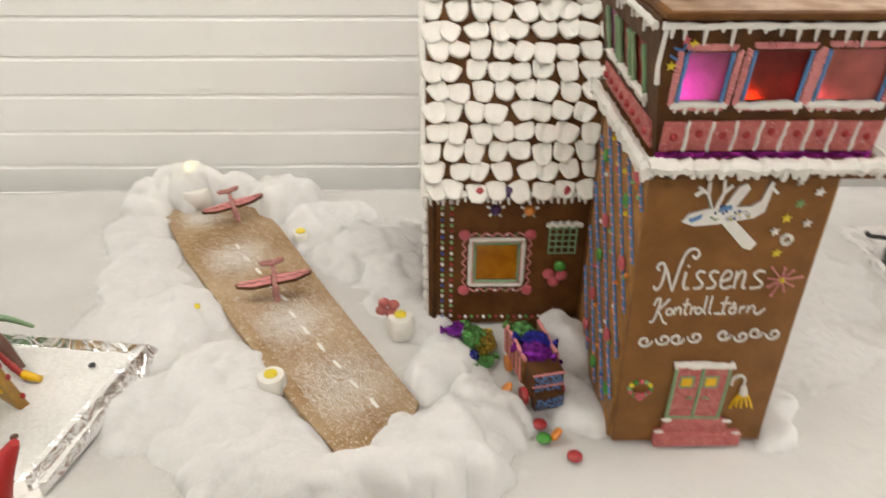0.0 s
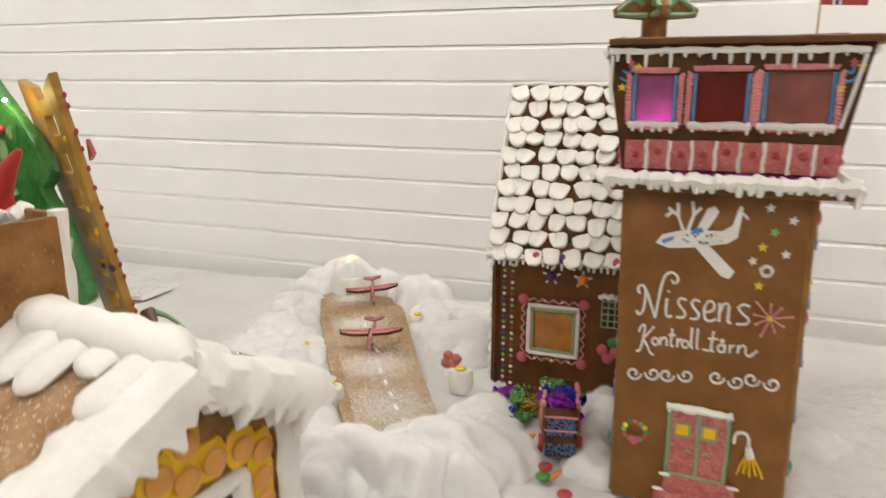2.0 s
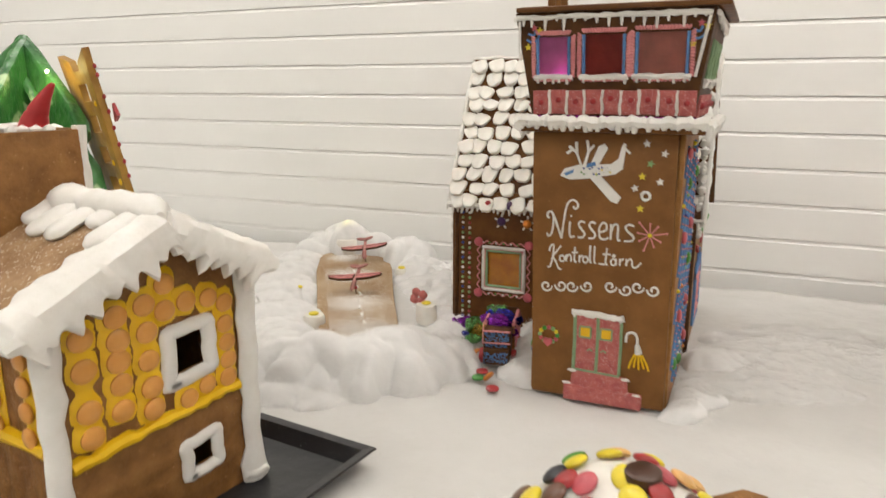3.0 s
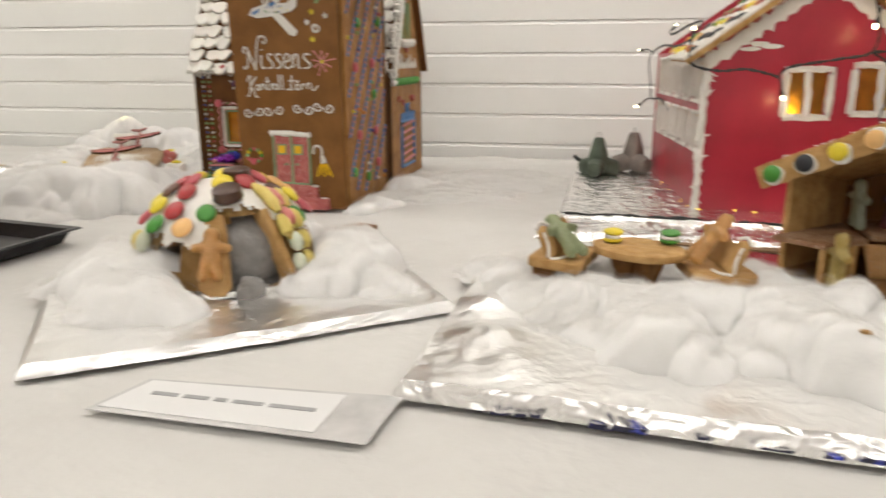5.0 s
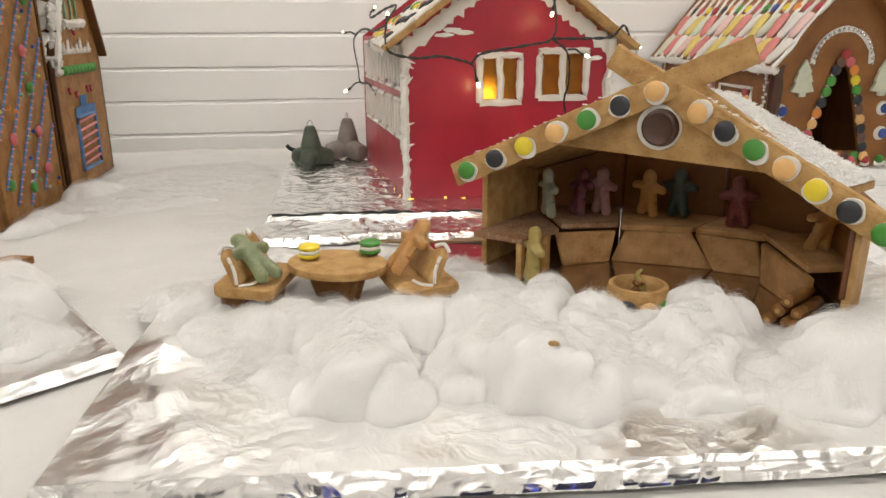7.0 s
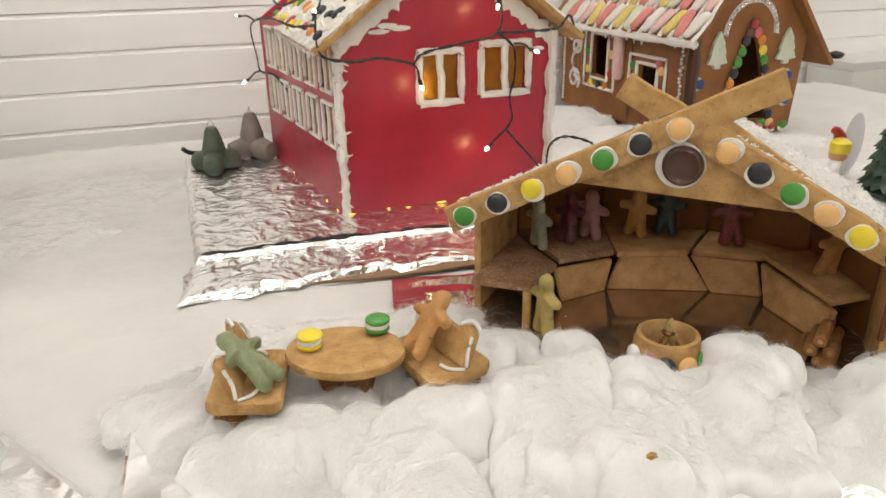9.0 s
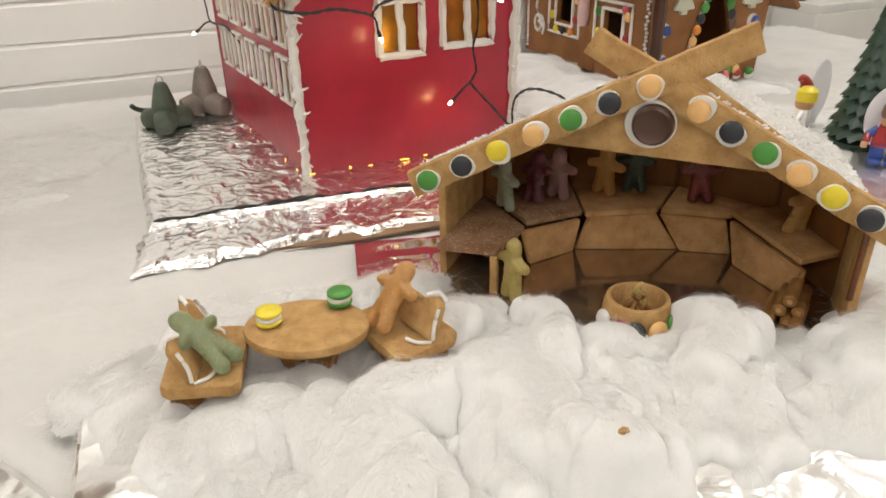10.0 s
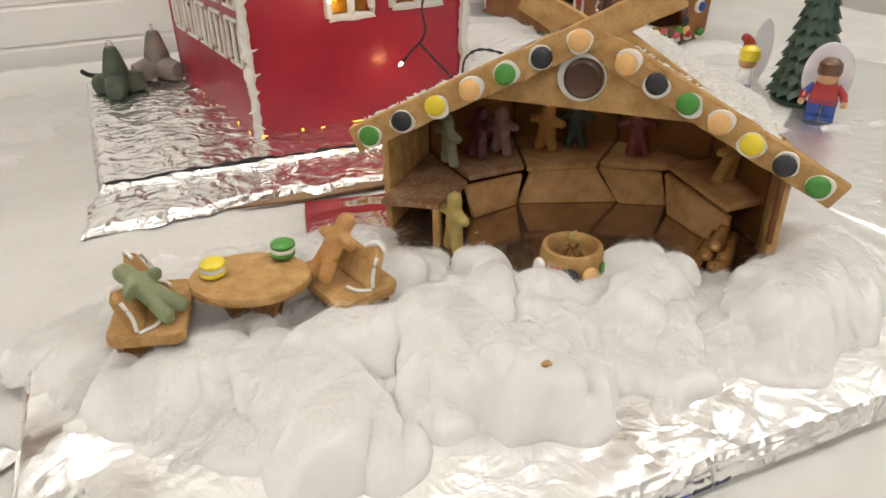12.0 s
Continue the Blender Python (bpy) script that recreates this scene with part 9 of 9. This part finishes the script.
    for k in range(8):
        part("icing_dab", blob(B(), S @ Vector((0.02 + k * 0.026, 0.006, 0.003)), (0.011, 0.004, 0.006), 0.4, sub=1), ICING, front)
        piece("candy_drop", ball_mesh(["red", "green", "pink"][k % 3], 0.007), front, Matrix.Translation(S @ Vector((0.018 + k * 0.026, 0.013, 0.004))))
    # dark sheet added across the inside as the shade behind the open door
    part("inside_shade_sheet", panel(B(), [(0, 0), (W, 0), (W, 0.15), (0, 0.15)], 0.004, m=S @ Matrix.Translation((0, 0, -0.16))), GINGER_EDGE, t)
    piece("chocolate_cup", mesh_of(lathe(B(), [(0, 0), (0.014, 0), (0.016, 0.02), (0, 0.03)], 16), "chocolate_cup", CHOC), t, Matrix.Translation((0.09, 0.04, 0.004)), "round chocolate inside the door")
    # roof with rows of jelly sweets; the front right edge overhangs, chocolate brown
    ov = 0.05
    for s in (-1, 1):
        ridge = Vector((W / 2, -0.022, R + 0.006))
        sl = (R - E) / (W / 2)
        oo = ov if s > 0 else 0.012
        eave = Vector((W / 2 + s * (W / 2 + oo), -0.022, R + 0.006 - sl * (W / 2 + oo)))
        d = eave - ridge
        M = basis(ridge, d, (0, 1, 0))
        if (M.to_3x3() @ Vector((0, 0, 1))).z < 0:
            M = M @ Matrix.Diagonal((1, 1, -1, 1))
        slab = part("roof_slope", panel(B(), [(0, 0), (d.length, 0), (d.length, D + 0.05), (0, D + 0.05)], 0.008, m=M, bevel=0.001), CANDYBREAD, t)
        if s > 0:
            continue
        kinds = ["paleice", "rose", "yellow", "pinkish", "paleice", "rose", "white", "yellow"]
        rowsn, per_row = 4, 15
        for r in range(rowsn):
            for k in range(per_row):
                u = d.length - 0.006 - r * 0.047
                v = 0.012 + k * (D + 0.02) / per_row + rnd.uniform(-0.003, 0.003)
                if r < 2:
                    piece("jelly_sweet", slug_mesh(kinds[(k + r * 3) % 8]), slab, M @ Matrix.Translation((u - 0.02, v, 0.012)) @ Matrix.Rotation(rnd.uniform(-0.38, 0.38) + 0.1, 4, "Z"))
                else:
                    piece("chocolate_drop", lens_mesh(rnd.choice(["blue", "red", "yellow", "green", "orange", "black", "pink"]), 0.0083, 0.006), slab, M @ Matrix.Translation((u - 0.012, v, 0.008)))
        bm = B()
        for k in range(per_row + 1):
            v = 0.002 + k * (D + 0.02) / per_row
            tube(bm, [M @ Vector((d.length * j / 10, v + 0.003 * math.sin(j * 1.3 + k), 0.0085)) for j in range(11)], 0.0036, 6, wob=0.3)
        tube(bm, [M @ Vector((d.length + 0.001, (D + 0.05) * j / 24, 0.003)) for j in range(25)], 0.006, 7, wob=0.3)
        for k in range(20):
            p = M @ Vector((d.length, 0.005 + k * 0.022, 0.002))
            tube(bm, [p, p + Vector((0, 0, -rnd.uniform(0.006, 0.014)))], [0.004, 0.0015], 6)
        part("roof_icing", bm, ICING, slab, "white icing lines")
    wool("cotton_wool_snow", "cotton wool snow round the candy house", [(1.60, 1.05, 0.03, 0.09, 0.10), (1.60, 1.2, 0.035, 0.08, 0.12), (1.68, 0.945, 0.018, 0.07, 0.03), (1.78, 0.935, 0.018, 0.08, 0.03), (1.88, 0.935, 0.015, 0.07, 0.03), (1.62, 0.93, 0.022, 0.06, 0.06), (1.53, 0.98, 0.02, 0.08, 0.09)], seed=9, res=0.0045, dense=90000)


def fir_mesh():
    if "fir" not in CACHE:
        pts = [(0.006, 0), (0.006, 0.006), (0.02, 0.008), (0.013, 0.022), (0.016, 0.023), (0.010, 0.037), (0.012, 0.038), (0.0, 0.058)]
        pts = pts + [(-x, y) for x, y in pts[-2::-1]]
        CACHE["fir"] = mesh_of(panel(B(), pts, 0.007, bevel=0.002), "jelly_fir", FOAM["white"])
    return CACHE["fir"]


def pearl_mesh():
    if "pearl" not in CACHE:
        CACHE["pearl"] = mesh_of(blob(B(), (0, 0, 0), 0.003, sub=1), "silver_pearl", SILVER)
    return CACHE["pearl"]


def slug_mesh(cc):
    key = ("slug", cc)
    if key not in CACHE:
        bm = tube(B(), [(-0.024, 0, 0), (-0.02, 0, 0.001), (-0.008, 0.001, 0.0015), (0.006, -0.001, 0.0015), (0.019, 0, 0.001), (0.023, 0, 0)], [0.005, 0.0095, 0.011, 0.010, 0.0088, 0.004], 9, flat=0.6)
        CACHE[key] = mesh_of(bm, "jelly_sweet", FOAM[cc])
    return CACHE[key]


candy_house()


# ---- toys at the right ----
def toy_figure(at, turn, hair, shirt, trousers, label):
    """A plain toy block figure, one mesh in three colours."""
    bm = B()
    spans = []

    def add(fn, idx):
        n0 = len(bm.faces)
        fn()
        bm.faces.ensure_lookup_table()
        spans.append((n0, len(bm.faces), idx))
    for x in (-0.0085, 0.0085):
        add(lambda x=x: box(bm, (x, 0, 0.010), (0.0145, 0.014, 0.018), bevel=0.002), 2)
        add(lambda x=x: box(bm, (x, -0.005, 0.003), (0.0145, 0.022, 0.006), bevel=0.0015), 2)
    add(lambda: box(bm, (0, 0, 0.020), (0.032, 0.015, 0.006), bevel=0.0015), 2)
    add(lambda: panel(bm, [(-0.016, 0.022), (0.016, 0.022), (0.012, 0.042), (-0.012, 0.042)], 0.016, m=pose(0, 0.008, 0, 90), bevel=0.002), 1)
    for s in (-1, 1):
        add(lambda s=s: tube(bm, [(s * 0.012, 0, 0.039), (s * 0.02, -0.002, 0.030), (s * 0.022, -0.008, 0.024)], 0.0045, 8), 1)
        add(lambda s=s: blob(bm, (s * 0.0225, -0.012, 0.021), 0.0045, sub=1), 3)
    add(lambda: lathe(bm, [(0, 0.042), (0.009, 0.042), (0.0115, 0.046), (0.0115, 0.058), (0.009, 0.062), (0, 0.063)], 16), 3)
    add(lambda: lathe(bm, [(0.0125, 0.052), (0.0135, 0.056), (0.0125, 0.065), (0.007, 0.070), (0, 0.071)], 16, m=Matrix.Translation((0, 0.0012, 0))), 0)
    bm.normal_update()
    bm.faces.ensure_lookup_table()
    for a, b, i in spans:
        for k in range(a, b):
            bm.faces[k].material_index = i
    me = bpy.data.meshes.new("toy_figure")
    bm.to_mesh(me)
    bm.free()
    for m in (hair, shirt, trousers, candy("toy_skin", (0.55, 0.30, 0.14))):
        me.materials.append(m)
    me.shade_smooth()
    me.set_sharp_from_angle(angle=radians(40))
    ob = tagged(new("toy_figure", me), label, "toy figure", "toy figures")
    ob.matrix_world = pose(*at, 0, 0, turn)


toy_figure((1.709, 0.578, 0.012), -54, C["brown"], C["red"], C["blue"], "plastic toy figure with brown hair and red top in the snow")
toy_figure((1.722, 0.708, -0.001), -150, C["yellow"], C["white"], C["blue"], "plastic toy figure with yellow hair and white top in the snow")
cap = solo("red_toy_cap", tube(B(), smooth_path([(0, 0, 0), (0.004, 0, 0.012), (0.014, 0, 0.022), (0.02, 0, 0.018)]), [0.012 - 0.01 * k / 19 for k in range(19)], 10), C["red"], "pointed red plastic toy cap behind the figure", "toy cap")
cap.matrix_world = pose(1.731, 0.716, 0.060, 0, 0, 180) @ Matrix.Scale(0.85, 4)
for at, turn in (((1.724, 0.590, 0.045), -54), ((1.760, 0.722, 0.055), 14)):
    st = thing("round_mirror_stand", "round clear plastic disc standing behind the toy figure", "plastic disc", (at[0], at[1], 0.012), turn, group="plastic discs")
    part("disc", lathe(B(), [(0, -0.001), (0.034, -0.001), (0.0345, 0), (0.034, 0.001), (0, 0.001)], 32, m=Matrix.Translation((0, 0, 0.045)) @ Matrix.Rotation(math.pi / 2, 4, "X") @ Matrix.Diagonal((0.8, 1.15, 1, 1))), mat("frosted_plastic", (0.72, 0.70, 0.72), (0.66, 0.64, 0.66), 0.25, scale=10, bump=0.0), st)
    part("foot", box(B(), (0, 0.004, 0.006), (0.02, 0.008, 0.012), bevel=0.001), C["white"], st)


def wax_tree():
    t = thing("wax_fir_candle", "dark green fir-shaped candle with rows of drooping tiers", "candle", (1.752, 0.640, 0.010), 0)
    tiers = 12
    for k in range(tiers):
        f = k / tiers
        r, z = 0.042 * (1 - f) + 0.004, 0.012 + 0.185 * f
        bm = B()
        n = max(6, int(18 * (1 - 0.55 * f)))
        top = [bm.verts.new((r * 0.62 * math.cos(TAU * (j + 0.5 * (k % 2)) / (2 * n)), r * 0.62 * math.sin(TAU * (j + 0.5 * (k % 2)) / (2 * n)), z + 0.018)) for j in range(2 * n)]
        bot = [bm.verts.new(((r * (1.0 if j % 2 == 0 else 0.86)) * math.cos(TAU * (j + 0.5 * (k % 2)) / (2 * n)), (r * (1.0 if j % 2 == 0 else 0.86)) * math.sin(TAU * (j + 0.5 * (k % 2)) / (2 * n)), z + (-0.002 if j % 2 == 0 else 0.003))) for j in range(2 * n)]
        und = [bm.verts.new((r * 0.5 * math.cos(TAU * (j + 0.5 * (k % 2)) / (2 * n)), r * 0.5 * math.sin(TAU * (j + 0.5 * (k % 2)) / (2 * n)), z + 0.002)) for j in range(2 * n)]
        for j in range(2 * n):
            bm.faces.new((bot[j], bot[j - 1], top[j - 1], top[j]))
            bm.faces.new((und[j], und[j - 1], bot[j - 1], bot[j]))
        bm.faces.new(top)
        bm.faces.new(und[::-1])
        part("tier", bm, WAXGREEN, t)
    part("base", lathe(B(), [(0, 0), (0.036, 0), (0.038, 0.006), (0.024, 0.014), (0, 0.014)], 24), WAXGREEN, t)
    part("tip", tube(B(), [(0, 0, 0.19), (0, 0, 0.222)], [0.01, 0.001], 8), WAXGREEN, t)


wax_tree()
foil_board("toy_board", "white board with a foil-wrapped edge beside the shelter", [(1.528, 0.30), (2.0, 0.30), (2.0, 0.80), (1.512, 0.49)], 0.008, 0.003, seed=9.0, res=0.006, skin=TAUTFOIL)
wool("cotton_wool_snow", "flat cotton wool snow under the toys", [(1.70, 0.60, 0.014, 0.14, 0.17), (1.62, 0.52, 0.014, 0.085, 0.13), (1.80, 0.72, 0.014, 0.12, 0.14), (1.70, 0.80, 0.016, 0.13, 0.12), (1.78, 0.5, 0.014, 0.14, 0.15), (1.58, 0.62, 0.02, 0.09, 0.1), (1.55, 0.75, 0.02, 0.1, 0.1), (1.66, 0.4, 0.014, 0.12, 0.1)], seed=10, res=0.0045, amp=0.006, dense=90000)


def side_table():
    t = thing("side_table", "second table with a white cloth hanging down its front", "table", (2.925, 1.35, 0))
    part("tabletop", box(B(), (0.0, 0, 0.04), (1.05, 0.14, 0.02), bevel=0.003), CLOTH, t)
    part("cloth_front", box(B(), (0.0, -0.066, -0.355), (1.05, 0.012, 0.77), bevel=0.003), mat("grey_white_cloth", (0.62, 0.6, 0.56), (0.56, 0.54, 0.5), 0.9, scale=5), t, "hanging cloth")
    part("cloth_front", box(B(), (-0.519, 0, -0.355), (0.012, 0.13, 0.77), bevel=0.003), CLOTH, t)
    solo("black_clip", blob(B(), (2.425, 1.36, 0.058), (0.022, 0.014, 0.010), 0.5, sub=2), WIRE, "small black plastic piece on the second table", "clip")


side_table()
